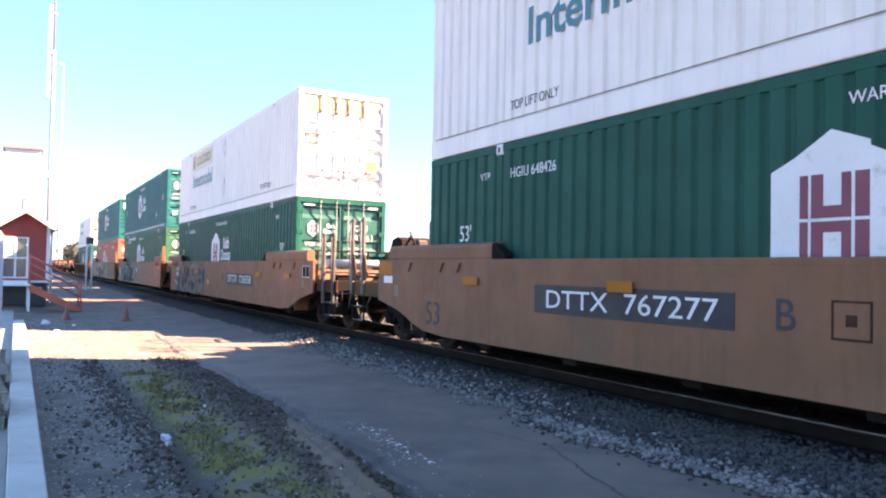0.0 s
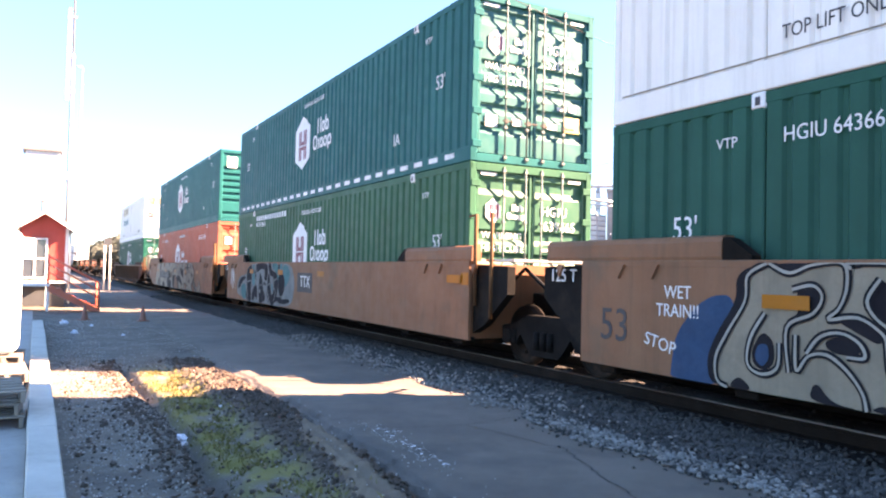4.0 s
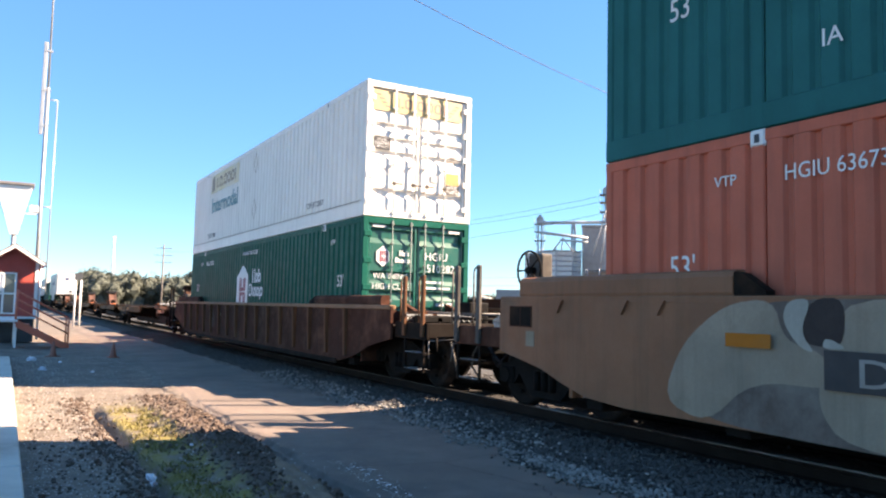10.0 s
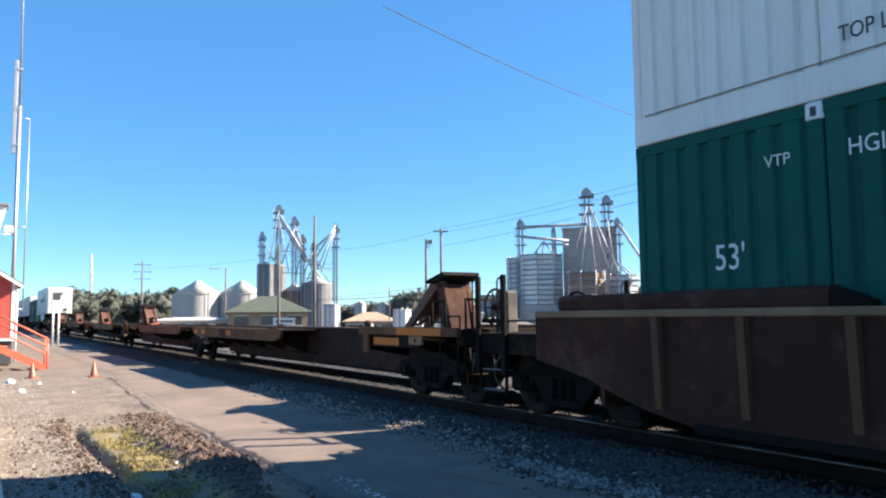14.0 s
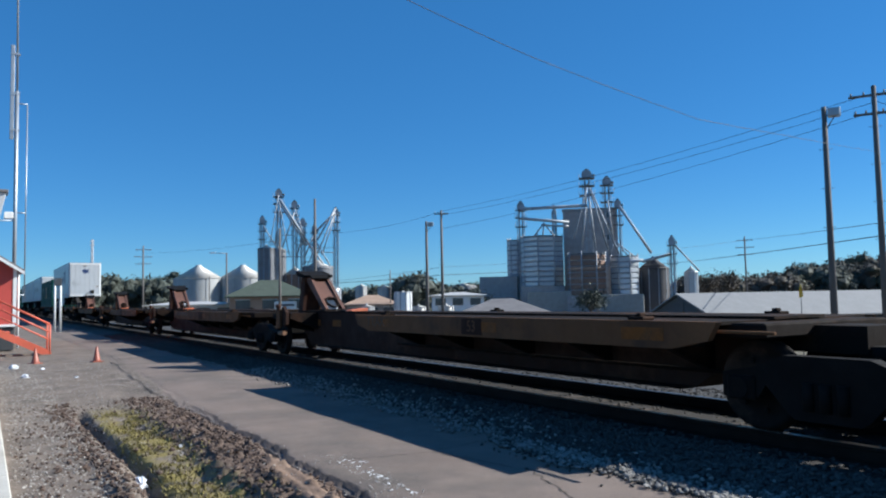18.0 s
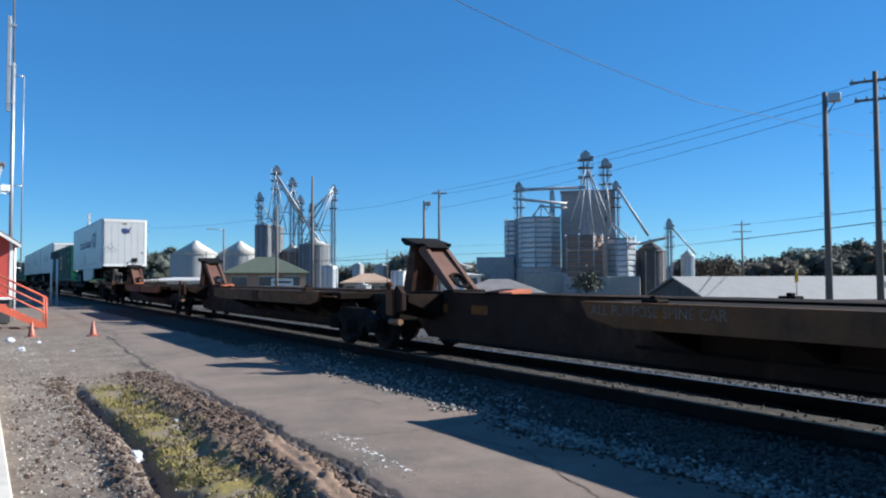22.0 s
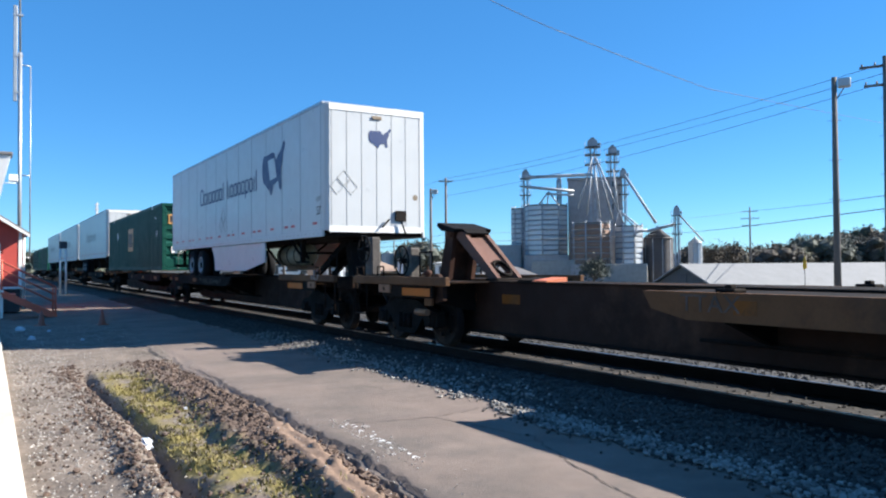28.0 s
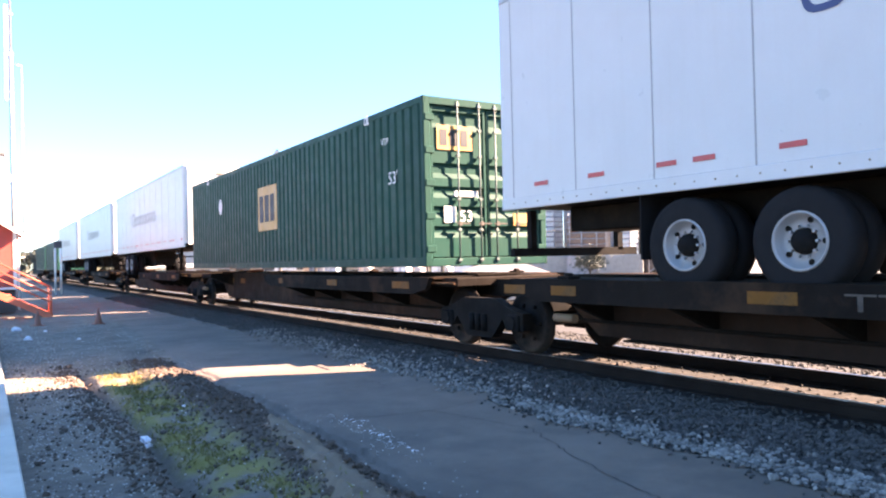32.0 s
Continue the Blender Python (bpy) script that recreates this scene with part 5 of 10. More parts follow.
                part("door_handle", shared("door_handle%d" % s, lambda: G().box(-0.015, 0.26, -0.015, 0.012, -0.014, 0.014, 0.005).box(0.02, 0.09, -0.02, 0.02, -0.04, 0.04, 0.006), M["post_worn"]), None, dr, at=pose(s * x - 0.05, f - 0.075, 0.73))
            for i in range(5):
                part("hinge", shared("hinge" + key, lambda: G().box(-0.09, 0.09, -0.02, 0.02, -0.06, 0.06, 0.01), paint), None, dr, at=pose(s * (w - 0.12), f - 0.04, 0.3 + i * 0.56))
    else:
        def wall():
            g, zs = G(), []
            z0, z1, rows = 0.16, HGT - 0.15, 10
            d = (z1 - z0) / rows
            for i in range(rows):
                flat = i in (1, 8, 9)
                zs += [(z0 + d * i, 0)] + ([] if flat else [(z0 + d * (i + 0.4), 0), (z0 + d * (i + 0.5), 1), (z0 + d * (i + 0.85), 1)])
            zs.append((z1, 0))
            for (za, oa), (zb, ob_) in zip(zs, zs[1:]):
                g.quad((-w + 0.14, f + 0.06 * oa, za), (w - 0.14, f + 0.06 * oa, za), (w - 0.14, f + 0.06 * ob_, zb), (-w + 0.14, f + 0.06 * ob_, zb))
            return g
        part("front_wall", shared("front_wall" + key, wall, paint), None, c)
    return c


SX = -WID / 2 - 0.003      # face for marks on a container's near side


def house_emblem(c, y=0.98, z=0.84):
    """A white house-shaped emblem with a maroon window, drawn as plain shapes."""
    side_plates("emblem", [[(-0.62, 0.27), (0.0, 0.0), (0.62, 0.27), (0.62, 1.14), (0.36, 1.27), (0.36, 1.32), (0.0, 1.46), (-0.36, 1.24), (-0.62, 1.12)]], M["mark_white"], c, SX, y, z, "white house-shaped emblem")
    for r in (rect(-0.31, 0.26, 0.085, 0.37), rect(-0.31, 0.66, 0.085, 0.40), rect(0.225, 0.26, 0.13, 0.37), rect(0.225, 0.66, 0.13, 0.40),
              [(-0.195, 0.26), (-0.075, 0.26), (-0.075, 0.53), (0.10, 0.53), (0.10, 0.26), (0.19, 0.26), (0.19, 0.63), (-0.195, 0.63)],
              [(-0.195, 0.66), (0.19, 0.66), (0.19, 1.06), (0.10, 1.06), (0.10, 0.77), (-0.075, 0.77), (-0.075, 1.06), (-0.195, 1.06)]):
        side_plates("emblem_window", [r], M["mark_maroon"], c, SX - 0.004, y, z, "maroon window shape")


def brand_words(c, first=("Nob", 0.88, -0.23, 1.64, 0.40), second=("Oiooq", 1.43, 0.10, 1.24, 0.38)):
    """Two lines of brand lettering as plain marks: pattern, length, start, foot and height of each."""
    for pattern, length, y, z, height in (first, second):
        brand_marks(pattern, c, SX, y, z, length, height, M["mark_white"])


def small_marks(c, number="", warn=0.1, ahead=False):
    w = M["mark_white"]
    if not ahead:
        side_text("53'", 0.37, w, c, SX, -7.05, 1.55, 0.85)
        side_text("VTP", 0.16, w, c, SX, -6.55, 2.43)
    side_text("53'", 0.37, w, c, SX, 6.95, 1.55, 0.85)
    side_text("VTP", 0.16, w, c, SX, 6.38, 2.43)
    side_text("WARNING HIGH CUBE", 0.165, w, c, SX, warn, 2.54, 0.95)
    if number:
        side_text(number, 0.215, w, c, SX, 5.15, 2.42, 0.9)
        if ahead:
            fitted_text(number, c, SX, -4.17, 2.27, 1.56, 0.19, w)


def door_marks(c, number, yellow=False, w=None):
    w = w or M["mark_white"]
    f = -LEN / 2 + 0.034
    end_plates("door_emblem", [[(-0.96, 1.98), (-0.81, 1.86), (-0.66, 1.98), (-0.66, 2.18), (-0.81, 2.30), (-0.96, 2.18)]], w, c, 0, f, 0, "white hexagonal emblem")
    for r in (rect(-0.885, 1.96, 0.035, 0.24), rect(-0.835, 1.96, 0.03, 0.10), rect(-0.835, 2.10, 0.03, 0.10), rect(-0.785, 1.96, 0.03, 0.10), rect(-0.785, 2.10, 0.03, 0.10), rect(-0.735, 1.96, 0.035, 0.24)):
        end_plates("emblem_window", [r], M["mark_maroon"], c, 0, f - 0.004, 0, "maroon window shape")
    brand_marks("Nob", c, -0.43, f, 2.10, 0.24, 0.12, w, 0.22, True)
    brand_marks("Oiooq", c, -0.53, f, 1.96, 0.38, 0.11, w, 0.22, True)
    four, six = number.split(" ")
    end_text(four, 0.24, w, c, 0.48, f, 2.12)
    end_text(six, 0.24, w, c, 0.60, f, 1.86)
    end_text("WARNING", 0.17, w, c, -0.62, f, 1.66)
    end_text("HIGH CUBE", 0.17, w, c, -0.60, f, 1.44)
    bars = [rect(0.22, 1.42, 0.62, 0.045), rect(0.22, 1.55, 0.45, 0.04), rect(-1.0, 0.62, 0.24, 0.20), rect(-0.45, 0.68, 0.2, 0.12), rect(0.28, 0.70, 0.24, 0.10)]
    bars += [rect(-1.07, 2.69, 0.32, 0.05), rect(0.78, 2.67, 0.28, 0.05), rect(0.50, 1.06, 0.20, 0.07), rect(0.76, 1.06, 0.16, 0.07)]
    for r in bars:
        end_plates("door_notice", [r], w, c, 0, f, 0)
    if yellow:
        end_plates("yellow_notice", [rect(0.66, 0.68, 0.34, 0.28)], M["mark_yellow"], c, 0, f, 0, "yellow notice")


def white_box_marks(c):
    """The two white top boxes: a yellow brand panel over teal lettering, and lifting notes."""
    k = M["mark_black"]
    side_plates("brand_panel", [rect(0, 2.06, 3.72, 0.64)], M["panel_faded"], c, SX, 5.48, 0, "yellow brand panel")
    brand_marks("I.O.OOOI", c, SX - 0.004, 4.72, 2.19, 2.6, 0.38, M["panel_ink"], 0.24)
    for p in ([(0.12, 2.12), (0.55, 2.15), (0.48, 2.5), (0.15, 2.6)], [(0.2, 2.56), (0.42, 2.52), (0.5, 2.62), (0.3, 2.67)]):
        side_plates("panel_shape", [p], M["panel_ink"], c, SX - 0.004, 5.48, 0, "dark faded shape")
    fitted_text("Intermodal", c, SX, 5.30, 1.33, 3.5, 0.55, M["mark_teal"], 0.022)
    for y in (-5.28, 5.15):
        side_text("TOP LIFT ONLY", 0.205, k, c, SX, y, 0.52, 0.8)
    for y, z in ((-0.1, 2.35), (-0.1, 0.95)):
        ring = []
        for a, b in (((0, 0), (0.2, 0.3)), ((0.2, 0.3), (0, 0.6)), ((0, 0.6), (-0.2, 0.3)), ((-0.2, 0.3), (0, 0))):
            ring.append([a, (a[0] + 0.025, a[1]), (b[0] + 0.025, b[1]), b])
        side_plates("placard_holder", ring, M["g_grey"], c, SX, y, z - 0.3)
    f = -LEN / 2 + 0.034
    end_plates("door_brand_panel", [rect(-1.13, 2.28, 2.18, 0.44)], M["panel_door"], c, 0, f, 0, "pale amber brand panel")
    brand_marks("I.O.OOOI", c, -0.58, f - 0.004, 2.38, 1.22, 0.24, M["panel_ink"], 0.22, True)
    for x, d in ((-1.08, 1), (1.0, -1)):
        for k in range(4):
            end_plates("panel_shape", [[(x + d * 0.07 * k, 2.64 - 0.08 * k), (x + d * (0.07 * k + 0.12), 2.64 - 0.08 * k), (x + d * (0.07 * k + 0.15), 2.60 - 0.08 * k), (x + d * (0.07 * k + 0.03), 2.60 - 0.08 * k)][::d]], M["panel_ink"], c, 0, f - 0.004, 0)
    end_plates("notice_plate", [rect(-1.10, 1.44, 0.38, 0.27)], M["mark_black"], c, 0, f, 0, "black notice plate")
    for words, z in (("LOCAL", 1.65), ("REGIONAL", 1.575), ("DEDICAT", 1.50)):
        end_text(words, 0.085, M["mark_white"], c, -0.91, f - 0.005, z, 0.85)
    end_plates("wide_turns_plate", [rect(0.67, 0.62, 0.34, 0.21)], M["mark_black"], c, 0, f, 0, "black notice plate")
    for words, z in (("WIDE", 0.775), ("TURNS", 0.675)):
        end_text(words, 0.12, M["mark_white"], c, 0.84, f - 0.005, z, 0.9)
    end_plates("yellow_notice", [rect(0.67, 0.834, 0.34, 0.26)], M["mark_amber"], c, 0, f, 0, "yellow notice")
    end_plates("door_notice", [rect(0.70, 1.36, 0.30, 0.035)], M["mark_grey"], c, 0, f, 0)
    end_plates("door_notice", [rect(0.74, 1.44, 0.22, 0.035)], M["mark_grey"], c, 0, f, 0)
    end_plates("grey_notice", [rect(0.30, 0.86, 0.16, 0.16)], M["placard"], c, 0, f, 0, "small grey plate")
    for cz in (1.98, 0.98):
        for p, q in (((-1.12, 0.0), (-0.92, 0.22)), ((-0.92, 0.22), (-0.72, 0.0)), ((-0.72, 0.0), (-0.92, -0.22)), ((-0.92, -0.22), (-1.12, 0.0))):
            end_plates("placard_frame", [[(p[0], cz + p[1]), (q[0], cz + q[1]), (q[0] * 0.9 - 0.092, cz + q[1] * 0.9), (p[0] * 0.9 - 0.092, cz + p[1] * 0.9)]], M["placard"], c, 0, f, 0)
    side_plates("foot_line", [rect(-8.0, 0.315, 16.0, 0.018)], M["g_grey"], c, SX, 0, 0)


BOX0 = 0.40                       # container floor over the rail in a well
TOP0 = BOX0 + HGT + 0.012


def stack(u, low, high, lift=0.0):
    """Two boxes in one well: (label, paint, kind of leading end, smooth foot band) of each."""
    out = []
    for z, (label, paint, lead, strip) in ((BOX0 + lift, low), (TOP0 + lift, high)):
        out.append(container("container", label, u, z, M[paint], lead, strip=strip, foot=0.25 if paint == "teal" else 0.16))
    return out


# first car: only its rear half is ever in view
car_a, mid_a = well_car("tan steel well car with black number panel", -6.6, 13.3, -4.7, 11.9, M["tan_steel"], (-5.4, 12.85), (-1, 1), (-1, 1))
lo, hi = stack(3.55, ("dark green corrugated container with white house emblem", "green", "doors", False), ("white ribbed container riding on a green one", "white_box", "doors", True), 0.06)
house_emblem(lo, 0.62)
brand_words(lo)
small_marks(lo, "HGIU 648426", -0.35)
white_box_marks(hi)
part("number_panel", G().box(-1.557, -1.552, 5.0 - mid_a, 8.25 - mid_a, 0.885, 1.255), M["black_plate"], car_a, "black panel")
side_text("DTTX  767277", 0.335, M["mark_white"], car_a, -1.561, 6.6 - mid_a, 1.06, 1.36)
side_text("B", 0.42, M["mark_black"], car_a, -1.556, 4.45 - mid_a, 1.06)
side_text("53", 0.55, M["mark_black"], car_a, -1.556, 11.1 - mid_a, 0.68, 0.95)
reflectors(car_a, [9.88 - mid_a, 6.58 - mid_a, 3.3 - mid_a], w=0.42, z=1.27)
for _r in (rect(0, 0, 0.36, 0.02), rect(0, 0.32, 0.36, 0.02), rect(0, 0.02, 0.02, 0.30), rect(0.34, 0.02, 0.02, 0.30), rect(0.13, 0.12, 0.10, 0.10)):
    side_plates("data_panel_line", [_r], M["brown_steel"], car_a, -1.5525, 4.0 - mid_a, 0.89)

# three-unit articulated car
car_b, mid_b = well_car("tan well car unit with black number panel and graffiti", 17.0, 35.72, 18.7, 35.6, M["tan_steel"], (17.45, 37.15), (-1,), (-1, 1))
lo_b, hi_b = stack(27.3, ("dark green corrugated container with white house emblem", "green", "doors", False), ("white ribbed container with yellow brand panel", "white_box", "doors", True))
house_emblem(lo_b, 0.92, 0.80)
brand_words(lo_b)
small_marks(lo_b, "HGIU 643661")
door_marks(lo_b, "HGIU 643661")
white_box_marks(hi_b)
part("number_panel", G().box(-1.557, -1.552, 22.2 - mid_b, 25.45 - mid_b, 0.845, 1.195), M["black_plate"], car_b, "black panel")
side_text("DTTX  726358", 0.335, M["mark_white"], car_b, -1.561, 23.8 - mid_b, 1.02, 1.36)
side_text("A", 0.36, M["mark_black"], car_b, -1.556, 25.9 - mid_b, 1.05)
side_text("53", 0.55, M["mark_black"], car_b, -1.556, 35.1 - mid_b, 0.82, 0.95)
side_text("WET\nTRAIN!!", 0.2, M["mark_white"], car_b, -1.556, 34.1 - mid_b, 1.15, 0.9)
side_text("STOP", 0.2, M["mark_white"], car_b, -1.556, 34.35 - mid_b, 0.68, 1.0, -12)
reflectors(car_b, [21.55 - mid_b, 30.0 - mid_b, 32.75 - mid_b, 18.9 - mid_b], x=-1.583, w=0.5, z=1.21)

car_c, mid_c = well_car("tan well car unit covered with turquoise and grey graffiti", 38.55, 55.75, 38.7, 55.6, M["tan_steel"], (57.0,), (), (-1, 1))
lo_c, hi_c = stack(47.2, ("faded green corrugated container with white house emblem", "light_green", "doors", False), ("teal corrugated container with white dashes along its foot", "teal", "doors", False))
house_emblem(lo_c)
brand_words(lo_c)
small_marks(lo_c, "HGIU 639665")
door_marks(lo_c, "HGIU 639665")
house_emblem(hi_c)
brand_words(hi_c)
small_marks(hi_c)
door_marks(hi_c, "HGIU 520930", True)
side_text("IA", 0.34, M["mark_white"], hi_c, SX, -5.2, 0.75)
for _i in range(25):
    side_plates("foot_dash", [rect(-7.6 + 0.62 * _i, 0.10, 0.34, 0.09)], M["mark_white"], hi_c, SX, 0, 0)
for _i in range(13):
    side_plates("head_dash", [rect(0.15 + 0.26 * _i, 2.55, 0.16, 0.15)], M["mark_white"], lo_c, SX, 5.8, 0)
side_text("TTX", 0.42, M["mark_white"], car_c, -1.561, 46.86 - mid_c, 1.08)
part("number_panel", G().box(-1.557, -1.552, 46.3 - mid_c, 47.5 - mid_c, 0.82, 1.32), M["black_plate"], car_c, "black panel")
side_text("125 T", 0.24, M["mark_white"], car_b, -1.443, 36.25 - mid_b, 1.40)
reflectors(car_c, [52.2 - mid_c, 49.0 - mid_c, 45.6 - mid_c, 39.0 - mid_c], x=-1.583, w=0.46, z=1.31)

car_d, mid_d = well_car("tan well car unit with large silver graffiti", 58.45, 77.1, 58.6, 75.5, M["tan_steel"], (76.65,), (1,), (-1, 1))
lo_d, hi_d = stack(67.05, ("faded red corrugated container with white house emblem", "red_box", "doors", False), ("teal corrugated container with ribbed front wall", "teal", "ribbed", False), -0.05)
house_emblem(lo_d, 1.30, 0.76)
brand_words(lo_d, ("Nob", 0.80, 0.17, 1.49, 0.33), ("Oiooq. Ioo.", 2.26, 0.57, 1.12, 0.34))
small_marks(lo_d, "HGIU 636738", ahead=True)
house_emblem(hi_d)
brand_words(hi_d)
small_marks(hi_d)
side_text("IA", 0.24, M["mark_white"], hi_d, SX, -5.2, 0.70)
side_text("IA", 0.24, M["mark_white"], hi_d, SX, 5.2, 0.70)
for _r in (rect(-0.1, 0.42, 0.4, 0.2), rect(-1.0, 2.18, 0.4, 0.45)):
    end_plates("front_notice", [_r], M["mark_white"], hi_d, 0, -LEN / 2 + 0.045, 0)
for _r in (rect(-1.0, 2.0, 0.3, 0.3), rect(-0.35, 2.05, 0.25, 0.2), rect(0.3, 1.9, 0.5, 0.3)):
    end_plates("door_notice", [_r], M["mark_white"], lo_d, 0, -LEN / 2 + 0.034, 0)
part("number_panel", G().box(-1.590, -1.552, 68.97 - mid_d, 72.19 - mid_d, 0.80, 1.135), M["black_plate"], car_d, "black panel")
fitted_text("DTTX  726358", car_d, -1.592, 71.88 - mid_d, 0.845, 2.74, 0.235, M["mark_grey"])
side_text("125 T", 0.24, M["mark_white"], car_c, -1.443, 56.3 - mid_c, 1.40)
side_text("B", 0.30, M["mark_black"], car_d, -1.590, 68.48 - mid_d, 0.95)
reflectors(car_d, [72.95 - mid_d, 70.16 - mid_d, 67.06 - mid_d, 64.2 - mid_d, 61.35 - mid_d], x=-1.593, w=0.50, z=1.18)

# ribbed car
car_e, mid_e = well_car("rusty brown ribbed well car with tan top chord", 80.6, 100.45, 82.2, 99.2, M["brown_steel"], (81.05, 100.5), (-1, 1), (-1, 1), True, 1.44, 0.27)
lo_e, hi_e = stack(90.7, ("dark green corrugated container with white house emblem", "green", "doors", False), ("white ribbed container with yellow brand panel", "white_box", "doors", True))
house_emblem(lo_e, 0.8, 0.74)
brand_words(lo_e)
small_marks(lo_e, "HGIU 510282")
door_marks(lo_e, "HGIU 510282")
white_box_marks(hi_e)


# ---- graffiti: sprayed shapes that lie flat on a car's side ----
def blob(cx, cy, pts, k=5):
    """A closed smooth outline through the points."""
    out, n = [], len(pts)
    for i in range(n):
        p0, p1, p2, p3 = (Vector(pts[(i + j - 1) % n]) for j in range(4))
        for s in range(k):
            t = s / k
            q = 0.5 * (2 * p1 + (p2 - p0) * t + (2 * p0 - 5 * p1 + 4 * p2 - p3) * t * t + (3 * p1 - p0 - 3 * p2 + p3) * t ** 3)
            out.append((cx + q.x, cy + q.y))
    return out


def softened(p, n=2):
    """Rounds a closed outline's corners."""
    for _ in range(n):
        q = []
        for (ax, az), (bx, bz) in zip(p, p[1:] + p[:1]):
            q += [(0.78 * ax + 0.22 * bx, 0.78 * az + 0.22 * bz), (0.22 * ax + 0.78 * bx, 0.22 * az + 0.78 * bz)]
        p = q
    return p


coats = {}


def spray(car, name, y, z, shapes, material, parent=None, label=""):
    """Sprayed patches on a car's near side, each a thin coat over the ones before it."""
    out = []
    for p in shapes:
        coats[car.name] = coats.get(car.name, 0) + 1
        x = -1.5530 - 0.0003 * coats[car.name]
        out.append(part(name, G().prism([(y - a, z + b) for a, b in softened(p)], "x", x - 0.0002, x), material, parent or car, label))
    return out


# dark beasts, turquoise and pale grey, sprayed over the third car
spray(car_c, "graffiti_cloud", 54.6 - mid_c, 0.40, [[(0.4, 0.13), (0.39, 0.49), (0.71, 0.73), (1.63, 0.8), (1.76, 1.01), (2.36, 1.17), (5.69, 1.17), (5.69, -0.05), (4.94, -0.06), (4.05, -0.03), (2.76, -0.06), (1.77, -0.06), (0.94, 0.08)]], M["g_pale2"], label="pale grey sprayed ground")
spray(car_c, "graffiti_cloud", 54.6 - mid_c, 0.40, [[(5, -0.02), (5, 1.16), (6.5, 1.16), (6.9, 0.7), (6.7, 0.1), (6.2, -0.03)]], M["g_pale2"], label="pale grey sprayed ground")
spray(car_c, "turquoise_patch", 54.6 - mid_c, 0.40, [[(0.94, 0.43), (1.5, 0.55), (1.67, 0.23), (1.58, -0.03), (1.16, 0.01), (0.94, 0.21)]], M["g_teal"])
spray(car_c, "turquoise_patch", 54.6 - mid_c, 0.40, [[(2.45, 1.17), (2.61, 1.13), (2.73, 0.57), (2.62, 0.45), (2.37, 0.51)]], M["g_teal"])
spray(car_c, "turquoise_patch", 54.6 - mid_c, 0.40, [[(4.64, 1.17), (5.25, 1.17), (5.28, 1.01), (5.37, 0.71), (5.45, 0.45), (5.34, 0.27), (5.29, 0.6), (5.22, 0.84), (4.97, 0.95), (4.67, 1)]], M["g_teal"])
spray(car_c, "turquoise_patch", 54.6 - mid_c, 0.40, [[(4.61, 0.58), (4.78, 0.53), (4.79, 0.36), (4.71, 0.26)]], M["g_teal"])
spray(car_c, "turquoise_patch", 54.6 - mid_c, 0.40, [[(5.42, 1.15), (5.69, 1.16), (5.69, 1.02), (5.48, 0.93)]], M["g_teal"])
spray(car_c, "turquoise_patch", 54.6 - mid_c, 0.40, [[(5.6, 0.55), (6.1, 0.5), (6.5, 0.85), (6.2, 1.12), (5.7, 1.1)]], M["g_teal"])
spray(car_c, "graffiti_shape", 54.6 - mid_c, 0.40, [[(0.48, 0.31), (0.67, 0.57), (1.01, 0.72), (1.7, 0.74), (1.01, 0.52), (0.83, 0.37)]], M["g_dark"])
spray(car_c, "graffiti_shape", 54.6 - mid_c, 0.40, [[(1.73, 0.97), (2.36, 1.17), (2.31, 0.63), (2.26, 0.27), (2.35, -0.06), (1.96, -0.06), (1.77, 0.36), (1.7, 0.68)]], M["g_dark"])
spray(car_c, "graffiti_shape", 54.6 - mid_c, 0.40, [[(1.57, 0.2), (1.7, 0.25), (1.99, -0.06), (1.8, -0.05)]], M["g_dark"])
spray(car_c, "graffiti_shape", 54.6 - mid_c, 0.40, [[(2.37, 0.19), (2.54, 0.37), (2.96, 0.53), (3.06, 0.3), (3.09, 0.02), (2.86, 0.08), (2.49, -0.01), (2.43, -0.06)]], M["g_dark"])
spray(car_c, "graffiti_shape", 54.6 - mid_c, 0.40, [[(2.72, 0.92), (2.83, 0.95), (2.91, 0.65), (2.83, 0.63)]], M["g_dark"])
spray(car_c, "graffiti_shape", 54.6 - mid_c, 0.40, [[(2.8, 1.17), (4.12, 1.17), (4.22, 1), (4.18, 0.78), (4.12, 0.63), (3.8, 0.68), (3.92, 0.86), (3.84, 0.99), (3.44, 0.99), (2.91, 0.87)]], M["g_dark"])
spray(car_c, "graffiti_shape", 54.6 - mid_c, 0.40, [[(3.35, 0.87), (3.46, 0.87), (3.65, 0.55), (3.71, 0.39), (4.05, 0.09), (3.58, -0.06), (3.26, -0.03), (3.19, 0.42)]], M["g_dark"])
spray(car_c, "graffiti_shape", 54.6 - mid_c, 0.40, [[(3.77, 0.61), (4.06, 0.56), (4.02, 0.48), (3.73, 0.54)]], M["g_dark"])
spray(car_c, "graffiti_shape", 54.6 - mid_c, 0.40, [[(4.22, 1.17), (4.57, 1.17), (4.6, 1), (4.78, 0.93), (5.1, 0.9), (5.25, 0.79), (5.29, 0.6), (5.28, 0.38), (5.16, 0.17), (5.39, 0.21), (5.69, 0.22), (5.69, 0.13), (5.1, 0.08), (4.84, -0.06), (4.61, -0.06), (4.43, 0.11), (4.24, 0.31), (4.18, 0.49), (4.28, 0.87), (4.39, 0.85), (4.53, 0.46), (4.68, 0.23), (4.81, 0.27), (4.91, 0.49), (4.91, 0.69), (4.78, 0.78), (4.53, 0.79), (4.39, 0.88)]], M["g_dark"])
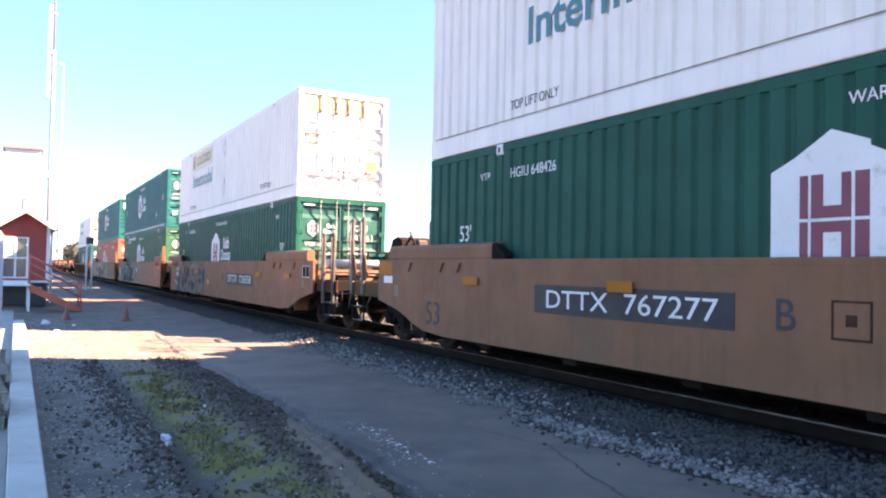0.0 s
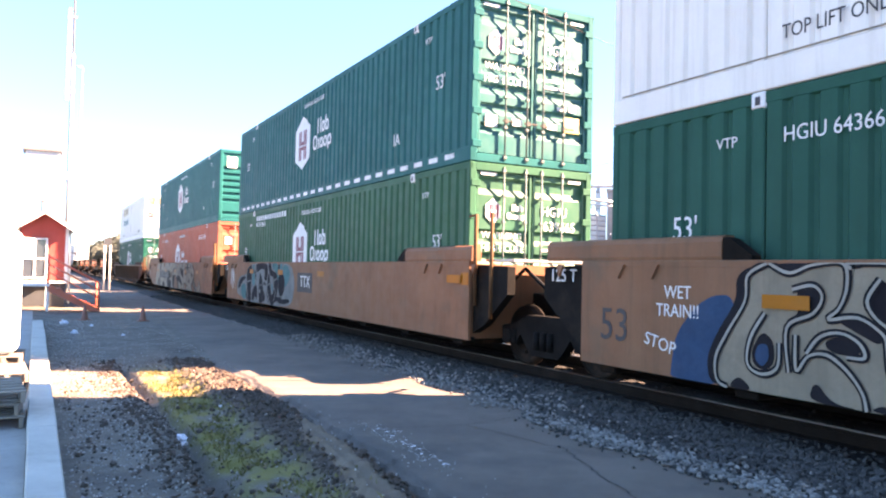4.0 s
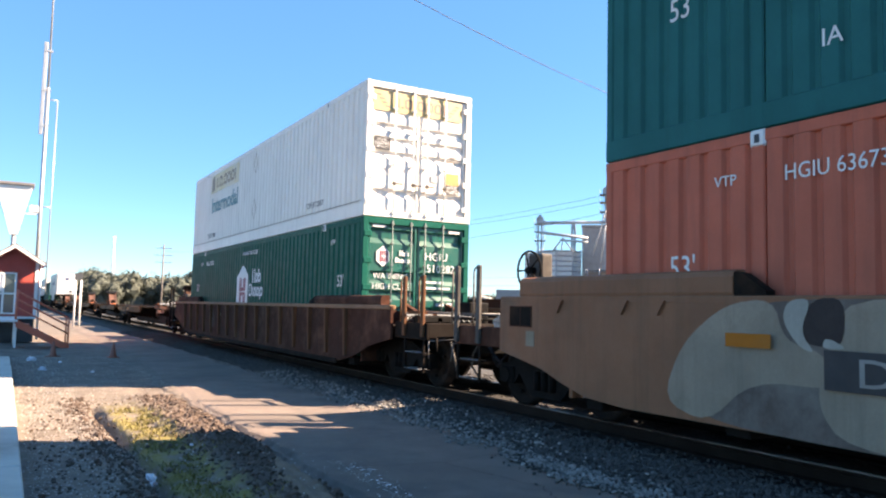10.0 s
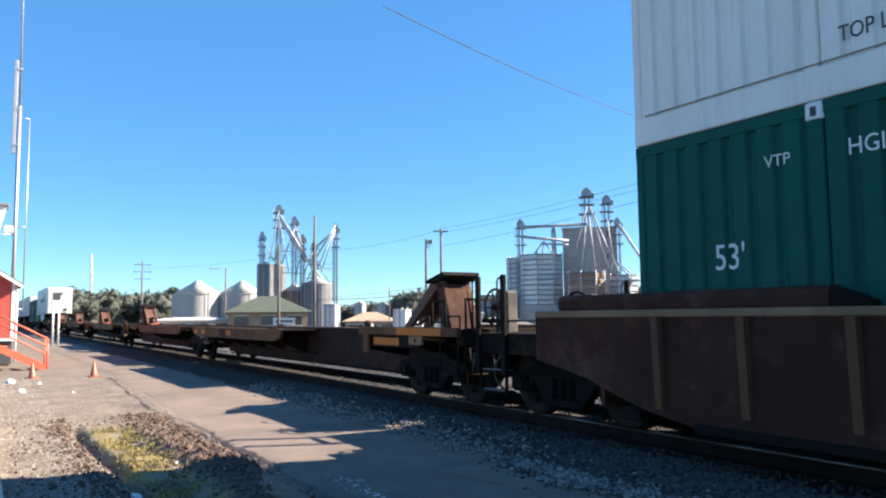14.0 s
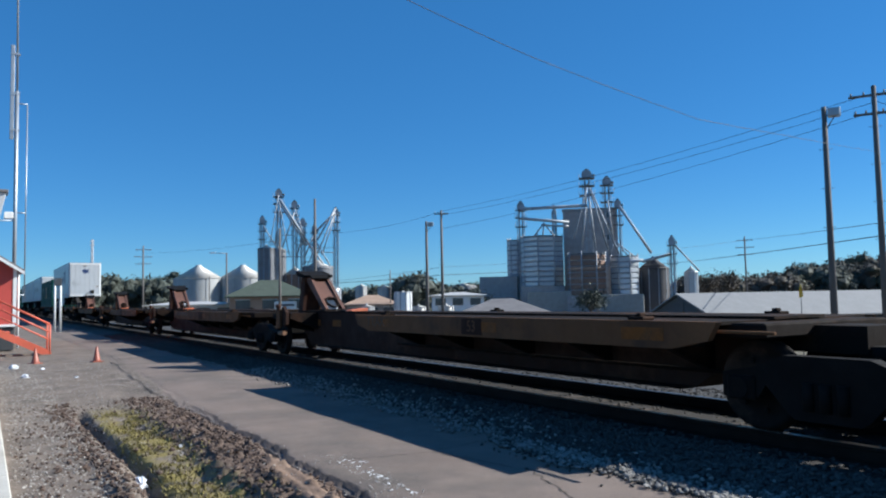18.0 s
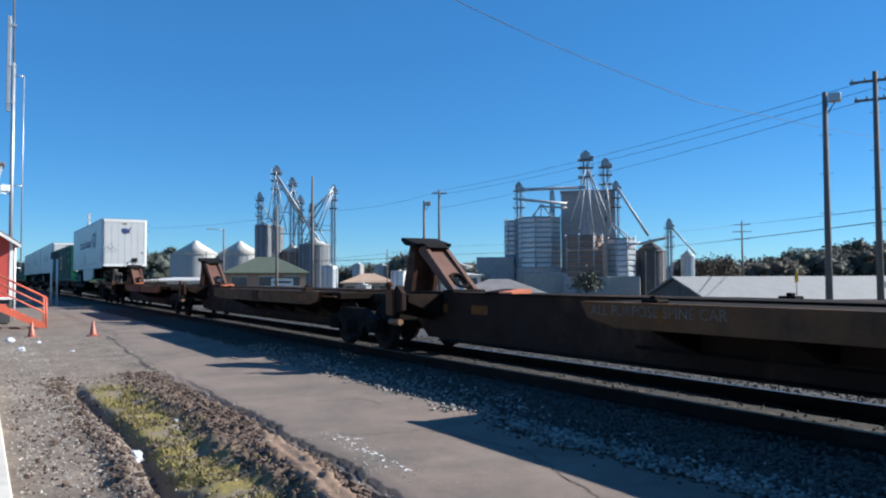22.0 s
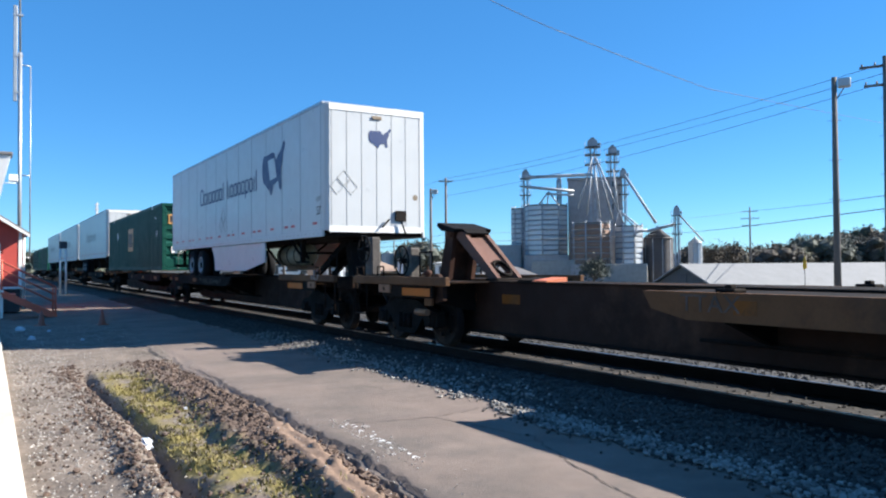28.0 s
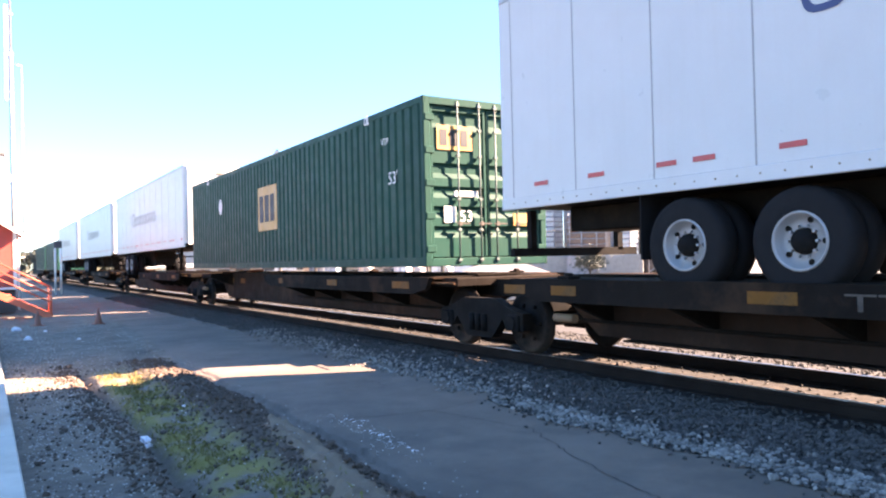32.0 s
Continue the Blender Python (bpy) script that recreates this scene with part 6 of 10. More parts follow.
spray(car_c, "graffiti_shape", 54.6 - mid_c, 0.40, [[(4.08, 0.31), (4.14, 0.31), (4.43, 0.03), (4.37, -0.02)]], M["g_dark"])
spray(car_c, "graffiti_shape", 54.6 - mid_c, 0.40, [[(5.29, 1.1), (5.37, 1.17), (5.45, 1.12), (5.44, 1.01), (5.35, 0.99), (5.29, 1.03)]], M["g_dark"])
spray(car_c, "graffiti_shape", 54.6 - mid_c, 0.40, [[(5.25, 0.6), (5.5, 0.95), (6, 0.75), (5.9, 0.3), (5.5, 0.2)]], M["g_dark"])
spray(car_c, "graffiti_shape", 54.6 - mid_c, 0.40, [[(5, 0.12), (5.7, 0), (6.5, 0.1), (6.4, 0.2), (5.6, 0.14), (5.05, 0.24)]], M["g_dark"])
spray(car_c, "pale_line", 54.6 - mid_c, 0.40, [[(3.28, 0.34), (3.38, 0.38), (3.47, 0.32), (3.42, 0.25), (3.31, 0.27)]], M["g_pale2"])
spray(car_c, "pale_line", 54.6 - mid_c, 0.40, [[(4.91, 0.44), (5.04, 0.47), (5.05, 0.4), (4.92, 0.38)]], M["g_pale2"])
spray(car_c, "pale_line", 54.6 - mid_c, 0.40, [[(1.73, 0.59), (2.28, 0.64), (2.28, 0.6), (1.76, 0.54)]], M["g_pale2"])
spray(car_c, "pale_line", 54.6 - mid_c, 0.40, [[(3.19, 0.45), (3.62, 0.56), (3.63, 0.53), (3.2, 0.41)]], M["g_pale2"])
spray(car_c, "pale_line", 54.6 - mid_c, 0.40, [[(4.2, 0.51), (4.48, 0.59), (4.49, 0.56), (4.22, 0.47)]], M["g_pale2"])
spray(car_c, "pale_line", 54.6 - mid_c, 0.40, [[(4.92, 0.68), (5.25, 0.75), (5.26, 0.72), (4.93, 0.65)]], M["g_pale2"])
spray(car_c, "pale_line", 54.6 - mid_c, 0.40, [[(4.86, 0.04), (5.13, 0.4), (5.16, 0.39), (4.9, 0.03)]], M["g_pale2"])
spray(car_c, "pale_line", 54.6 - mid_c, 0.40, [[(2.52, 0.03), (2.86, 0.12), (3.08, 0.11), (2.86, 0.08)]], M["g_pale2"])

# grey bulging letters on a blue cloud, on the second car: one field, dark gaps, pale lines
def sprayed_lines(car, y, z, lines, wide, material, name):
    """Sprayed lines through points, each a ribbon of even width with a smooth run."""
    for pts in lines:
        n, run = len(pts), []
        for i in range(n - 1):
            p0, p1, p2, p3 = (Vector(pts[max(0, min(n - 1, i + j - 1))]) for j in range(4))
            for k in range(5):
                t = k / 5
                run.append(0.5 * (2 * p1 + (p2 - p0) * t + (2 * p0 - 5 * p1 + 4 * p2 - p3) * t * t + (3 * p1 - p0 - 3 * p2 + p3) * t ** 3))
        run.append(Vector(pts[-1]))
        coats[car.name] = coats.get(car.name, 0) + 1
        x = -1.5530 - 0.0003 * coats[car.name]
        g = G()
        for i, p in enumerate(run):
            d = (run[min(i + 1, len(run) - 1)] - run[max(i - 1, 0)]).normalized()
            w = wide / 2 * (0.9 + 0.1 * math.sin(i * 0.45))
            for sgn in (-1, 1):
                a, b = p.x - sgn * d.y * w, max(-0.07, min(1.175, p.y + sgn * d.x * w))
                g.v += [(x - 0.0002, y - a, z + b), (x, y - a, z + b)]
        for i in range(len(run) - 1):
            k = 4 * i
            g.f += [(k, k + 4, k + 6, k + 2), (k + 1, k + 3, k + 7, k + 5), (k, k + 1, k + 5, k + 4), (k + 2, k + 6, k + 7, k + 3)]
        part(name, g, material, car)


spray(car_b, "graffiti_cloud", 33.1 - mid_b, 0.40, [[(-1.08, 0.03), (-1.03, 0.39), (-0.75, 0.72), (-0.5, 0.85), (-0.26, 0.85), (-0.22, 0.49), (-0.38, 0.22), (-0.41, -0.06), (-0.77, -0.06), (-1.09, -0.06)]], M["g_blue"], label="blue sprayed cloud")
spray(car_b, "graffiti_cloud", 33.1 - mid_b, 0.40, [[(3.9, 0.76), (4.01, 0.9), (4.1, 0.98), (4.24, 0.98), (4.36, 0.84), (4.41, 0.72), (4.38, 0.47), (4.27, 0.31), (4.17, 0.35), (4.05, 0.51)]], M["g_blue"], label="blue sprayed cloud")
spray(car_b, "letter_backing", 33.1 - mid_b, 0.40, [[(0.0, 1.17), (-0.23, 1.05), (-0.22, 0.8), (-0.44, 0.5), (-0.59, 0.21), (-0.55, -0.04), (-0.32, -0.06), (1.32, -0.06), (2.47, -0.06), (3.32, -0.06), (3.85, -0.06), (4.17, -0.06), (4.14, 0.29), (4.08, 0.51), (3.9, 0.72), (3.69, 0.75), (3.57, 0.71), (3.59, 0.96), (3.78, 0.96), (3.78, 1.17)]], M["g_dark"], label="dark ground behind sprayed letters")
spray(car_b, "letter_field", 33.1 - mid_b, 0.40, [[(0.14, 1.17), (-0.08, 1.05), (-0.11, 0.8), (-0.32, 0.48), (-0.46, 0.22), (-0.44, 0.0), (-0.31, -0.06), (1.11, -0.06), (1.98, -0.06), (2.88, -0.06), (3.81, -0.06), (4.07, -0.06), (4.06, 0.47), (3.87, 0.69), (3.68, 0.71), (3.51, 0.68), (3.53, 1.01), (3.73, 0.99), (3.73, 1.17)]], M["g_grey"], label="grey sprayed letter-like shapes run together")
spray(car_b, "letter_gap", 33.1 - mid_b, 0.40, [[(0.16, 1.17), (0.35, 1.09), (0.44, 1.08), (0.6, 1.16), (0.74, 1.17)]], M["g_dark"])
spray(car_b, "letter_gap", 33.1 - mid_b, 0.40, [[(0.93, 1.17), (0.98, 1.11), (1.14, 1.15), (0.97, 1.17)]], M["g_dark"])
spray(car_b, "letter_gap", 33.1 - mid_b, 0.40, [[(1.59, 1.17), (1.68, 1.07), (1.96, 1.17)]], M["g_dark"])
spray(car_b, "letter_gap", 33.1 - mid_b, 0.40, [[(1.92, 1.17), (1.99, 1.09), (2.21, 1.17)]], M["g_dark"])
spray(car_b, "letter_gap", 33.1 - mid_b, 0.40, [[(2.61, 1.17), (2.72, 1.08), (2.75, 1.17)]], M["g_dark"])
spray(car_b, "letter_gap", 33.1 - mid_b, 0.40, [[(2.99, 1.17), (3.26, 1.02), (3.33, 1.07), (3.23, 1.17)]], M["g_dark"])
spray(car_b, "letter_gap", 33.1 - mid_b, 0.40, [[(0.44, 0.92), (0.62, 0.96), (0.7, 0.85), (0.6, 0.71), (0.39, 0.6), (0.49, 0.78)]], M["g_dark"])
spray(car_b, "letter_gap", 33.1 - mid_b, 0.40, [[(0.08, 0.53), (-0.04, 0.33), (-0.01, 0.19), (0.12, 0.15), (0.23, 0.24), (0.21, 0.45)]], M["g_dark"])
spray(car_b, "letter_gap", 33.1 - mid_b, 0.40, [[(0.73, 0.49), (0.88, 0.55), (1.03, 0.48), (1.06, 0.39), (0.86, 0.38), (0.75, 0.42)]], M["g_dark"])
spray(car_b, "letter_gap", 33.1 - mid_b, 0.40, [[(1.23, 1.04), (1.12, 0.86), (1.19, 0.72), (1.34, 0.62), (1.43, 0.73), (1.4, 0.87), (1.32, 0.97)]], M["g_dark"])
spray(car_b, "letter_gap", 33.1 - mid_b, 0.40, [[(1.45, 0.39), (1.64, 0.42), (1.7, 0.29), (1.65, 0.15), (1.54, 0.17), (1.46, 0.27)]], M["g_dark"])
spray(car_b, "letter_gap", 33.1 - mid_b, 0.40, [[(2.13, 0.83), (2.28, 0.88), (2.31, 0.77), (2.22, 0.68), (2.14, 0.67)]], M["g_dark"])
spray(car_b, "letter_gap", 33.1 - mid_b, 0.40, [[(2.03, 0.4), (2.18, 0.37), (2.39, 0.31), (2.51, 0.26), (2.41, 0.12), (2.25, 0.04), (2.1, 0.1), (2.04, 0.26)]], M["g_dark"])
spray(car_b, "letter_gap", 33.1 - mid_b, 0.40, [[(3.16, 0.84), (3.2, 0.95), (3.26, 0.97), (3.32, 0.87), (3.31, 0.75), (3.26, 0.68), (3.18, 0.67), (3.15, 0.75)]], M["g_dark"])
spray(car_b, "letter_gap", 33.1 - mid_b, 0.40, [[(3.41, 0.44), (3.53, 0.53), (3.68, 0.53), (3.81, 0.46), (3.83, 0.4), (3.65, 0.41), (3.5, 0.42)]], M["g_dark"])
spray(car_b, "letter_gap", 33.1 - mid_b, 0.40, [[(0.82, 0.68), (1.07, 0.71), (1.26, 0.59), (1.23, 0.49), (1.07, 0.56)]], M["g_dark"])
spray(car_b, "letter_gap", 33.1 - mid_b, 0.40, [[(1.79, 0.56), (1.9, 0.41), (1.97, 0.22), (1.87, 0.31)]], M["g_dark"])
spray(car_b, "letter_gap", 33.1 - mid_b, 0.40, [[(2.73, 0.48), (2.88, 0.49), (2.92, 0.44), (2.85, 0.31), (2.8, 0.39)]], M["g_dark"])
spray(car_b, "letter_gap", 33.1 - mid_b, 0.40, [[(-0.32, -0.06), (-0.18, 0.08), (0.0, -0.06)]], M["g_dark"])
spray(car_b, "letter_gap", 33.1 - mid_b, 0.40, [[(0.57, -0.06), (0.64, 0.14), (0.8, -0.04), (1.09, -0.06)]], M["g_dark"])
spray(car_b, "letter_gap", 33.1 - mid_b, 0.40, [[(1.12, -0.06), (1.26, 0.02), (1.43, -0.06), (1.57, 0.03), (1.75, -0.06)]], M["g_dark"])
spray(car_b, "letter_gap", 33.1 - mid_b, 0.40, [[(2.15, -0.06), (2.25, 0.01), (2.36, -0.06)]], M["g_dark"])
spray(car_b, "letter_gap", 33.1 - mid_b, 0.40, [[(2.88, -0.06), (2.99, 0.12), (3.15, -0.06)]], M["g_dark"])
spray(car_b, "letter_gap", 33.1 - mid_b, 0.40, [[(3.24, -0.06), (3.32, 0.05), (3.41, -0.06), (3.49, 0.1), (3.7, -0.06)]], M["g_dark"])
spray(car_b, "letter_gap", 33.1 - mid_b, 0.40, [[(3.8, -0.06), (3.8, -0.02), (3.92, -0.06)]], M["g_dark"])
spray(car_b, "letter_eye", 33.1 - mid_b, 0.40, [[(2.13, 0.3), (2.25, 0.29), (2.34, 0.26), (2.32, 0.17), (2.19, 0.14), (2.11, 0.2)]], M["g_blue"])
spray(car_b, "letter_eye", 33.1 - mid_b, 0.40, [[(0.04, 0.4), (0.0, 0.26), (0.09, 0.18), (0.17, 0.27), (0.15, 0.41)]], M["g_blue"])
spray(car_b, "letter_eye", 33.1 - mid_b, 0.40, [[(3.5, 0.47), (3.61, 0.5), (3.66, 0.46), (3.58, 0.42)]], M["g_smoke"])
spray(car_b, "letter_eye", 33.1 - mid_b, 0.40, [[(1.53, 0.33), (1.61, 0.33), (1.61, 0.23), (1.55, 0.24)]], M["g_smoke"])
for _l in (
        [(0.14, 1.17), (-0.08, 1.05), (-0.11, 0.8), (-0.32, 0.48), (-0.46, 0.22), (-0.44, 0.0), (-0.31, -0.06)],
        [(0.16, 1.17), (0.38, 1.08), (0.6, 1.15), (0.9, 1.17), (0.94, 0.97), (0.87, 0.78), (0.77, 0.68), (1.04, 0.71), (1.25, 0.59), (1.29, 0.48)],
        [(0.41, 0.93), (0.62, 0.97), (0.71, 0.87), (0.62, 0.72), (0.36, 0.58), (0.38, 0.17)],
        [(0.12, 0.7), (-0.04, 0.45), (-0.07, 0.2), (0.09, 0.12), (0.26, 0.2), (0.28, 0.43)],
        [(0.56, 0.36), (0.69, 0.52), (0.88, 0.57), (1.05, 0.5), (1.1, 0.38), (0.94, 0.37)],
        [(0.45, 0.52), (0.46, 0.2), (0.58, 0.34), (0.76, 0.37), (0.94, 0.26), (1.08, 0.09), (1.12, -0.06)],
        [(0.98, 1.12), (0.95, 1.17), (1.29, 1.17), (1.6, 1.16), (1.58, 1.05), (1.73, 0.91), (1.82, 0.73), (1.77, 0.57)],
        [(1.23, 1.04), (1.12, 0.86), (1.19, 0.72), (1.35, 0.61)],
        [(1.31, 0.5), (1.45, 0.61), (1.67, 0.58), (1.8, 0.46), (1.88, 0.24), (1.97, 0.02), (1.95, -0.06)],
        [(1.29, 0.48), (1.32, 0.26), (1.42, 0.14), (1.59, 0.14), (1.8, 0.06)],
        [(1.66, 1.05), (1.92, 1.17), (1.99, 1.08), (2.24, 1.17), (2.57, 1.17), (2.71, 1.06), (2.75, 0.79), (2.7, 0.62), (2.34, 0.67), (2.39, 0.8), (2.36, 0.91), (2.22, 0.91), (2.08, 0.82), (2.09, 0.64), (2.31, 0.68)],
        [(1.66, 1.04), (1.79, 0.81), (1.84, 0.61), (1.82, 0.44), (1.89, 0.28), (1.98, 0.14)],
        [(2.02, 0.4), (2.23, 0.38), (2.51, 0.32), (2.63, 0.27), (2.87, 0.72), (2.76, 0.71)],
        [(2.03, 0.4), (2.04, 0.25), (2.11, 0.09), (2.26, 0.03), (2.42, 0.12), (2.52, 0.26)],
        [(2.76, 1.17), (2.71, 1.11), (2.74, 0.94), (2.74, 0.74)],
        [(2.99, 1.17), (3.26, 1.01), (3.13, 0.83), (3.15, 0.69), (3.24, 0.64), (3.32, 0.7), (3.35, 0.81), (3.34, 1.04)],
        [(2.79, 0.49), (2.92, 0.44), (2.86, 0.31), (2.87, 0.13)],
        [(2.74, 0.16), (2.63, 0.13), (2.62, 0.03), (2.7, -0.06), (2.88, -0.06)],
        [(3.1, 0.54), (3.11, 0.28), (3.18, 0.15), (3.29, 0.18), (3.35, 0.33), (3.38, 0.48), (3.5, 0.57), (3.71, 0.57), (3.86, 0.48), (3.88, 0.35), (3.77, 0.39), (3.67, 0.38)],
        [(3.38, 0.38), (3.56, 0.41), (3.68, 0.33), (3.77, 0.16), (3.81, -0.02), (3.82, -0.06)],
        [(3.73, 1.17), (3.73, 0.99), (3.55, 1.01), (3.53, 0.88), (3.52, 0.68), (3.68, 0.72), (3.87, 0.69), (4.0, 0.58), (4.06, 0.49)],):
    sprayed_lines(car_b, 33.1 - mid_b, 0.40, [_l], 0.085, M["g_dark"], "letter_shadow")
for _l in (
        [(0.14, 1.17), (-0.08, 1.05), (-0.11, 0.8), (-0.32, 0.48), (-0.46, 0.22), (-0.44, 0.0), (-0.31, -0.06)],
        [(0.16, 1.17), (0.38, 1.08), (0.6, 1.15), (0.9, 1.17), (0.94, 0.97), (0.87, 0.78), (0.77, 0.68), (1.04, 0.71), (1.25, 0.59), (1.29, 0.48)],
        [(0.41, 0.93), (0.62, 0.97), (0.71, 0.87), (0.62, 0.72), (0.36, 0.58), (0.38, 0.17)],
        [(0.12, 0.7), (-0.04, 0.45), (-0.07, 0.2), (0.09, 0.12), (0.26, 0.2), (0.28, 0.43)],
        [(0.56, 0.36), (0.69, 0.52), (0.88, 0.57), (1.05, 0.5), (1.1, 0.38), (0.94, 0.37)],
        [(0.45, 0.52), (0.46, 0.2), (0.58, 0.34), (0.76, 0.37), (0.94, 0.26), (1.08, 0.09), (1.12, -0.06)],
        [(0.98, 1.12), (0.95, 1.17), (1.29, 1.17), (1.6, 1.16), (1.58, 1.05), (1.73, 0.91), (1.82, 0.73), (1.77, 0.57)],
        [(1.23, 1.04), (1.12, 0.86), (1.19, 0.72), (1.35, 0.61)],
        [(1.31, 0.5), (1.45, 0.61), (1.67, 0.58), (1.8, 0.46), (1.88, 0.24), (1.97, 0.02), (1.95, -0.06)],
        [(1.29, 0.48), (1.32, 0.26), (1.42, 0.14), (1.59, 0.14), (1.8, 0.06)],
        [(1.66, 1.05), (1.92, 1.17), (1.99, 1.08), (2.24, 1.17), (2.57, 1.17), (2.71, 1.06), (2.75, 0.79), (2.7, 0.62), (2.34, 0.67), (2.39, 0.8), (2.36, 0.91), (2.22, 0.91), (2.08, 0.82), (2.09, 0.64), (2.31, 0.68)],
        [(1.66, 1.04), (1.79, 0.81), (1.84, 0.61), (1.82, 0.44), (1.89, 0.28), (1.98, 0.14)],
        [(2.02, 0.4), (2.23, 0.38), (2.51, 0.32), (2.63, 0.27), (2.87, 0.72), (2.76, 0.71)],
        [(2.03, 0.4), (2.04, 0.25), (2.11, 0.09), (2.26, 0.03), (2.42, 0.12), (2.52, 0.26)],
        [(2.76, 1.17), (2.71, 1.11), (2.74, 0.94), (2.74, 0.74)],
        [(2.99, 1.17), (3.26, 1.01), (3.13, 0.83), (3.15, 0.69), (3.24, 0.64), (3.32, 0.7), (3.35, 0.81), (3.34, 1.04)],
        [(2.79, 0.49), (2.92, 0.44), (2.86, 0.31), (2.87, 0.13)],
        [(2.74, 0.16), (2.63, 0.13), (2.62, 0.03), (2.7, -0.06), (2.88, -0.06)],
        [(3.1, 0.54), (3.11, 0.28), (3.18, 0.15), (3.29, 0.18), (3.35, 0.33), (3.38, 0.48), (3.5, 0.57), (3.71, 0.57), (3.86, 0.48), (3.88, 0.35), (3.77, 0.39), (3.67, 0.38)],
        [(3.38, 0.38), (3.56, 0.41), (3.68, 0.33), (3.77, 0.16), (3.81, -0.02), (3.82, -0.06)],
        [(3.73, 1.17), (3.73, 0.99), (3.55, 1.01), (3.53, 0.88), (3.52, 0.68), (3.68, 0.72), (3.87, 0.69), (4.0, 0.58), (4.06, 0.49)],):
    sprayed_lines(car_b, 33.1 - mid_b, 0.40, [_l], 0.03, M["g_pale"], "pale_line")

# broad silver letters with brown gaps and a trailing flourish, on the fourth car
spray(car_d, "letter_backing", 73.6 - mid_d, 0.40, [[(-0.2, 0.2), (0.1, 0.62), (0.5, 1.17), (3.0, 1.17), (7.8, 1.17), (7.8, -0.07), (4.0, -0.07), (0.8, -0.07), (0.1, 0.0)]], M["g_smoke"], label="smoky sprayed ground behind the letters")
spray(car_d, "letter_shadow", 73.6 - mid_d, 0.40, [[(8.39, 1.17), (9.61, 1.17), (10.76, 1.17), (11.4, 0.86), (11.36, 0.45), (11.6, 0.25), (12.02, 0.08), (12.43, 0.24), (12.61, 0.46), (12.82, 0.2), (13.04, -0.07), (11.75, -0.07), (10.59, -0.07), (9.15, -0.07), (8.45, -0.06)]], M["g_dark2"], label="dark edge of a sprayed flourish")
spray(car_d, "flourish", 73.6 - mid_d, 0.40, [[(8.0, 1.17), (9.68, 1.17), (10.74, 1.17), (11.3, 0.83), (11.24, 0.47), (11.54, 0.21), (11.97, 0.07), (12.36, 0.21), (12.54, 0.42), (12.72, 0.19), (12.93, -0.06), (11.72, -0.06), (10.61, -0.06), (9.24, -0.05), (8.0, -0.04)]], M["g_silver"], label="silver sprayed flourish")
spray(car_d, "graffiti_letter", 73.6 - mid_d, 0.40, [[(-0.45, 0.11), (-0.18, 0.72), (0.36, 1.12), (0.9, 1.18), (1.01, 0.79), (1.37, 0.72), (1.58, 0.4), (0.66, 0.41), (0.14, -0.07)]], M["g_silver"], label="silver sprayed letter-like shape")
spray(car_d, "graffiti_letter", 73.6 - mid_d, 0.40, [[(1.55, 1.18), (3.12, 1.18), (4.25, 1.18), (4.37, 1.05), (4.32, 0.75), (3.76, 0.68), (3.79, 0.38), (3.89, 0.1), (4.03, -0.07), (2.97, -0.07), (1.57, -0.07), (1.31, 0.25), (1.41, 0.75), (1.58, 0.8)]], M["g_silver"], label="silver sprayed letter-like shape")
spray(car_d, "graffiti_letter", 73.6 - mid_d, 0.40, [[(4.3, 0.73), (4.41, 1.02), (4.61, 1.16), (5.24, 1.18), (5.88, 1.18), (6.19, 1.17), (6.23, 0.83), (6.11, 0.77), (5.85, 0.78), (5.8, 0.93), (5.72, 0.91), (5.57, 0.73), (5.48, 0.47), (5.51, 0.16), (5.7, -0.01), (5.22, -0.06), (5.12, 0.26), (5.12, 0.34), (4.7, 0.27), (4.35, 0.37)]], M["g_silver"], label="silver sprayed letter-like shape")
spray(car_d, "graffiti_letter", 73.6 - mid_d, 0.40, [[(5.67, 0.73), (6.07, 0.77), (6.24, 0.8), (6.29, 0.58), (6.03, 0.58), (5.71, 0.53)]], M["g_silver"], label="silver sprayed letter-like shape")
spray(car_d, "graffiti_letter", 73.6 - mid_d, 0.40, [[(6.26, 0.86), (6.28, 0.99), (6.38, 1.1), (6.52, 1.12), (6.62, 1.15), (6.7, 1.12), (6.78, 0.99), (6.94, 0.87), (7.07, 0.79), (7.08, 0.68), (7.0, 0.59), (6.84, 0.5), (6.71, 0.47), (6.53, 0.47), (6.51, 0.6), (6.37, 0.62), (6.27, 0.65)]], M["g_silver"], label="silver sprayed letter-like shape")
spray(car_d, "graffiti_letter", 73.6 - mid_d, 0.40, [[(7.01, 0.91), (7.04, 1.03), (7.13, 1.12), (7.25, 1.14), (7.34, 1.09), (7.39, 0.99), (7.41, 0.88), (7.39, 0.56), (7.21, 0.52), (7.17, 0.61), (7.2, 0.81), (7.09, 0.79), (7.04, 0.86)]], M["g_silver"], label="silver sprayed letter-like shape")
spray(car_d, "graffiti_letter", 73.6 - mid_d, 0.40, [[(7.38, 1.14), (7.51, 1.16), (7.53, 1.08), (7.45, 0.97), (7.4, 0.87), (7.35, 0.95), (7.39, 1.05)]], M["g_silver"], label="silver sprayed letter-like shape")
spray(car_d, "graffiti_letter", 73.6 - mid_d, 0.40, [[(7.42, 0.36), (7.59, 0.37), (7.89, 0.27), (8.08, 0.22), (8.07, -0.07), (7.45, -0.07), (7.44, 0.13)]], M["g_silver"], label="silver sprayed letter-like shape")
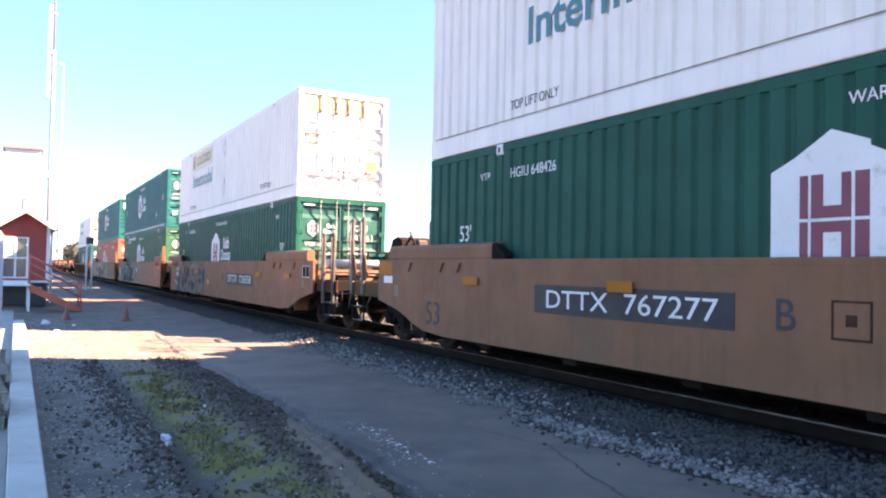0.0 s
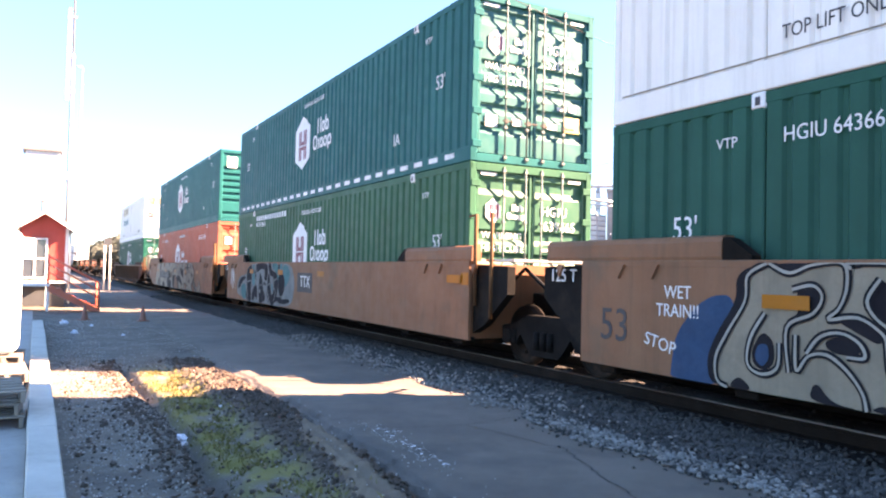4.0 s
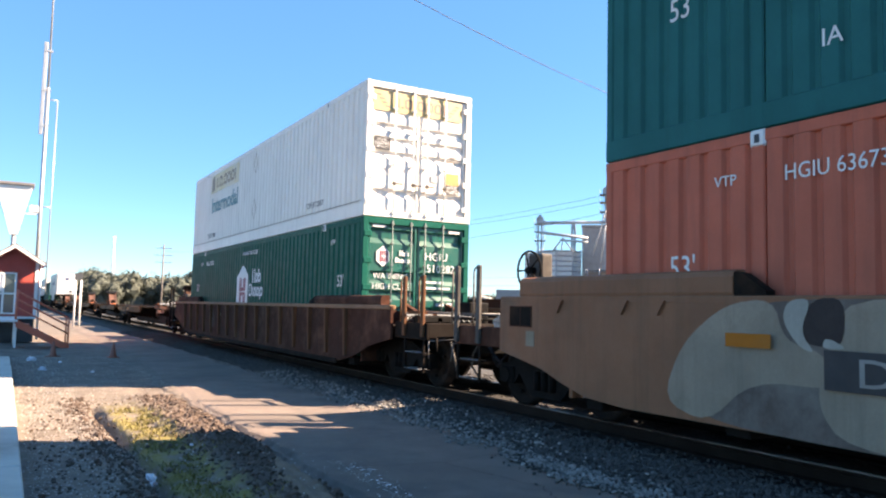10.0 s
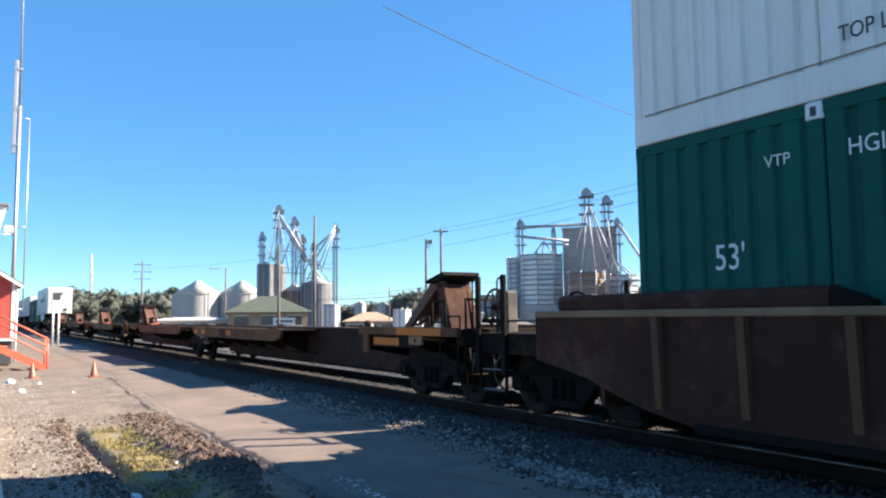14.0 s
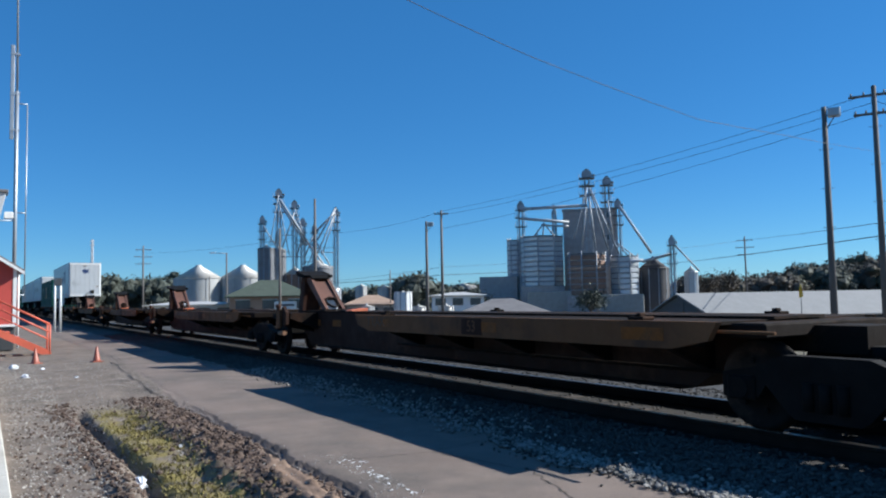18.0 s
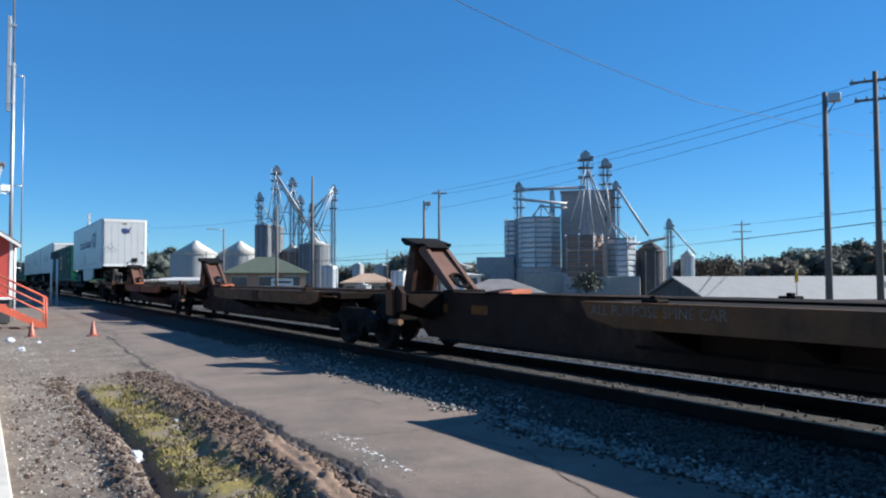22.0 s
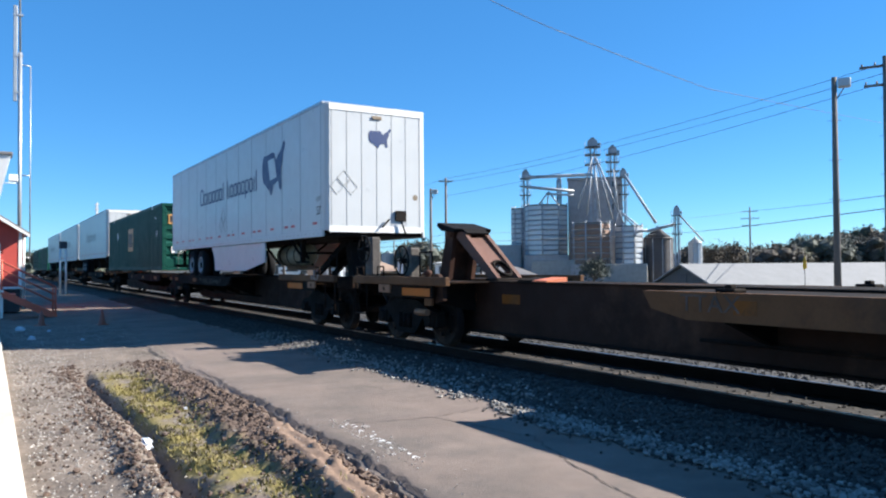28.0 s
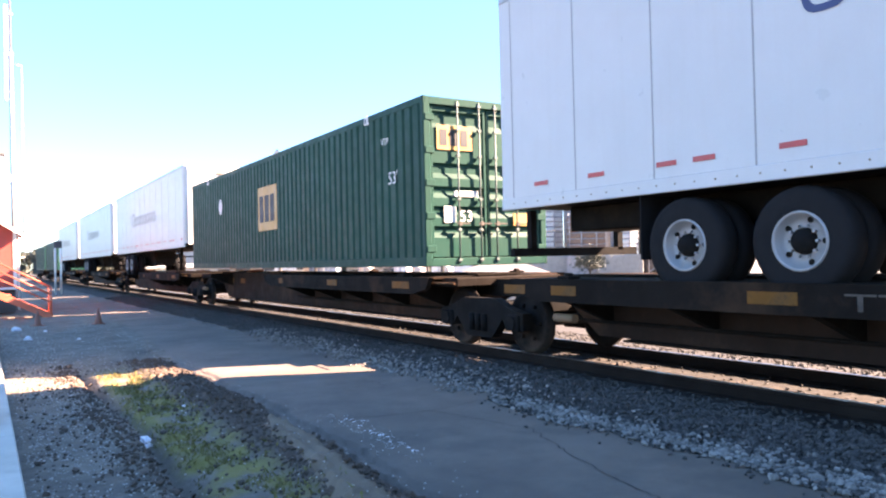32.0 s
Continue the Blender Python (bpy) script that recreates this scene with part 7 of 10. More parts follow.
spray(car_d, "graffiti_letter", 73.6 - mid_d, 0.40, [[(7.51, 1.0), (7.58, 1.12), (7.71, 1.17), (8.1, 1.18), (8.08, 0.38), (7.9, 0.46), (7.7, 0.53), (7.55, 0.63), (7.49, 0.78)]], M["g_silver"], label="silver sprayed letter-like shape")
spray(car_d, "letter_gap", 73.6 - mid_d, 0.40, [[(1.29, 1.18), (1.59, 1.18), (1.57, 0.75), (1.23, 0.77), (1.12, 0.88)]], M["g_dark2"])
spray(car_d, "letter_gap", 73.6 - mid_d, 0.40, [[(2.09, 0.99), (2.16, 0.74), (2.0, 0.72)]], M["g_dark2"])
spray(car_d, "letter_gap", 73.6 - mid_d, 0.40, [[(4.21, 1.18), (4.6, 1.18), (4.47, 1.03), (4.34, 1.07)]], M["g_dark2"])
spray(car_d, "letter_gap", 73.6 - mid_d, 0.40, [[(3.83, 0.83), (4.3, 0.75), (4.35, 0.37), (4.62, 0.26), (5.11, 0.33), (5.13, 0.26), (5.13, -0.07), (3.98, -0.07), (3.83, 0.16), (3.75, 0.38)]], M["g_dark2"])
spray(car_d, "letter_gap", 73.6 - mid_d, 0.40, [[(2.04, 0.09), (2.39, 0.19), (2.83, 0.18), (3.05, 0.03), (3.13, -0.07), (2.15, -0.07)]], M["g_dark2"])
spray(car_d, "letter_gap", 73.6 - mid_d, 0.40, [[(5.74, 0.96), (5.85, 0.79), (5.69, 0.73), (5.71, 0.53), (6.03, 0.59), (6.31, 0.56), (6.23, 0.41), (6.1, 0.2), (5.94, -0.07), (5.7, -0.07), (5.53, 0.15), (5.47, 0.45), (5.59, 0.74)]], M["g_dark2"])
spray(car_d, "letter_gap", 73.6 - mid_d, 0.40, [[(6.02, 0.96), (6.12, 0.99), (6.2, 0.94), (6.22, 0.85), (6.11, 0.88), (6.01, 0.92)]], M["g_dark2"])
spray(car_d, "letter_gap", 73.6 - mid_d, 0.40, [[(6.39, 0.84), (6.44, 0.95), (6.51, 0.96), (6.57, 0.85)]], M["g_dark2"])
spray(car_d, "letter_gap", 73.6 - mid_d, 0.40, [[(6.84, 0.85), (6.91, 0.74), (6.86, 0.67), (6.8, 0.7)]], M["g_dark2"])
spray(car_d, "letter_gap", 73.6 - mid_d, 0.40, [[(6.56, 0.47), (6.84, 0.5), (7.06, 0.61), (7.18, 0.68), (7.21, 0.55), (7.26, 0.53), (7.41, 0.56), (7.44, 0.48), (7.41, 0.36), (7.26, 0.36), (7.32, 0.11), (7.41, -0.04), (7.31, -0.07), (7.14, 0.09), (6.95, 0.31)]], M["g_dark2"])
spray(car_d, "letter_gap", 73.6 - mid_d, 0.40, [[(7.53, 1.13), (7.59, 1.13), (7.51, 1.0), (7.48, 0.88), (7.5, 0.73), (7.57, 0.59), (7.8, 0.5), (8.08, 0.4), (8.08, 0.22), (7.84, 0.29), (7.59, 0.37), (7.42, 0.37), (7.41, 0.67), (7.42, 0.88), (7.46, 0.98)]], M["g_dark2"])
spray(car_d, "bare_patch", 73.6 - mid_d, 0.40, [[(2.35, 1.18), (3.15, 1.18), (2.92, 0.98), (2.7, 0.94), (2.46, 0.98)]], M["tan_steel"])
spray(car_d, "bare_patch", 73.6 - mid_d, 0.40, [[(5.33, 1.17), (5.6, 1.16), (5.46, 1.0), (5.36, 0.89)]], M["tan_steel"])
spray(car_d, "bare_patch", 73.6 - mid_d, 0.40, [[(6.35, 0.6), (6.52, 0.53), (6.59, 0.38), (6.79, 0.42), (6.96, 0.3), (7.15, 0.08), (7.32, -0.07), (5.98, -0.07), (6.1, 0.15), (6.23, 0.41)]], M["tan_steel"])
spray(car_d, "bare_patch", 73.6 - mid_d, 0.40, [[(6.75, 1.12), (7.05, 1.14), (7.12, 1.11), (7.04, 0.99), (7.02, 0.87), (6.85, 0.97)]], M["tan_steel"])
spray(car_d, "bare_patch", 73.6 - mid_d, 0.40, [[(4.91, 0.71), (5.29, 0.74), (5.3, 0.39), (4.95, 0.35)]], M["rust_red"])
spray(car_d, "pale_shard", 73.6 - mid_d, 0.40, [[(1.05, 1.16), (1.29, 1.18), (1.17, 0.88), (1.32, 0.69), (1.15, 0.75), (0.99, 0.98)]], M["g_pale"])
spray(car_d, "pale_shard", 73.6 - mid_d, 0.40, [[(1.41, 0.85), (1.62, 0.75), (1.37, 0.74)]], M["g_pale"])
spray(car_d, "pale_shard", 73.6 - mid_d, 0.40, [[(5.88, 0.73), (6.02, 0.74), (6.03, 0.61), (5.91, 0.61)]], M["g_pale"])
spray(car_d, "pale_shard", 73.6 - mid_d, 0.40, [[(6.86, 0.65), (6.94, 0.66), (6.97, 0.58), (6.87, 0.53)]], M["g_pale"])
spray(car_d, "pale_shard", 73.6 - mid_d, 0.40, [[(7.25, 0.36), (7.41, 0.34), (7.43, 0.22), (7.42, 0.07), (7.36, 0.17), (7.31, 0.27)]], M["g_pale"])
for _l in (
        [(4.42, 1.05), (4.36, 0.91), (4.3, 0.73)],
        [(5.35, 1.04), (5.39, 0.9), (5.33, 0.94)],
        [(3.04, 0.37), (3.27, 0.2), (3.45, 0.06), (3.57, -0.07)],
        [(6.68, 0.98), (6.72, 0.85)],
        [(7.45, 0.13), (7.46, -0.07)],):
    sprayed_lines(car_d, 73.6 - mid_d, 0.40, [_l], 0.045, M["g_dark2"], "letter_shadow")
for _l in (
        [(2.23, 1.17), (2.34, 0.96), (2.55, 0.73)],
        [(4.08, 0.99), (4.18, 1.12), (4.34, 1.07), (4.36, 0.98), (4.27, 0.87), (4.3, 0.75)],
        [(4.08, 0.99), (4.22, 0.89), (4.27, 0.86)],
        [(3.02, 0.09), (3.25, 0.18), (3.48, -0.04)],
        [(3.02, 0.09), (3.18, -0.07)],
        [(5.45, 0.17), (5.56, 0.09), (5.68, -0.02)],
        [(5.14, 0.17), (5.22, -0.01)],
        [(5.01, 1.14), (5.03, 1.04), (5.24, 1.03), (5.35, 0.91)],
        [(5.24, 1.17), (5.31, 1.03), (5.36, 0.91)],
        [(6.63, 1.14), (6.75, 1.0), (6.94, 0.87)],
        [(7.81, 0.88), (7.85, 0.81), (7.95, 0.75), (8.09, 0.71)],):
    sprayed_lines(car_d, 73.6 - mid_d, 0.40, [_l], 0.035, M["g_pale"], "pale_line")
spray(car_d, "letter_gap", 73.6 - mid_d, 0.40, [[(7.76, 0.88), (7.91, 0.96), (8.1, 0.94), (8.31, 0.84), (8.4, 0.88), (8.57, 0.84), (8.68, 0.87), (8.71, 0.71), (8.64, 0.5), (8.62, 0.41), (8.42, 0.53), (8.09, 0.61), (7.85, 0.75)]], M["g_dark2"])
spray(car_d, "letter_gap", 73.6 - mid_d, 0.40, [[(8.52, 1.17), (8.53, 1.05), (8.48, 0.91), (8.4, 0.83), (8.33, 0.87), (8.38, 1.01)]], M["g_dark2"])
spray(car_d, "letter_gap", 73.6 - mid_d, 0.40, [[(7.32, 0.5), (7.67, 0.57), (7.94, 0.46), (8.28, 0.31), (8.56, 0.12), (8.26, 0.12), (7.92, 0.23), (7.55, 0.3), (7.32, 0.33)]], M["g_dark2"])
spray(car_d, "letter_gap", 73.6 - mid_d, 0.40, [[(10.12, 0.84), (10.23, 0.85), (10.31, 0.75), (10.4, 0.74), (10.23, 0.71)]], M["g_dark2"])
spray(car_d, "letter_gap", 73.6 - mid_d, 0.40, [[(10.09, 0.43), (10.39, 0.44), (10.31, 0.26), (10.22, 0.23), (10.12, 0.32)]], M["g_dark2"])
spray(car_d, "letter_gap", 73.6 - mid_d, 0.40, [[(10.79, 0.8), (11.08, 0.64), (11.08, 0.57), (10.8, 0.51)]], M["g_dark2"])
spray(car_d, "letter_gap", 73.6 - mid_d, 0.40, [[(9.59, 1.16), (10.08, 1.16), (9.88, 1.05), (9.78, 0.88), (9.72, 0.6), (9.63, 0.87)]], M["g_dark2"])
spray(car_d, "bare_patch", 73.6 - mid_d, 0.40, [[(9.03, 1.16), (9.35, 1.16), (9.35, 0.8), (9.7, 0.8), (9.36, 0.6), (9.01, 0.6), (8.98, 0.85)]], M["tan_steel"])
spray(car_d, "bare_patch", 73.6 - mid_d, 0.40, [[(9.08, 0.2), (9.49, 0.24), (9.62, -0.04), (9.17, -0.06)]], M["tan_steel"])
spray(car_d, "bare_patch", 73.6 - mid_d, 0.40, [[(10.86, 0.22), (11.09, 0.27), (11.26, 0.23), (11.48, 0.11), (11.65, -0.07), (11.68, -0.07), (11.09, -0.07), (11.03, -0.04), (10.94, 0.09)]], M["tan_steel"])
spray(car_d, "bare_patch", 73.6 - mid_d, 0.40, [[(10.29, 1.14), (10.7, 1.13), (10.69, 0.92), (10.31, 0.92)]], M["g_smoke"])
spray(car_d, "pale_shard", 73.6 - mid_d, 0.40, [[(9.09, 0.57), (9.27, 0.59), (9.31, 0.28), (9.12, 0.26)]], M["g_pale"])
spray(car_d, "pale_shard", 73.6 - mid_d, 0.40, [[(10.25, 0.26), (10.52, 0.17), (10.61, 0.03), (10.36, 0.06)]], M["g_pale"])
spray(car_d, "pale_shard", 73.6 - mid_d, 0.40, [[(10.81, 0.16), (10.88, 0.14), (10.98, -0.01), (10.95, -0.07), (10.85, -0.06)]], M["g_pale"])
spray(car_d, "pale_shard", 73.6 - mid_d, 0.40, [[(11.26, 0.36), (11.39, 0.33), (11.35, 0.28)]], M["g_pale"])
spray(car_d, "pale_shard", 73.6 - mid_d, 0.40, [[(10.09, 1.14), (10.28, 1.13), (10.26, 0.95), (10.2, 0.97)]], M["g_pale"])
for _l in (
        [(9.34, 0.96), (9.6, 0.95)],
        [(9.6, 1.16), (9.58, 0.96), (9.61, 0.62), (9.7, 0.32), (9.99, -0.04)],
        [(9.76, 0.95), (10.26, 0.96)],
        [(8.73, 0.34), (8.92, 0.16), (8.95, -0.07)],
        [(10.68, 0.93), (10.71, 0.68), (10.68, 0.35), (10.63, -0.07)],
        [(10.21, 0.87), (10.05, 0.8), (10.0, 0.64), (10.03, 0.5), (10.13, 0.42)],
        [(8.98, 0.19), (9.52, 0.23), (9.65, -0.05)],):
    sprayed_lines(car_d, 73.6 - mid_d, 0.40, [_l], 0.05, M["g_dark2"], "letter_shadow")
for _l in (
        [(10.88, 1.14), (11.04, 1.01), (11.27, 0.91), (11.43, 0.77), (11.47, 0.63), (11.4, 0.49), (11.26, 0.42), (11.1, 0.38)],
        [(11.1, 0.38), (11.33, 0.36), (11.59, 0.24), (11.93, 0.04)],
        [(10.86, 0.23), (10.97, 0.06), (11.04, -0.07)],
        [(10.86, 0.23), (11.1, 0.27), (11.27, 0.23), (11.49, 0.1), (11.67, -0.07)],):
    sprayed_lines(car_d, 73.6 - mid_d, 0.40, [_l], 0.085, M["g_dark2"], "letter_shadow")
for _l in (
        [(10.83, 1.12), (10.85, 0.8)],
        [(8.13, 1.17), (8.25, 0.98), (8.36, 0.89)],
        [(7.67, 0.78), (8.03, 0.58), (8.47, 0.42), (8.73, 0.24)],):
    sprayed_lines(car_d, 73.6 - mid_d, 0.40, [_l], 0.035, M["g_pale"], "pale_line")
for _l in (
        [(11.38, 0.4), (11.77, 0.15), (12.13, 0.07), (12.43, 0.23), (12.6, 0.41), (12.78, 0.22), (12.94, -0.03)],
        [(10.68, 0.43), (10.74, -0.05), (11.08, -0.02)]):
    sprayed_lines(car_d, 73.6 - mid_d, 0.40, [_l], 0.035, M["g_pale"], "pale_line")
sprayed_lines(car_d, 73.6 - mid_d, 0.40, [[(11.28, 0.42), (11.68, 0.08), (12.13, 0.0), (12.46, 0.15), (12.62, 0.36), (12.88, -0.05)]], 0.04, M["g_dark2"], "letter_shadow")
side_text("BHB VAR", 0.15, M["mark_grey"], car_b, -1.577, 29.15 - mid_b, 1.33, 0.95, 3)
side_text("19", 0.24, M["mark_white"], car_b, -1.577, 28.05 - mid_b, 0.82, 0.95, -14)


def scribble(car, y, z, length, height, material, seed, strokes=7, wide=0.013):
    """A tangle of thin looping sprayed strokes, not readable."""
    rng = random.Random(seed)
    for i in range(strokes):
        x0, run = rng.uniform(0, length * 0.7), rng.uniform(0.15, 0.45) * length
        ph, fr, hh, zc = rng.uniform(0, 6), rng.uniform(0.5, 1.1), height * rng.uniform(0.12, 0.35), height * rng.uniform(0.25, 0.75)
        pts = [(x0 + run * k / 22 + 0.035 * math.cos(ph + fr * k * 0.5), zc + hh * math.sin(ph + fr * k * 0.5) + 0.1 * hh * k / 22) for k in range(23)]
        sprayed_lines(car, y, z, [pts[::2]], wide, material, "sprayed_stroke")


scribble(car_d, 60.5 - mid_d, 0.75, 1.3, 0.72, M["g_smoke"], 31, 11, 0.016)
scribble(car_e, 94.35 - mid_e, 0.42, 0.65, 0.75, M["mark_faint"], 12, 9)
scribble(car_e, 93.4 - mid_e, 0.98, 0.55, 0.14, M["mark_grey"], 14, 5)
scribble(car_c, 55.2 - mid_c, 0.75, 0.8, 0.7, M["mark_white"], 35, 13)


# ---- spine cars ----
def hitch(car, y, s, paint="rust_red", reach=0.0):
    """A trailer stand: a leaning post plate across the car, a kingpin plate on it, and a strut with a web that slopes down towards s."""
    rusty = paint == "rust_red"
    body = M["hitch_brown" if rusty else "black_steel"]
    h = part("hitch", G().prism([(y - s * 0.86, 1.08), (y - s * 0.60, 1.99), (y - s * 0.50, 1.99), (y - s * 0.74, 1.08)], "x", -0.29, 0.29), body, car, "rusty folding trailer hitch" if rusty else "black trailer hitch under a trailer's nose")
    for x in (-0.25, 0.25):
        part("post_cheek", G().prism([(y - s * 0.90, 1.08), (y - s * 0.58, 2.06), (y - s * 0.34, 2.04), (y - s * 0.40, 1.7), (y - s * 0.55, 1.08)], "x", x - 0.045, x + 0.045), body, h)
        part("strut_bar", G().prism([(y - s * 0.30, 1.93), (y - s * 0.22, 2.04), (y - s * 0.06, 2.02), (y + s * (1.0 + reach), 1.20), (y + s * (0.82 + reach), 1.14)], "x", x * 0.9 - 0.04, x * 0.9 + 0.04), M[paint], h)
    part("kingpin_plate", G().prism([(y - s * 0.74, 2.22), (y - s * 0.76, 2.16), (y - s * 0.6, 2.06), (y - s * 0.16, 2.02), (y - s * 0.12, 2.08)], "x", -0.40, 0.40).prism([(y - s * 0.16, 2.02), (y - s * 0.12, 2.08), (y + s * 0.04, 2.00), (y + s * 0.02, 1.97)], "x", -0.24, 0.24), M["black_steel"], h, "black kingpin plate")
    part("strut_web", G().prism([(y - s * 0.06, 1.88), (y - s * 0.02, 1.92), (y + s * (0.62 + reach), 1.45), (y + s * (0.58 + reach), 1.41)], "x", -0.19, 0.19), M[paint], h)
    part("cross_tube", G().cyl((-0.34, y - s * 0.44, 1.98), (0.34, y - s * 0.44, 1.98), 0.05, n=10), body, h)
    part("foot_block", G().box(-0.36, 0.36, min(y + s * (0.78 + reach), y + s * (1.12 + reach)), max(y + s * (0.78 + reach), y + s * (1.12 + reach)), 1.09, 1.19, 0.015), M["rust_dark"], h)
    if rusty:
        eye, c = G(), y + s * (0.78 + reach)
        ring = [(0.15 * math.sin(k * math.pi / 8), c + s * 0.17 * math.cos(k * math.pi / 8), 1.36 - 0.12 * math.cos(k * math.pi / 8)) for k in range(17)]
        n = 6
        for k in range(16):
            p = Vector(ring[k])
            t1 = (Vector(ring[k + 1]) - Vector(ring[k - 1 if k else 15])).normalized()
            u1 = t1.cross(Vector((0.3, 0.5, 0.8))).normalized()
            w1 = t1.cross(u1)
            eye.v += [tuple(p + (u1 * math.cos(q * math.pi / 3) + w1 * math.sin(q * math.pi / 3)) * 0.03) for q in range(n)]
        for k in range(16):
            for q in range(n):
                eye.f.append((k * n + q, k * n + (q + 1) % n, (k + 1) % 16 * n + (q + 1) % n, (k + 1) % 16 * n + q))
        part("lifting_eye", eye, M["rust_dark"], h)
        bk = part("hitch_bracket", G().box(-1.36, -1.30, min(y + s * 0.42, y + s * 0.66), max(y + s * 0.42, y + s * 0.66), 0.74, 1.19, 0.01), M["deck_tan"], h, "tan upright bracket on the car's joint")
        part("bracket_wing", G().prism([(y + s * 0.62, 0.78), (y + s * 0.62, 1.24), (y + s * 0.70, 1.28), (y + s * 0.90, 1.14), (y + s * 0.90, 0.84)], "x", -1.28, -1.20), M["spine_brown"], bk)
        part("bracket_arm", G().prism([(-1.30, 0.80), (-1.30, 1.10), (-0.42, 1.10), (-0.42, 0.62)], "y", min(y + s * 0.50, y + s * 0.58), max(y + s * 0.50, y + s * 0.58)), M["rust_dark"], bk)
        part("pull_knob", G().lathe([(0.05, 1.19), (0.045, 1.24), (0.07, 1.27), (0.075, 1.31), (0.04, 1.34), (0.0, 1.345)], (-1.33, y + s * 0.50, 0), "z", 12), M["hitch_brown"], bk)


def end_frame(car, ye, s, paint):
    """The broad decked end of a spine car over its last truck: beams, jacking pad, handholds, stirrup steps."""
    def at(d):
        return ye - s * d

    def run(d0, d1):
        return min(at(d0), at(d1)), max(at(d0), at(d1))
    part("end_deck", G().box(-1.35, 1.35, *run(0.1, 3.3), 1.122, 1.15), M["rust_dark"], car)
    part("end_beam", G().box(-1.34, 1.34, *run(0.0, 0.1), 0.95, 1.2, 0.01), M["rust_dark"], car)
    for x in (-1, 1):
        sd = part("side_beam", G().box(x * 1.36, x * 1.45, *run(0.0, 3.5), 1.08, 1.225, 0.012), paint, car)
        part("lower_plate", G().box(x * 1.36, x * 1.40, *run(1.25, 3.0), 0.87, 1.078), M["rust_dark"], sd)
        part("stirrup_step", G().cyl((x * 1.41, at(0.03), 0.5), (x * 1.41, at(0.03), 1.08), 0.016, n=6).cyl((x * 1.41, at(0.55), 0.5), (x * 1.41, at(0.55), 1.08), 0.016, n=6).cyl((x * 1.41, at(0.03), 0.5), (x * 1.41, at(0.55), 0.5), 0.018, n=6), M["rust_dark"], sd)
        for d0, d1, z in ((0.02, 0.32, 1.4), (0.95, 1.2, 1.4)):
            part("handhold", G().cyl((x * 1.38, at(d0), 1.22), (x * 1.38, at(d0), z), 0.014, n=6).cyl((x * 1.38, at(d1), 1.22), (x * 1.38, at(d1), z), 0.014, n=6).cyl((x * 1.38, at(d0), z), (x * 1.38, at(d1), z), 0.014, n=6), M["rust_dark"], sd)
        pad = part("jacking_pad", G().box(x * 1.40, x * 1.44, *run(1.1, 1.55), 0.93, 1.075, 0.01), M["post_tan"], sd, "worn grey-tan jacking pad")
        part("pad_hole", G().cyl((x * 1.438, at(1.32), 1.0), (x * 1.446, at(1.32), 1.0), 0.035, n=10), M["black_steel"], pad)
    part("guard_frame", G().cyl((-0.75, at(1.45), 1.15), (-0.75, at(1.45), 1.66), 0.018, n=6).cyl((-0.75, at(1.9), 1.15), (-0.75, at(1.9), 1.66), 0.018, n=6).cyl((-0.75, at(1.45), 1.66), (-0.75, at(1.9), 1.66), 0.018, n=6).cyl((-0.75, at(1.45), 1.3), (-0.75, at(1.9), 1.3), 0.014, n=6), M["rust_dark"], car)
    reflectors(car, [at(2.45)], x=-1.402, w=0.97, h=0.13, z=0.965)


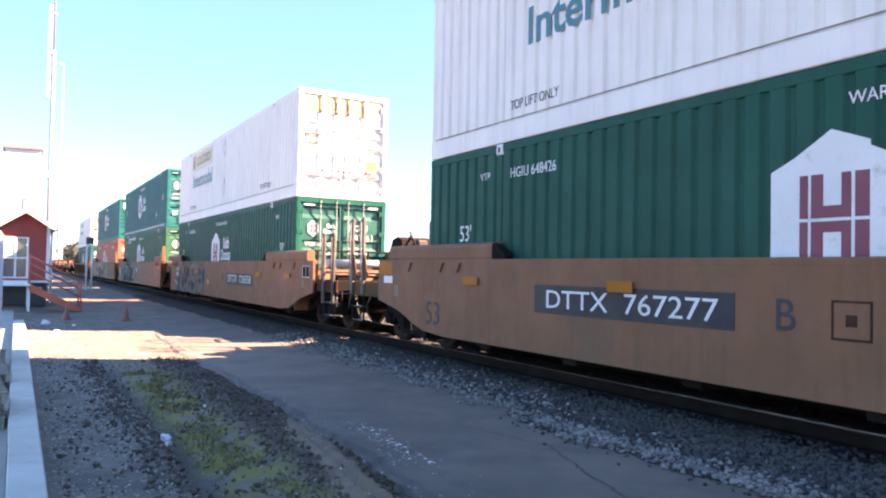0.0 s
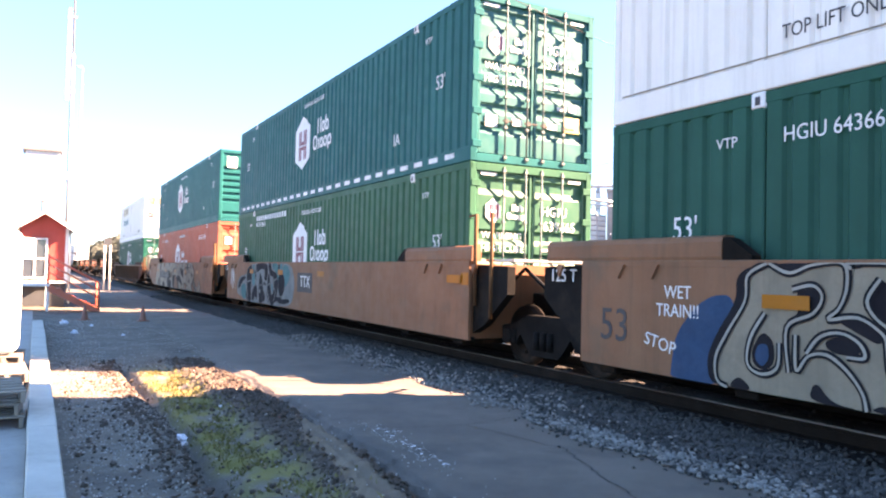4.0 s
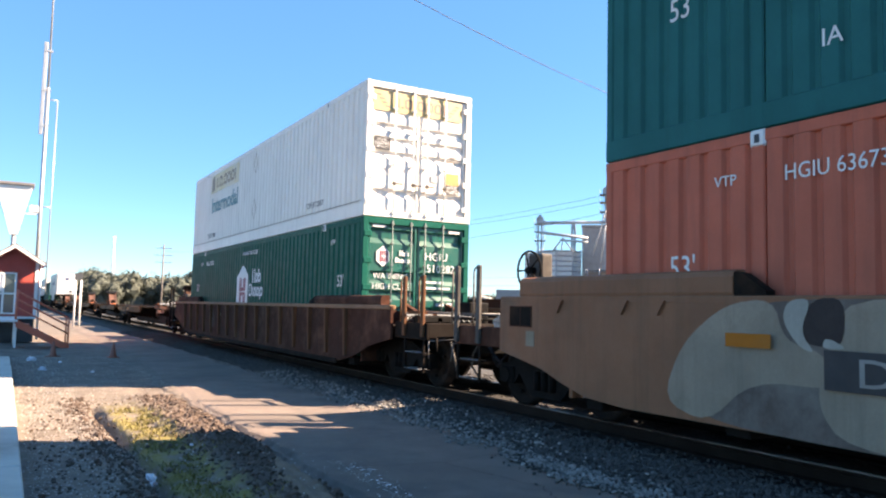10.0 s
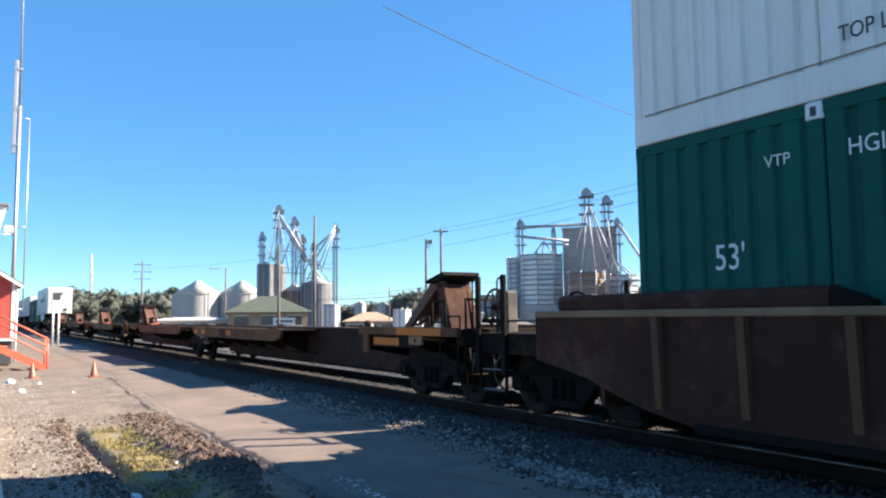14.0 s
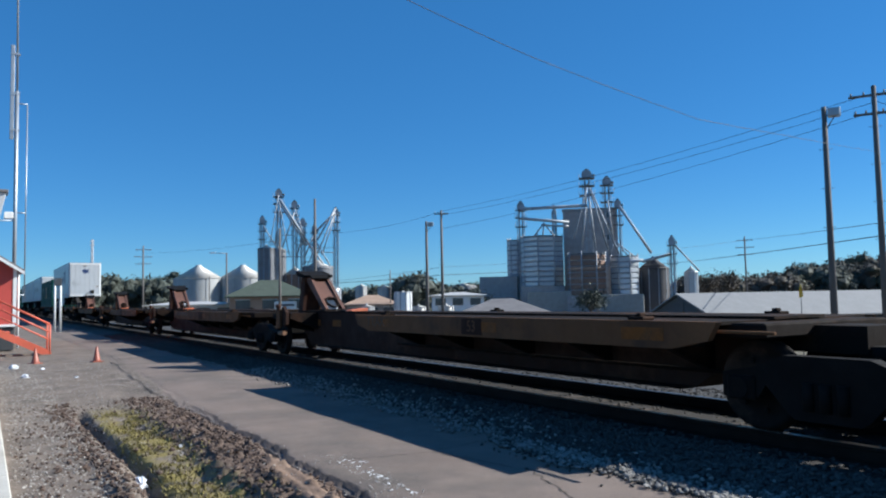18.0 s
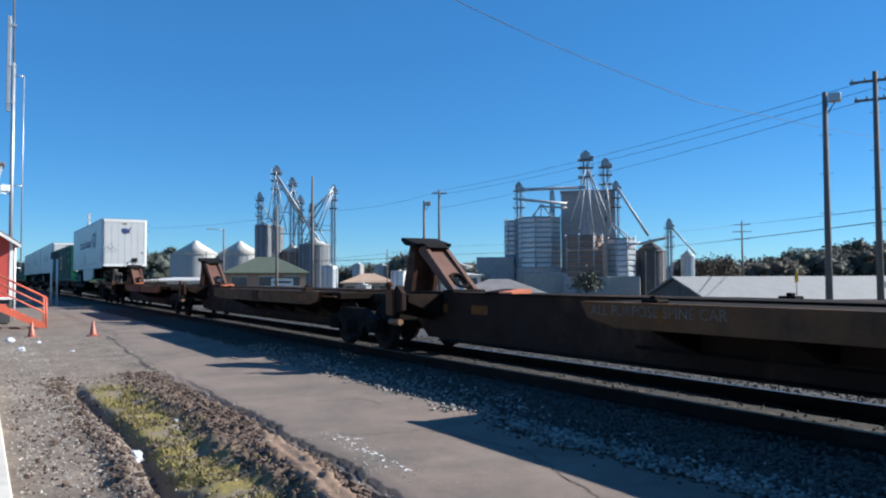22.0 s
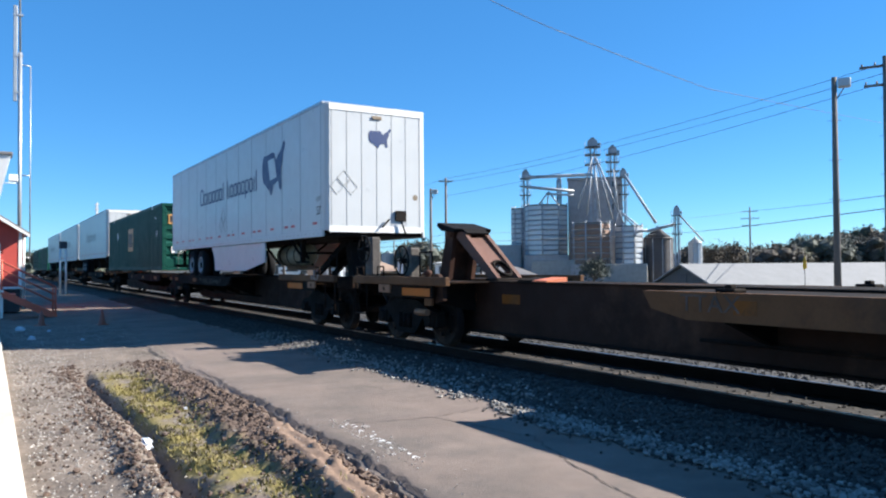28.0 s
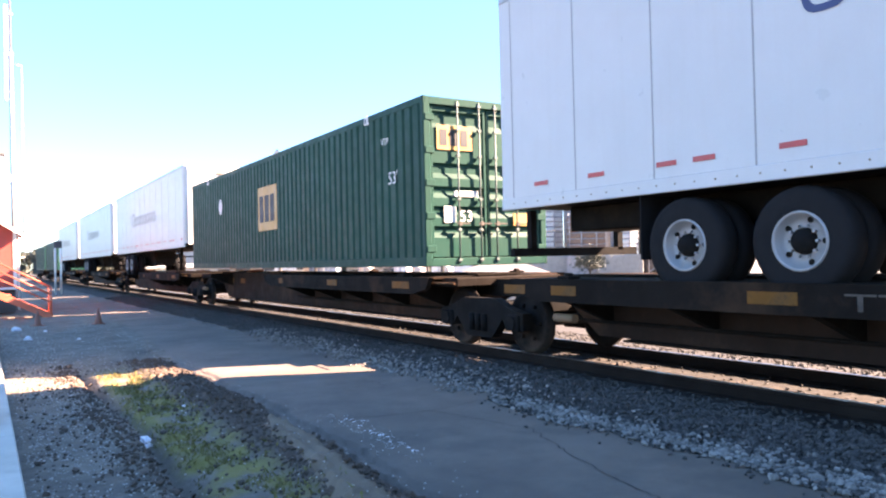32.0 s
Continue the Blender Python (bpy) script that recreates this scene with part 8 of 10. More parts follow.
def spine_platform(u0, u1, label, trucks, couplers=(), hitches=(), markings=True, front=False):
    """One platform of an articulated spine car between two joints: a narrow deep spine, broad for half its length."""
    mid = (u0 + u1) / 2
    car = rolling("spine_car", label, "railway car", mid, group="spine car platforms")
    a, b = u0 - mid + 0.25, u1 - mid - 0.25
    w0, w1 = (b - 9.45, b - 0.85) if front else (a + 0.85, a + 9.35)      # the broad stretch
    part("centre_sill", G().prism([(a, 0.78), (a, 1.06), (b, 1.06), (b, 0.78)], "x", -0.30, 0.30), M["rust_dark"], car)
    part("body", G().prism([(a + 1.15, 0.86), (a + 1.15, 1.12), (b - 0.75, 1.12), (b - 0.75, 0.86), (b - 1.5, 0.31), (a + 2.0, 0.31)], "x", -0.42, 0.42), M["spine_brown"], car)
    part("top_flange", G().box(-0.45, 0.45, a + 0.9, b - 0.9, 1.121, 1.15), M["rust_dark"], car)
    part("bottom_flange", G().box(-0.56, 0.56, a + 2.1, b - 2.1, 0.28, 0.309), M["rust_dark"], car)
    part("deck_plate", G().box(-1.35, 1.35, w0 + 0.1, w1 - 0.1, 1.085, 1.118), M["rust_dark"], car)
    for s in (-1, 1):
        sd = part("side_sill", G().prism([(w0 + 0.12, 0.93), (w0, 1.122), (w1, 1.122), (w1 - 0.12, 0.93), (w1 - 0.6, 0.83), (w0 + 0.6, 0.83)], "x", s * 1.36, s * 1.44), M["deck_tan"] if markings else M["rust_dark"], car)
        part("sill_flange", G().box(s * 1.24, s * 1.36, w0 + 0.3, w1 - 0.3, 0.86, 0.885), M["rust_dark"], sd)
        for i in range(5):
            y = w0 + 0.9 + (w1 - w0 - 1.8) * i / 4
            part("outrigger", G().prism([(s * 0.42, 0.5), (s * 0.42, 1.08), (s * 1.355, 1.08), (s * 1.355, 0.88)], "y", y - 0.05, y + 0.05), M["rust_dark"], car)
        for y in (a + 1.9, b - 1.9):
            if not w0 < y < w1:
                part("end_bracket", G().prism([(s * 0.42, 0.7), (s * 0.42, 1.11), (s * 1.15, 1.11), (s * 1.15, 0.98)], "y", y - 0.14, y + 0.14), M["rust_dark"], car)
    for y in (w0 + 1.2, w1 - 1.0):
        for s in (-1, 1):
            part("container_pedestal", G().box(s * 1.14, s * 1.34, y - 0.12, y + 0.12, 1.119, 1.16, 0.012).box(s * 1.19, s * 1.29, y - 0.04, y + 0.04, 1.155, 1.20, 0.012), M["rust_dark"], car)
    for y in (a + 1.05, b - 1.05):
        part("shear_plate", G().box(-1.1, 1.1, y - 0.5, y + 0.5, 0.95, 1.10, 0.02), M["rust_dark"], car)
    for s in (-1, 1):
        part("walkway_grip", G().cyl((s * 1.3, a + 0.3, 1.02), (s * 1.3, a + 1.5, 1.02), 0.018, n=6), M["deck_tan"], car)
    part("brake_pipe", G().cyl((-0.50, w0, 0.52), (-0.50, w1, 0.52), 0.025, n=6), M["rust_dark"], car)
    for y in trucks:
        truck(car, y - mid + (0.22 if y == u1 else 0.0))
    for s in couplers:
        coupler(car, a - 0.2 if s < 0 else b + 0.2, s)
        if u1 > 180:        # the open ends that pass close by
            end_frame(car, (a - 0.45) if s < 0 else (b + 0.65), s, M["deck_tan"])
            brake_wheel(car, -0.9, (187.68 if s < 0 else 186.0) - mid, 1.77 if s < 0 else 1.51)
            continue
        end_frame(car, a - 0.35, s, M["deck_tan"])
        reflectors(car, [103.72 - mid], x=-1.4515, w=1.48, h=0.12, z=1.15)
        brake_wheel(car, -0.9, 102.25 - mid, 1.53)
        ye = 102.55 - mid
        lad = part("end_ladder", G().cyl((-1.25, ye, 1.66), (-0.75, ye, 1.66), 0.02, n=6), M["rust_dark"], car)
        for x in (-1.25, -0.75):
            part("stile", G().cyl((x, ye, 0.4), (x, ye, 1.67), 0.02, n=6), M["rust_dark"], lad)
        for z in (0.5, 0.85, 1.2):
            part("rung", G().cyl((-1.25, ye, z), (-0.75, ye, z), 0.016, n=6), M["rust_dark"], lad)
    for y, s in hitches:
        hitch(car, y - mid, s) if markings else hitch(car, y - mid, s, "black_steel", 0.75)
    for dy, w in (((w1 - 0.11, 0.46), (w1 - 1.12, 0.47), (w1 - 4.05, 0.52)) if front else ((w0 + 1.0, 0.62), (w0 + 4.02, 0.50), (w0 + 7.18, 0.26))):
        reflectors(car, [dy], x=-1.441, w=w, h=0.14 if markings else 0.12, z=0.98, paint="orange" if front and markings else "orange_dull")
    if markings:
        nb = w1 - 3.35 if front else w0 + 4.4
        part("number_patch", G().box(-1.446, -1.441, nb - 0.27, nb + 0.27, 0.86, 1.10), M["spine_brown"], car)
        side_text("53", 0.24, M["deck_tan"], car, -1.449, nb, 0.98)
        if front:
            side_text("TTAX", 0.25, M["mark_dim"], car, -1.444, w1 - 4.85, 1.0, 1.15)
        elif int(u0) == 136:
            side_text("ALL PURPOSE SPINE CAR", 0.17, M["mark_faint"], car, -1.444, 144.85 - mid, 1.02, 1.02)
        else:
            side_text("TTAX", 0.25, M["mark_dim"], car, -1.444, w0 + 7.6, 1.0, 1.15)
    part("release_pipe", G().cyl((-1.28, b - 2.0, 0.62), (-1.28, b - 1.62, 0.62), 0.055, n=10), M["post_tan"], car, "pale pipe end beside the truck")
    if not front:
        part("cover_board", G().prism([(-0.45, 1.151), (-0.45, 1.175), (-0.05, 1.22), (-0.05, 1.151)], "y", b - 4.15, b - 3.80), M["orange_sheet"], car, "orange-red cover board")
        part("stop_block", G().prism([(-0.45, 1.151), (-0.45, 1.175), (-0.05, 1.22), (-0.05, 1.151)], "y", b - 3.795, b - 3.42), M["rust_dark"], car)
        reflectors(car, [b - 1.95, b - 3.2], x=-0.4205, w=0.48, h=0.15, z=0.86, paint="orange_dull")
    return car, mid


for _u0, _u1, _tr, _co, _hi in ((102.6, 120.1, (103.9, 120.1), (-1,), ((105.35, 1),)), (120.1, 136.4, (136.4,), (), ((134.98, -1),)), (136.4, 153.1, (153.1,), (), ((151.7, -1),)),
                                (153.1, 169.7, (169.7,), (), ((168.27, -1),)), (169.7, 186.6, (185.5,), (1,), ((184.75, -1),))):
    spine_platform(_u0, _u1, "empty rusty spine car platform with orange reflectors", _tr, _co, _hi, True, _u0 == 102.6)
# loaded spine cars that follow
car_f, mid_f = spine_platform(188.2, 205.6, "dark spine car platform under a white trailer", (189.7, 205.6), (-1,), ((190.35, 1),), False, True)
fitted_text("TTAX 554467", car_f, -1.444, 199.76 - mid_f, 0.89, 2.77, 0.15, M["mark_dim"])
fitted_text("467", car_f, -1.452, 189.36 - mid_f, 1.11, 0.54, 0.12, M["mark_grey"])
reflectors(car_f, [197.68 - mid_f, 197.28 - mid_f], x=-0.4205, w=0.34, h=0.12, z=0.70)
for _u0, _u1 in ((205.6, 223.9), (223.9, 242.1), (242.1, 260.9), (260.9, 279.0), (279.0, 297.0), (297.0, 315.0)):
    spine_platform(_u0, _u1, "dark spine car platform carrying a load", (_u1,), (), (), False)


# ---- trailers ----
WHEEL_Z = 1.50


def trailer(label, u0, u1, navy=True, skirt=True):
    """A dry-van semi-trailer, nose towards the camera's end of the train."""
    mid = (u0 + u1) / 2
    t = rolling("semi_trailer", label, "trailer", mid, group="trailers on spine cars")
    a, b, w, z0, z1 = u0 - mid, u1 - mid, 1.30, 2.08, 5.11
    wh = M["white_trailer"]
    nose = [(-w + 0.13, a), (w - 0.13, a), (w - 0.04, a + 0.04), (w, a + 0.13), (w, b), (-w, b), (-w, a + 0.13), (-w + 0.04, a + 0.04)]
    part("box", G().prism(nose, "z", z0 + 0.14, z1 - 0.05), wh, t)
    for i in range(13):
        y = a + 0.18 + 1.29 * i
        part("rivet_seam", shared("rivet_seam", lambda: G().box(-0.003, 0, -0.010, 0.010, z0 + 0.16, z1 - 0.12), M["rim"]), None, t, at=pose(-w, y, 0))
    part("top_rail", G().box(-w - 0.012, w + 0.012, a + 0.1, b, z1 - 0.10, z1, 0.02), M["galv"], t)
    part("bottom_rail", G().box(-w - 0.014, -w + 0.05, a + 0.1, b + 0.01, z0, z0 + 0.16, 0.01).box(w - 0.05, w + 0.014, a + 0.1, b + 0.01, z0, z0 + 0.16, 0.01), wh, t)
    for x in (-1.12, -0.75, -0.38, 0, 0.38, 0.75, 1.12):
        part("nose_seam", shared("nose_seam", lambda: G().box(-0.008, 0.008, -0.004, 0, z0 + 0.2, z1 - 0.15), M["rim"]), None, t, at=pose(x, a, 0))
    for z in (z0 + 0.1, z1 - 0.19):
        part("nose_rail", G().box(-w + 0.12, w - 0.12, a - 0.012, a, z, z + 0.14), M["white_trim"], t)
    for d in (0.53, 1.97, 2.46, 3.55, 4.62, 5.08, 6.15, 7.2, 7.68, 8.75, 9.8, 10.3, 11.4, 12.4, 12.9, 14.0, 15.05):
        part("tape", shared("tape", lambda: G().box(-0.004, 0, -0.14, 0.14, -0.028, 0.028), M["mark_red"]), None, t, "red reflective tape", at=pose(-w - 0.005, a + d, z0 + 0.31))
    for i in range(60):
        part("rivet", shared("rivet", lambda: G().cyl((-0.006, 0, 0), (0, 0, 0), 0.012, n=6), M["g_grey"]), None, t, at=pose(-w - 0.014, a + 0.3 + 0.26 * i, z0 + 0.08)) if navy else None
    # floor, bogie and wheels
    part("floor", G().box(-w + 0.04, w - 0.04, a + 0.15, b, z0 + 0.02, z0 + 0.14), M["black_steel"], t)
    part("bogie", G().box(-0.5, 0.5, b - 6.3, b - 0.5, z0 - 0.32, z0 + 0.02, 0.02).box(-0.45, 0.45, b - 6.3, b - 2.3, 1.42, z0 - 0.32).box(-1.2, 1.2, b - 0.12, b - 0.02, 1.42, 1.54).box(-0.9, -0.8, b - 0.12, b - 0.02, 1.5, z0).box(0.8, 0.9, b - 0.12, b - 0.02, 1.5, z0), M["black_steel"], t)
    def tyre():
        return G().lathe([(0.27, -0.12), (0.44, -0.14), (0.50, -0.11), (0.515, -0.05), (0.515, 0.05), (0.50, 0.11), (0.44, 0.14), (0.27, 0.12)], (0, 0, 0), "x", 30, False)
    def rim():
        g = G().lathe([(0.285, -0.115), (0.275, -0.145), (0.25, -0.12), (0.235, -0.05), (0.17, -0.03), (0.12, -0.04)], (0, 0, 0), "x", 24, False)
        for i in range(10):
            q = 2 * math.pi * i / 10
            g.cyl((-0.10, 0.147 * math.cos(q), 0.147 * math.sin(q)), (-0.05, 0.147 * math.cos(q), 0.147 * math.sin(q)), 0.014, n=6)
        return g
    def hand_holes():
        g = G()
        for i in range(5):
            q = 2 * math.pi * (i + 0.5) / 5
            g.cyl((-0.050, 0.203 * math.cos(q), 0.203 * math.sin(q)), (-0.03, 0.203 * math.cos(q), 0.205 * math.sin(q)), 0.03, n=8)
        return g
    for y in (b - 3.2, b - 4.53):
        for s in (-1, 1):
            for inner in (0, 1):
                x = s * (1.14 - 0.31 * inner)
                wl = part("wheel", shared("tyre", tyre, M["rubber"]), None, t, at=pose(x, y, WHEEL_Z, 0, 0, 0 if s < 0 else 180))
                if not inner:
                    part("rim", shared("rim", rim, M["rim"]), None, wl, "white-painted rim")
                    part("hub", shared("hub", lambda: G().lathe([(0.13, -0.03), (0.12, -0.08), (0.09, -0.13), (0.0, -0.135)], (0, 0, 0), "x", 16, False), M["black_steel"]), None, wl, "dark hub")
                    part("hand_holes", shared("hand_holes", hand_holes, M["black_steel"]), None, wl)
            part("axle", G().cyl((-1.1, y, WHEEL_Z), (1.1, y, WHEEL_Z), 0.07, n=10), M["black_steel"], t) if s < 0 else None
        if y == b - 3.2:
            for x in (-0.975, 0.975):
                part("mud_flap", G().box(x - 0.275, x + 0.275, y + 0.62, y + 0.64, 1.35, z0), M["rubber"], t)
    # landing gear
    for s in (-1, 1):
        part("landing_leg", G().box(s * 0.88, s * 1.0, a + 2.2, a + 2.32, 1.55, z0, 0.01).box(s * 0.83, s * 1.05, a + 2.1, a + 2.42, 1.50, 1.55).cyl((s * 0.94, a + 2.26, 1.6), (s * 0.94, a + 3.1, z0), 0.03, n=6), M["black_steel"], t)
    part("crossbar", G().cyl((-0.94, a + 2.26, 1.75), (0.94, a + 2.26, 1.75), 0.03, n=6), M["black_steel"], t)
    if skirt:
        for s in (-1, 1):
            part("side_skirt", G().prism([(b - 5.92, z0), (b - 6.08, z0 - 0.12), (b - 6.22, 1.82), (b - 6.31, 1.66), (b - 6.36, 1.48), (b - 6.37, 1.31), (b - 9.75, 1.30), (b - 11.62, 1.54), (b - 11.62, z0)], "x", s * 1.22, s * 1.25), M["white_trailer"], t, "white side skirt")
    if navy:
        tk = part("air_tank", G().lathe([(0.0, -0.98), (0.18, -0.95), (0.29, -0.82), (0.29, 0.82), (0.18, 0.95), (0.0, 0.98)], (-0.45, 192.9 - mid, 1.72), "y", 20, False), M["cream_tank"], t, "cream cylindrical tank slung under the floor")
        for y in (-0.55, 0.0, 0.55):
            part("tank_strap", G().lathe([(0.294, -0.03), (0.30, -0.03), (0.30, 0.03), (0.294, 0.03)], (-0.45, 192.9 - mid + y, 1.72), "y", 20, False), M["black_steel"], tk)
        for y in (191.6 - mid, 194.2 - mid):
            for x in (-1, 1):
                part("brace", G().cyl((x * 0.95, y, z0), (x * 0.3, y + 0.5, 1.45), 0.035, n=6), M["black_steel"], t)
        for y, length, pattern in ((200.2 - mid, 3.12, "OoiooooI"), (196.8 - mid, 3.13, "IiooooqoiI")):
            brand_marks(pattern, t, -w - 0.006, y, 3.52, length, 0.58, M["mark_blue"], 0.115)
        mp = softened([(0, 0.75), (-0.02, 1.1), (0.1, 1.55), (0.55, 1.52), (1.05, 1.58), (1.2, 1.5), (1.3, 1.32), (1.42, 1.2), (1.5, 1.38), (1.75, 1.50), (1.95, 1.72), (2.06, 1.86), (2.18, 1.74), (2.10, 1.55), (1.95, 1.38), (1.98, 1.2), (1.85, 0.95), (1.78, 0.62), (1.86, 0.12), (1.74, -0.02), (1.62, 0.12), (1.55, 0.4), (1.3, 0.32), (1.08, 0.28), (0.98, 0.0), (0.84, -0.16), (0.7, 0.12), (0.52, 0.18), (0.32, 0.36), (0.1, 0.42)], 1)
        side_plates("emblem", [[(q * 0.84, r * 0.66) for q, r in mp]], M["mark_blue"], t, -w - 0.006, a + 4.34, 3.36, "navy map-shaped emblem")
        side_plates("emblem_inset", [[(0.65, 0.32), (1.19, 0.36), (0.99, 0.88), (0.48, 0.86)]], wh, t, -w - 0.010, a + 4.34, 3.36, "white inset")
        end_plates("nose_emblem", [[(q * 0.26 - 0.25, r * 0.24) for q, r in mp]], M["mark_blue"], t, 0.05, a - 0.004, 4.15, "small navy emblem")
        side_text("53'", 0.28, M["mark_black"], t, -w - 0.006, a + 0.30, 2.66, 0.8)
        side_plates("maker_badge", [[(0, 0.05), (0.1, 0), (0.3, 0.04), (0.36, 0.14), (0.05, 0.12)]], M["placard"], t, -w - 0.006, a + 0.48, 2.86, "small grey badge")
        for cx, cz in ((-0.28, 0.0), (0.28, 0.0), (0.0, 0.32)):
            ring = []
            o = [(0, -0.30), (0.27, 0), (0, 0.30), (-0.27, 0)]
            for (p, q) in zip(o, o[1:] + o[:1]):
                ring.append([(p[0] + cx, p[1] + cz), (q[0] + cx, q[1] + cz), (q[0] * 0.86 + cx, q[1] * 0.86 + cz), (p[0] * 0.86 + cx, p[1] * 0.86 + cz)])
            side_plates("placard", [[(e * 0.85, f * 0.85) for e, f in k4] for k4 in ring], M["placard"], t, -w - 0.006, b - 7.6, 2.75, "grey diamond placard frame")
            end_plates("placard", [[(e * 0.62, f * 0.62) for e, f in k4] for k4 in ring], M["placard"], t, -0.82, a - 0.004, 3.2, "grey diamond placard frame")
    else:
        brand_marks("Oooooooo", t, -w - 0.006, b - 5.0, 3.3, 6.0, 0.7, M["placard"], 0.2)
    part("hose_connection", G().box(0.45, 0.75, a - 0.05, a, 2.45, 2.7, 0.02).cyl((0.3, a - 0.06, 2.5), (0.1, a - 0.06, 2.3), 0.02, n=6).cyl((0.6, a - 0.06, 2.45), (0.7, a - 0.08, 2.15), 0.02, n=6), M["black_steel"], t)
    part("vent_cap", G().lathe([(0.07, 0), (0.06, 0.04), (0.0, 0.05)], (1.0, a - 0.001, 3.02), "y", 10), M["g_grey"], t)
    part("nose_lamp", G().box(-0.12, 0.12, a - 0.03, a, 4.78, 4.86, 0.01), M["g_grey"], t)
    return t


trailer("white dry-van trailer with navy lettering and side skirt", 188.88, 204.8)
box_g = container("container", "deep green container with yellow brand square", 215.2, 1.29, M["emp_green"], "doors")
for _y in (-0.1,):
    side_plates("brand_square", [rect(-0.85, 0.98, 1.5, 1.15)], M["mark_amber"], box_g, SX, _y, 0, "yellow brand square")
    for _r in (rect(-0.72, 1.2, 0.32, 0.7), rect(-0.3, 1.2, 0.34, 0.7), rect(0.14, 1.2, 0.32, 0.7)):
        side_plates("brand_shape", [_r], M["mark_black"], box_g, SX - 0.004, _y, 0)
side_plates("white_spot", [blob(0, 0, [(-0.2, 0), (0, -0.25), (0.2, 0), (0, 0.25)])], M["mark_white"], box_g, SX, 4.5, 1.9)
side_text("53'", 0.32, M["mark_white"], box_g, SX, -7.05, 1.6)
side_text("VTP", 0.17, M["mark_white"], box_g, SX, -6.75, 2.3)
end_plates("door_brand_square", [rect(-1.02, 2.0, 0.72, 0.42)], M["mark_amber"], box_g, 0, -LEN / 2 + 0.034, 0, "yellow brand square")
for _r in (rect(-0.96, 2.07, 0.14, 0.28), rect(-0.76, 2.07, 0.16, 0.28), rect(-0.54, 2.07, 0.14, 0.28)):
    end_plates("door_brand_shape", [_r], M["mark_black"], box_g, 0, -LEN / 2 + 0.030, 0)
end_text("53", 0.28, M["mark_white"], box_g, -0.45, -LEN / 2 + 0.034, 0.85)
for _r in (rect(-0.9, 0.75, 0.24, 0.28), rect(-0.7, 1.2, 0.5, 0.1)):
    end_plates("door_notice", [_r], M["mark_white"], box_g, 0, -LEN / 2 + 0.034, 0)
end_plates("yellow_notice", [rect(0.55, 0.7, 0.4, 0.22)], M["mark_amber"], box_g, 0, -LEN / 2 + 0.034, 0)
trailer("white dry-van trailer with grey lettering", 224.6, 241.0, False, False)
trailer("white dry-van trailer with grey lettering", 243.0, 259.6, False, False)
trailer("white dry-van trailer with grey lettering", 261.8, 278.0, False, False)
container("container", "green container far along the train", 288.0, 1.23, M["emp_green"], "doors")
container("container", "green container far along the train", 306.0, 1.23, M["emp_green"], "doors")


# ---- beside the camera ----
def kerb_and_wall():
    k = thing("kerb", "long worn concrete kerb along the platform's edge", "kerb", kind="structure")
    y = -4.0
    rng = random.Random(4)
    while y < 21:
        d = 3.0
        part("kerb_stone", G().box(-0.02 + rng.gauss(0, 0.004), 0.235 + rng.gauss(0, 0.004), y + 0.006, y + d - 0.006, -0.12, 0.13, 0.012), M["kerb"], k)
        y += d
    thing("floor", "concrete walk between wall and kerb", "floor", kind="structure", g=G().box(-2.6, -0.02, -8, 30, -0.15, -0.005), material=M["concrete"])


kerb_and_wall()


def pallet(x, y, z, turn):
    p = thing("wooden_pallet", "grey weathered wooden pallet lying by the kerb", "pallet", pose(x, y, z, 0, 0, turn), "pallets by the kerb")
    for i in range(6):
        part("board", shared("pallet_board", lambda: G().box(-0.26, 0.26, -0.045, 0.045, 0.10, 0.12, 0.004), M["pallet"]), None, p, at=pose(0, -0.5 + i * 0.2, 0))
    for s in (-0.23, 0, 0.23):
        part("stringer", shared("pallet_stringer", lambda: G().box(-0.02, 0.02, -0.55, 0.55, 0.0, 0.10, 0.004), M["pallet"]), None, p, at=pose(s, 0, 0))


for _p in ((-0.32, 9.2, 0.0, 2), (-0.32, 9.22, 0.125, -3), (-0.33, 9.18, 0.25, 4), (-0.32, 11.6, 0.0, -2), (-0.31, 11.6, 0.125, 3), (-0.36, 13.6, 0.0, 1), (-0.37, 13.6, 0.125, -2)):
    pallet(*_p)


def wrapped_load(x, y, z, wx, wy, h, seed):
    """A pallet load under taut, wrinkled stretch film with soft corners."""
    bm = bmesh.new()
    bmesh.ops.create_cube(bm, size=1.0)
    bmesh.ops.subdivide_edges(bm, edges=bm.edges[:], cuts=15, use_grid_fill=True)
    for v in bm.verts:
        p = Vector(v.co) * 2
        q = Vector([math.copysign(abs(c) ** 1.0, c) for c in p])
        n8 = (abs(q.x) ** 8 + abs(q.y) ** 8 + abs(q.z) ** 14) ** (1 / 9.0)
        q /= max(n8, 0.4)
        w = 1 + 0.018 * noise.noise((q.x * 2 + seed, q.y * 2, q.z * 5)) + 0.012 * noise.noise((q.x * 6, q.y * 6 + seed, q.z * 16))
        v.co = Vector((q.x * wx / 2 * w, q.y * wy / 2 * w, (q.z + 1) * h / 2))
    me = bpy.data.meshes.new("film")
    bm.to_mesh(me)
    bm.free()
    me.polygons.foreach_set("use_smooth", [True] * len(me.polygons))
    me.materials.append(M["film"])
    t = thing("wrapped_load", "pale blue stretch-wrapped load standing on two pallets", "pallet load", pose(x, y, z, 0, 0, 1.5))
    part("film", me, None, t)
    part("top_sheet", G().box(-wx * 0.42, wx * 0.42, -wy * 0.42, wy * 0.42, h * 0.985, h * 1.006, 0.008), M["white_trim"], t)


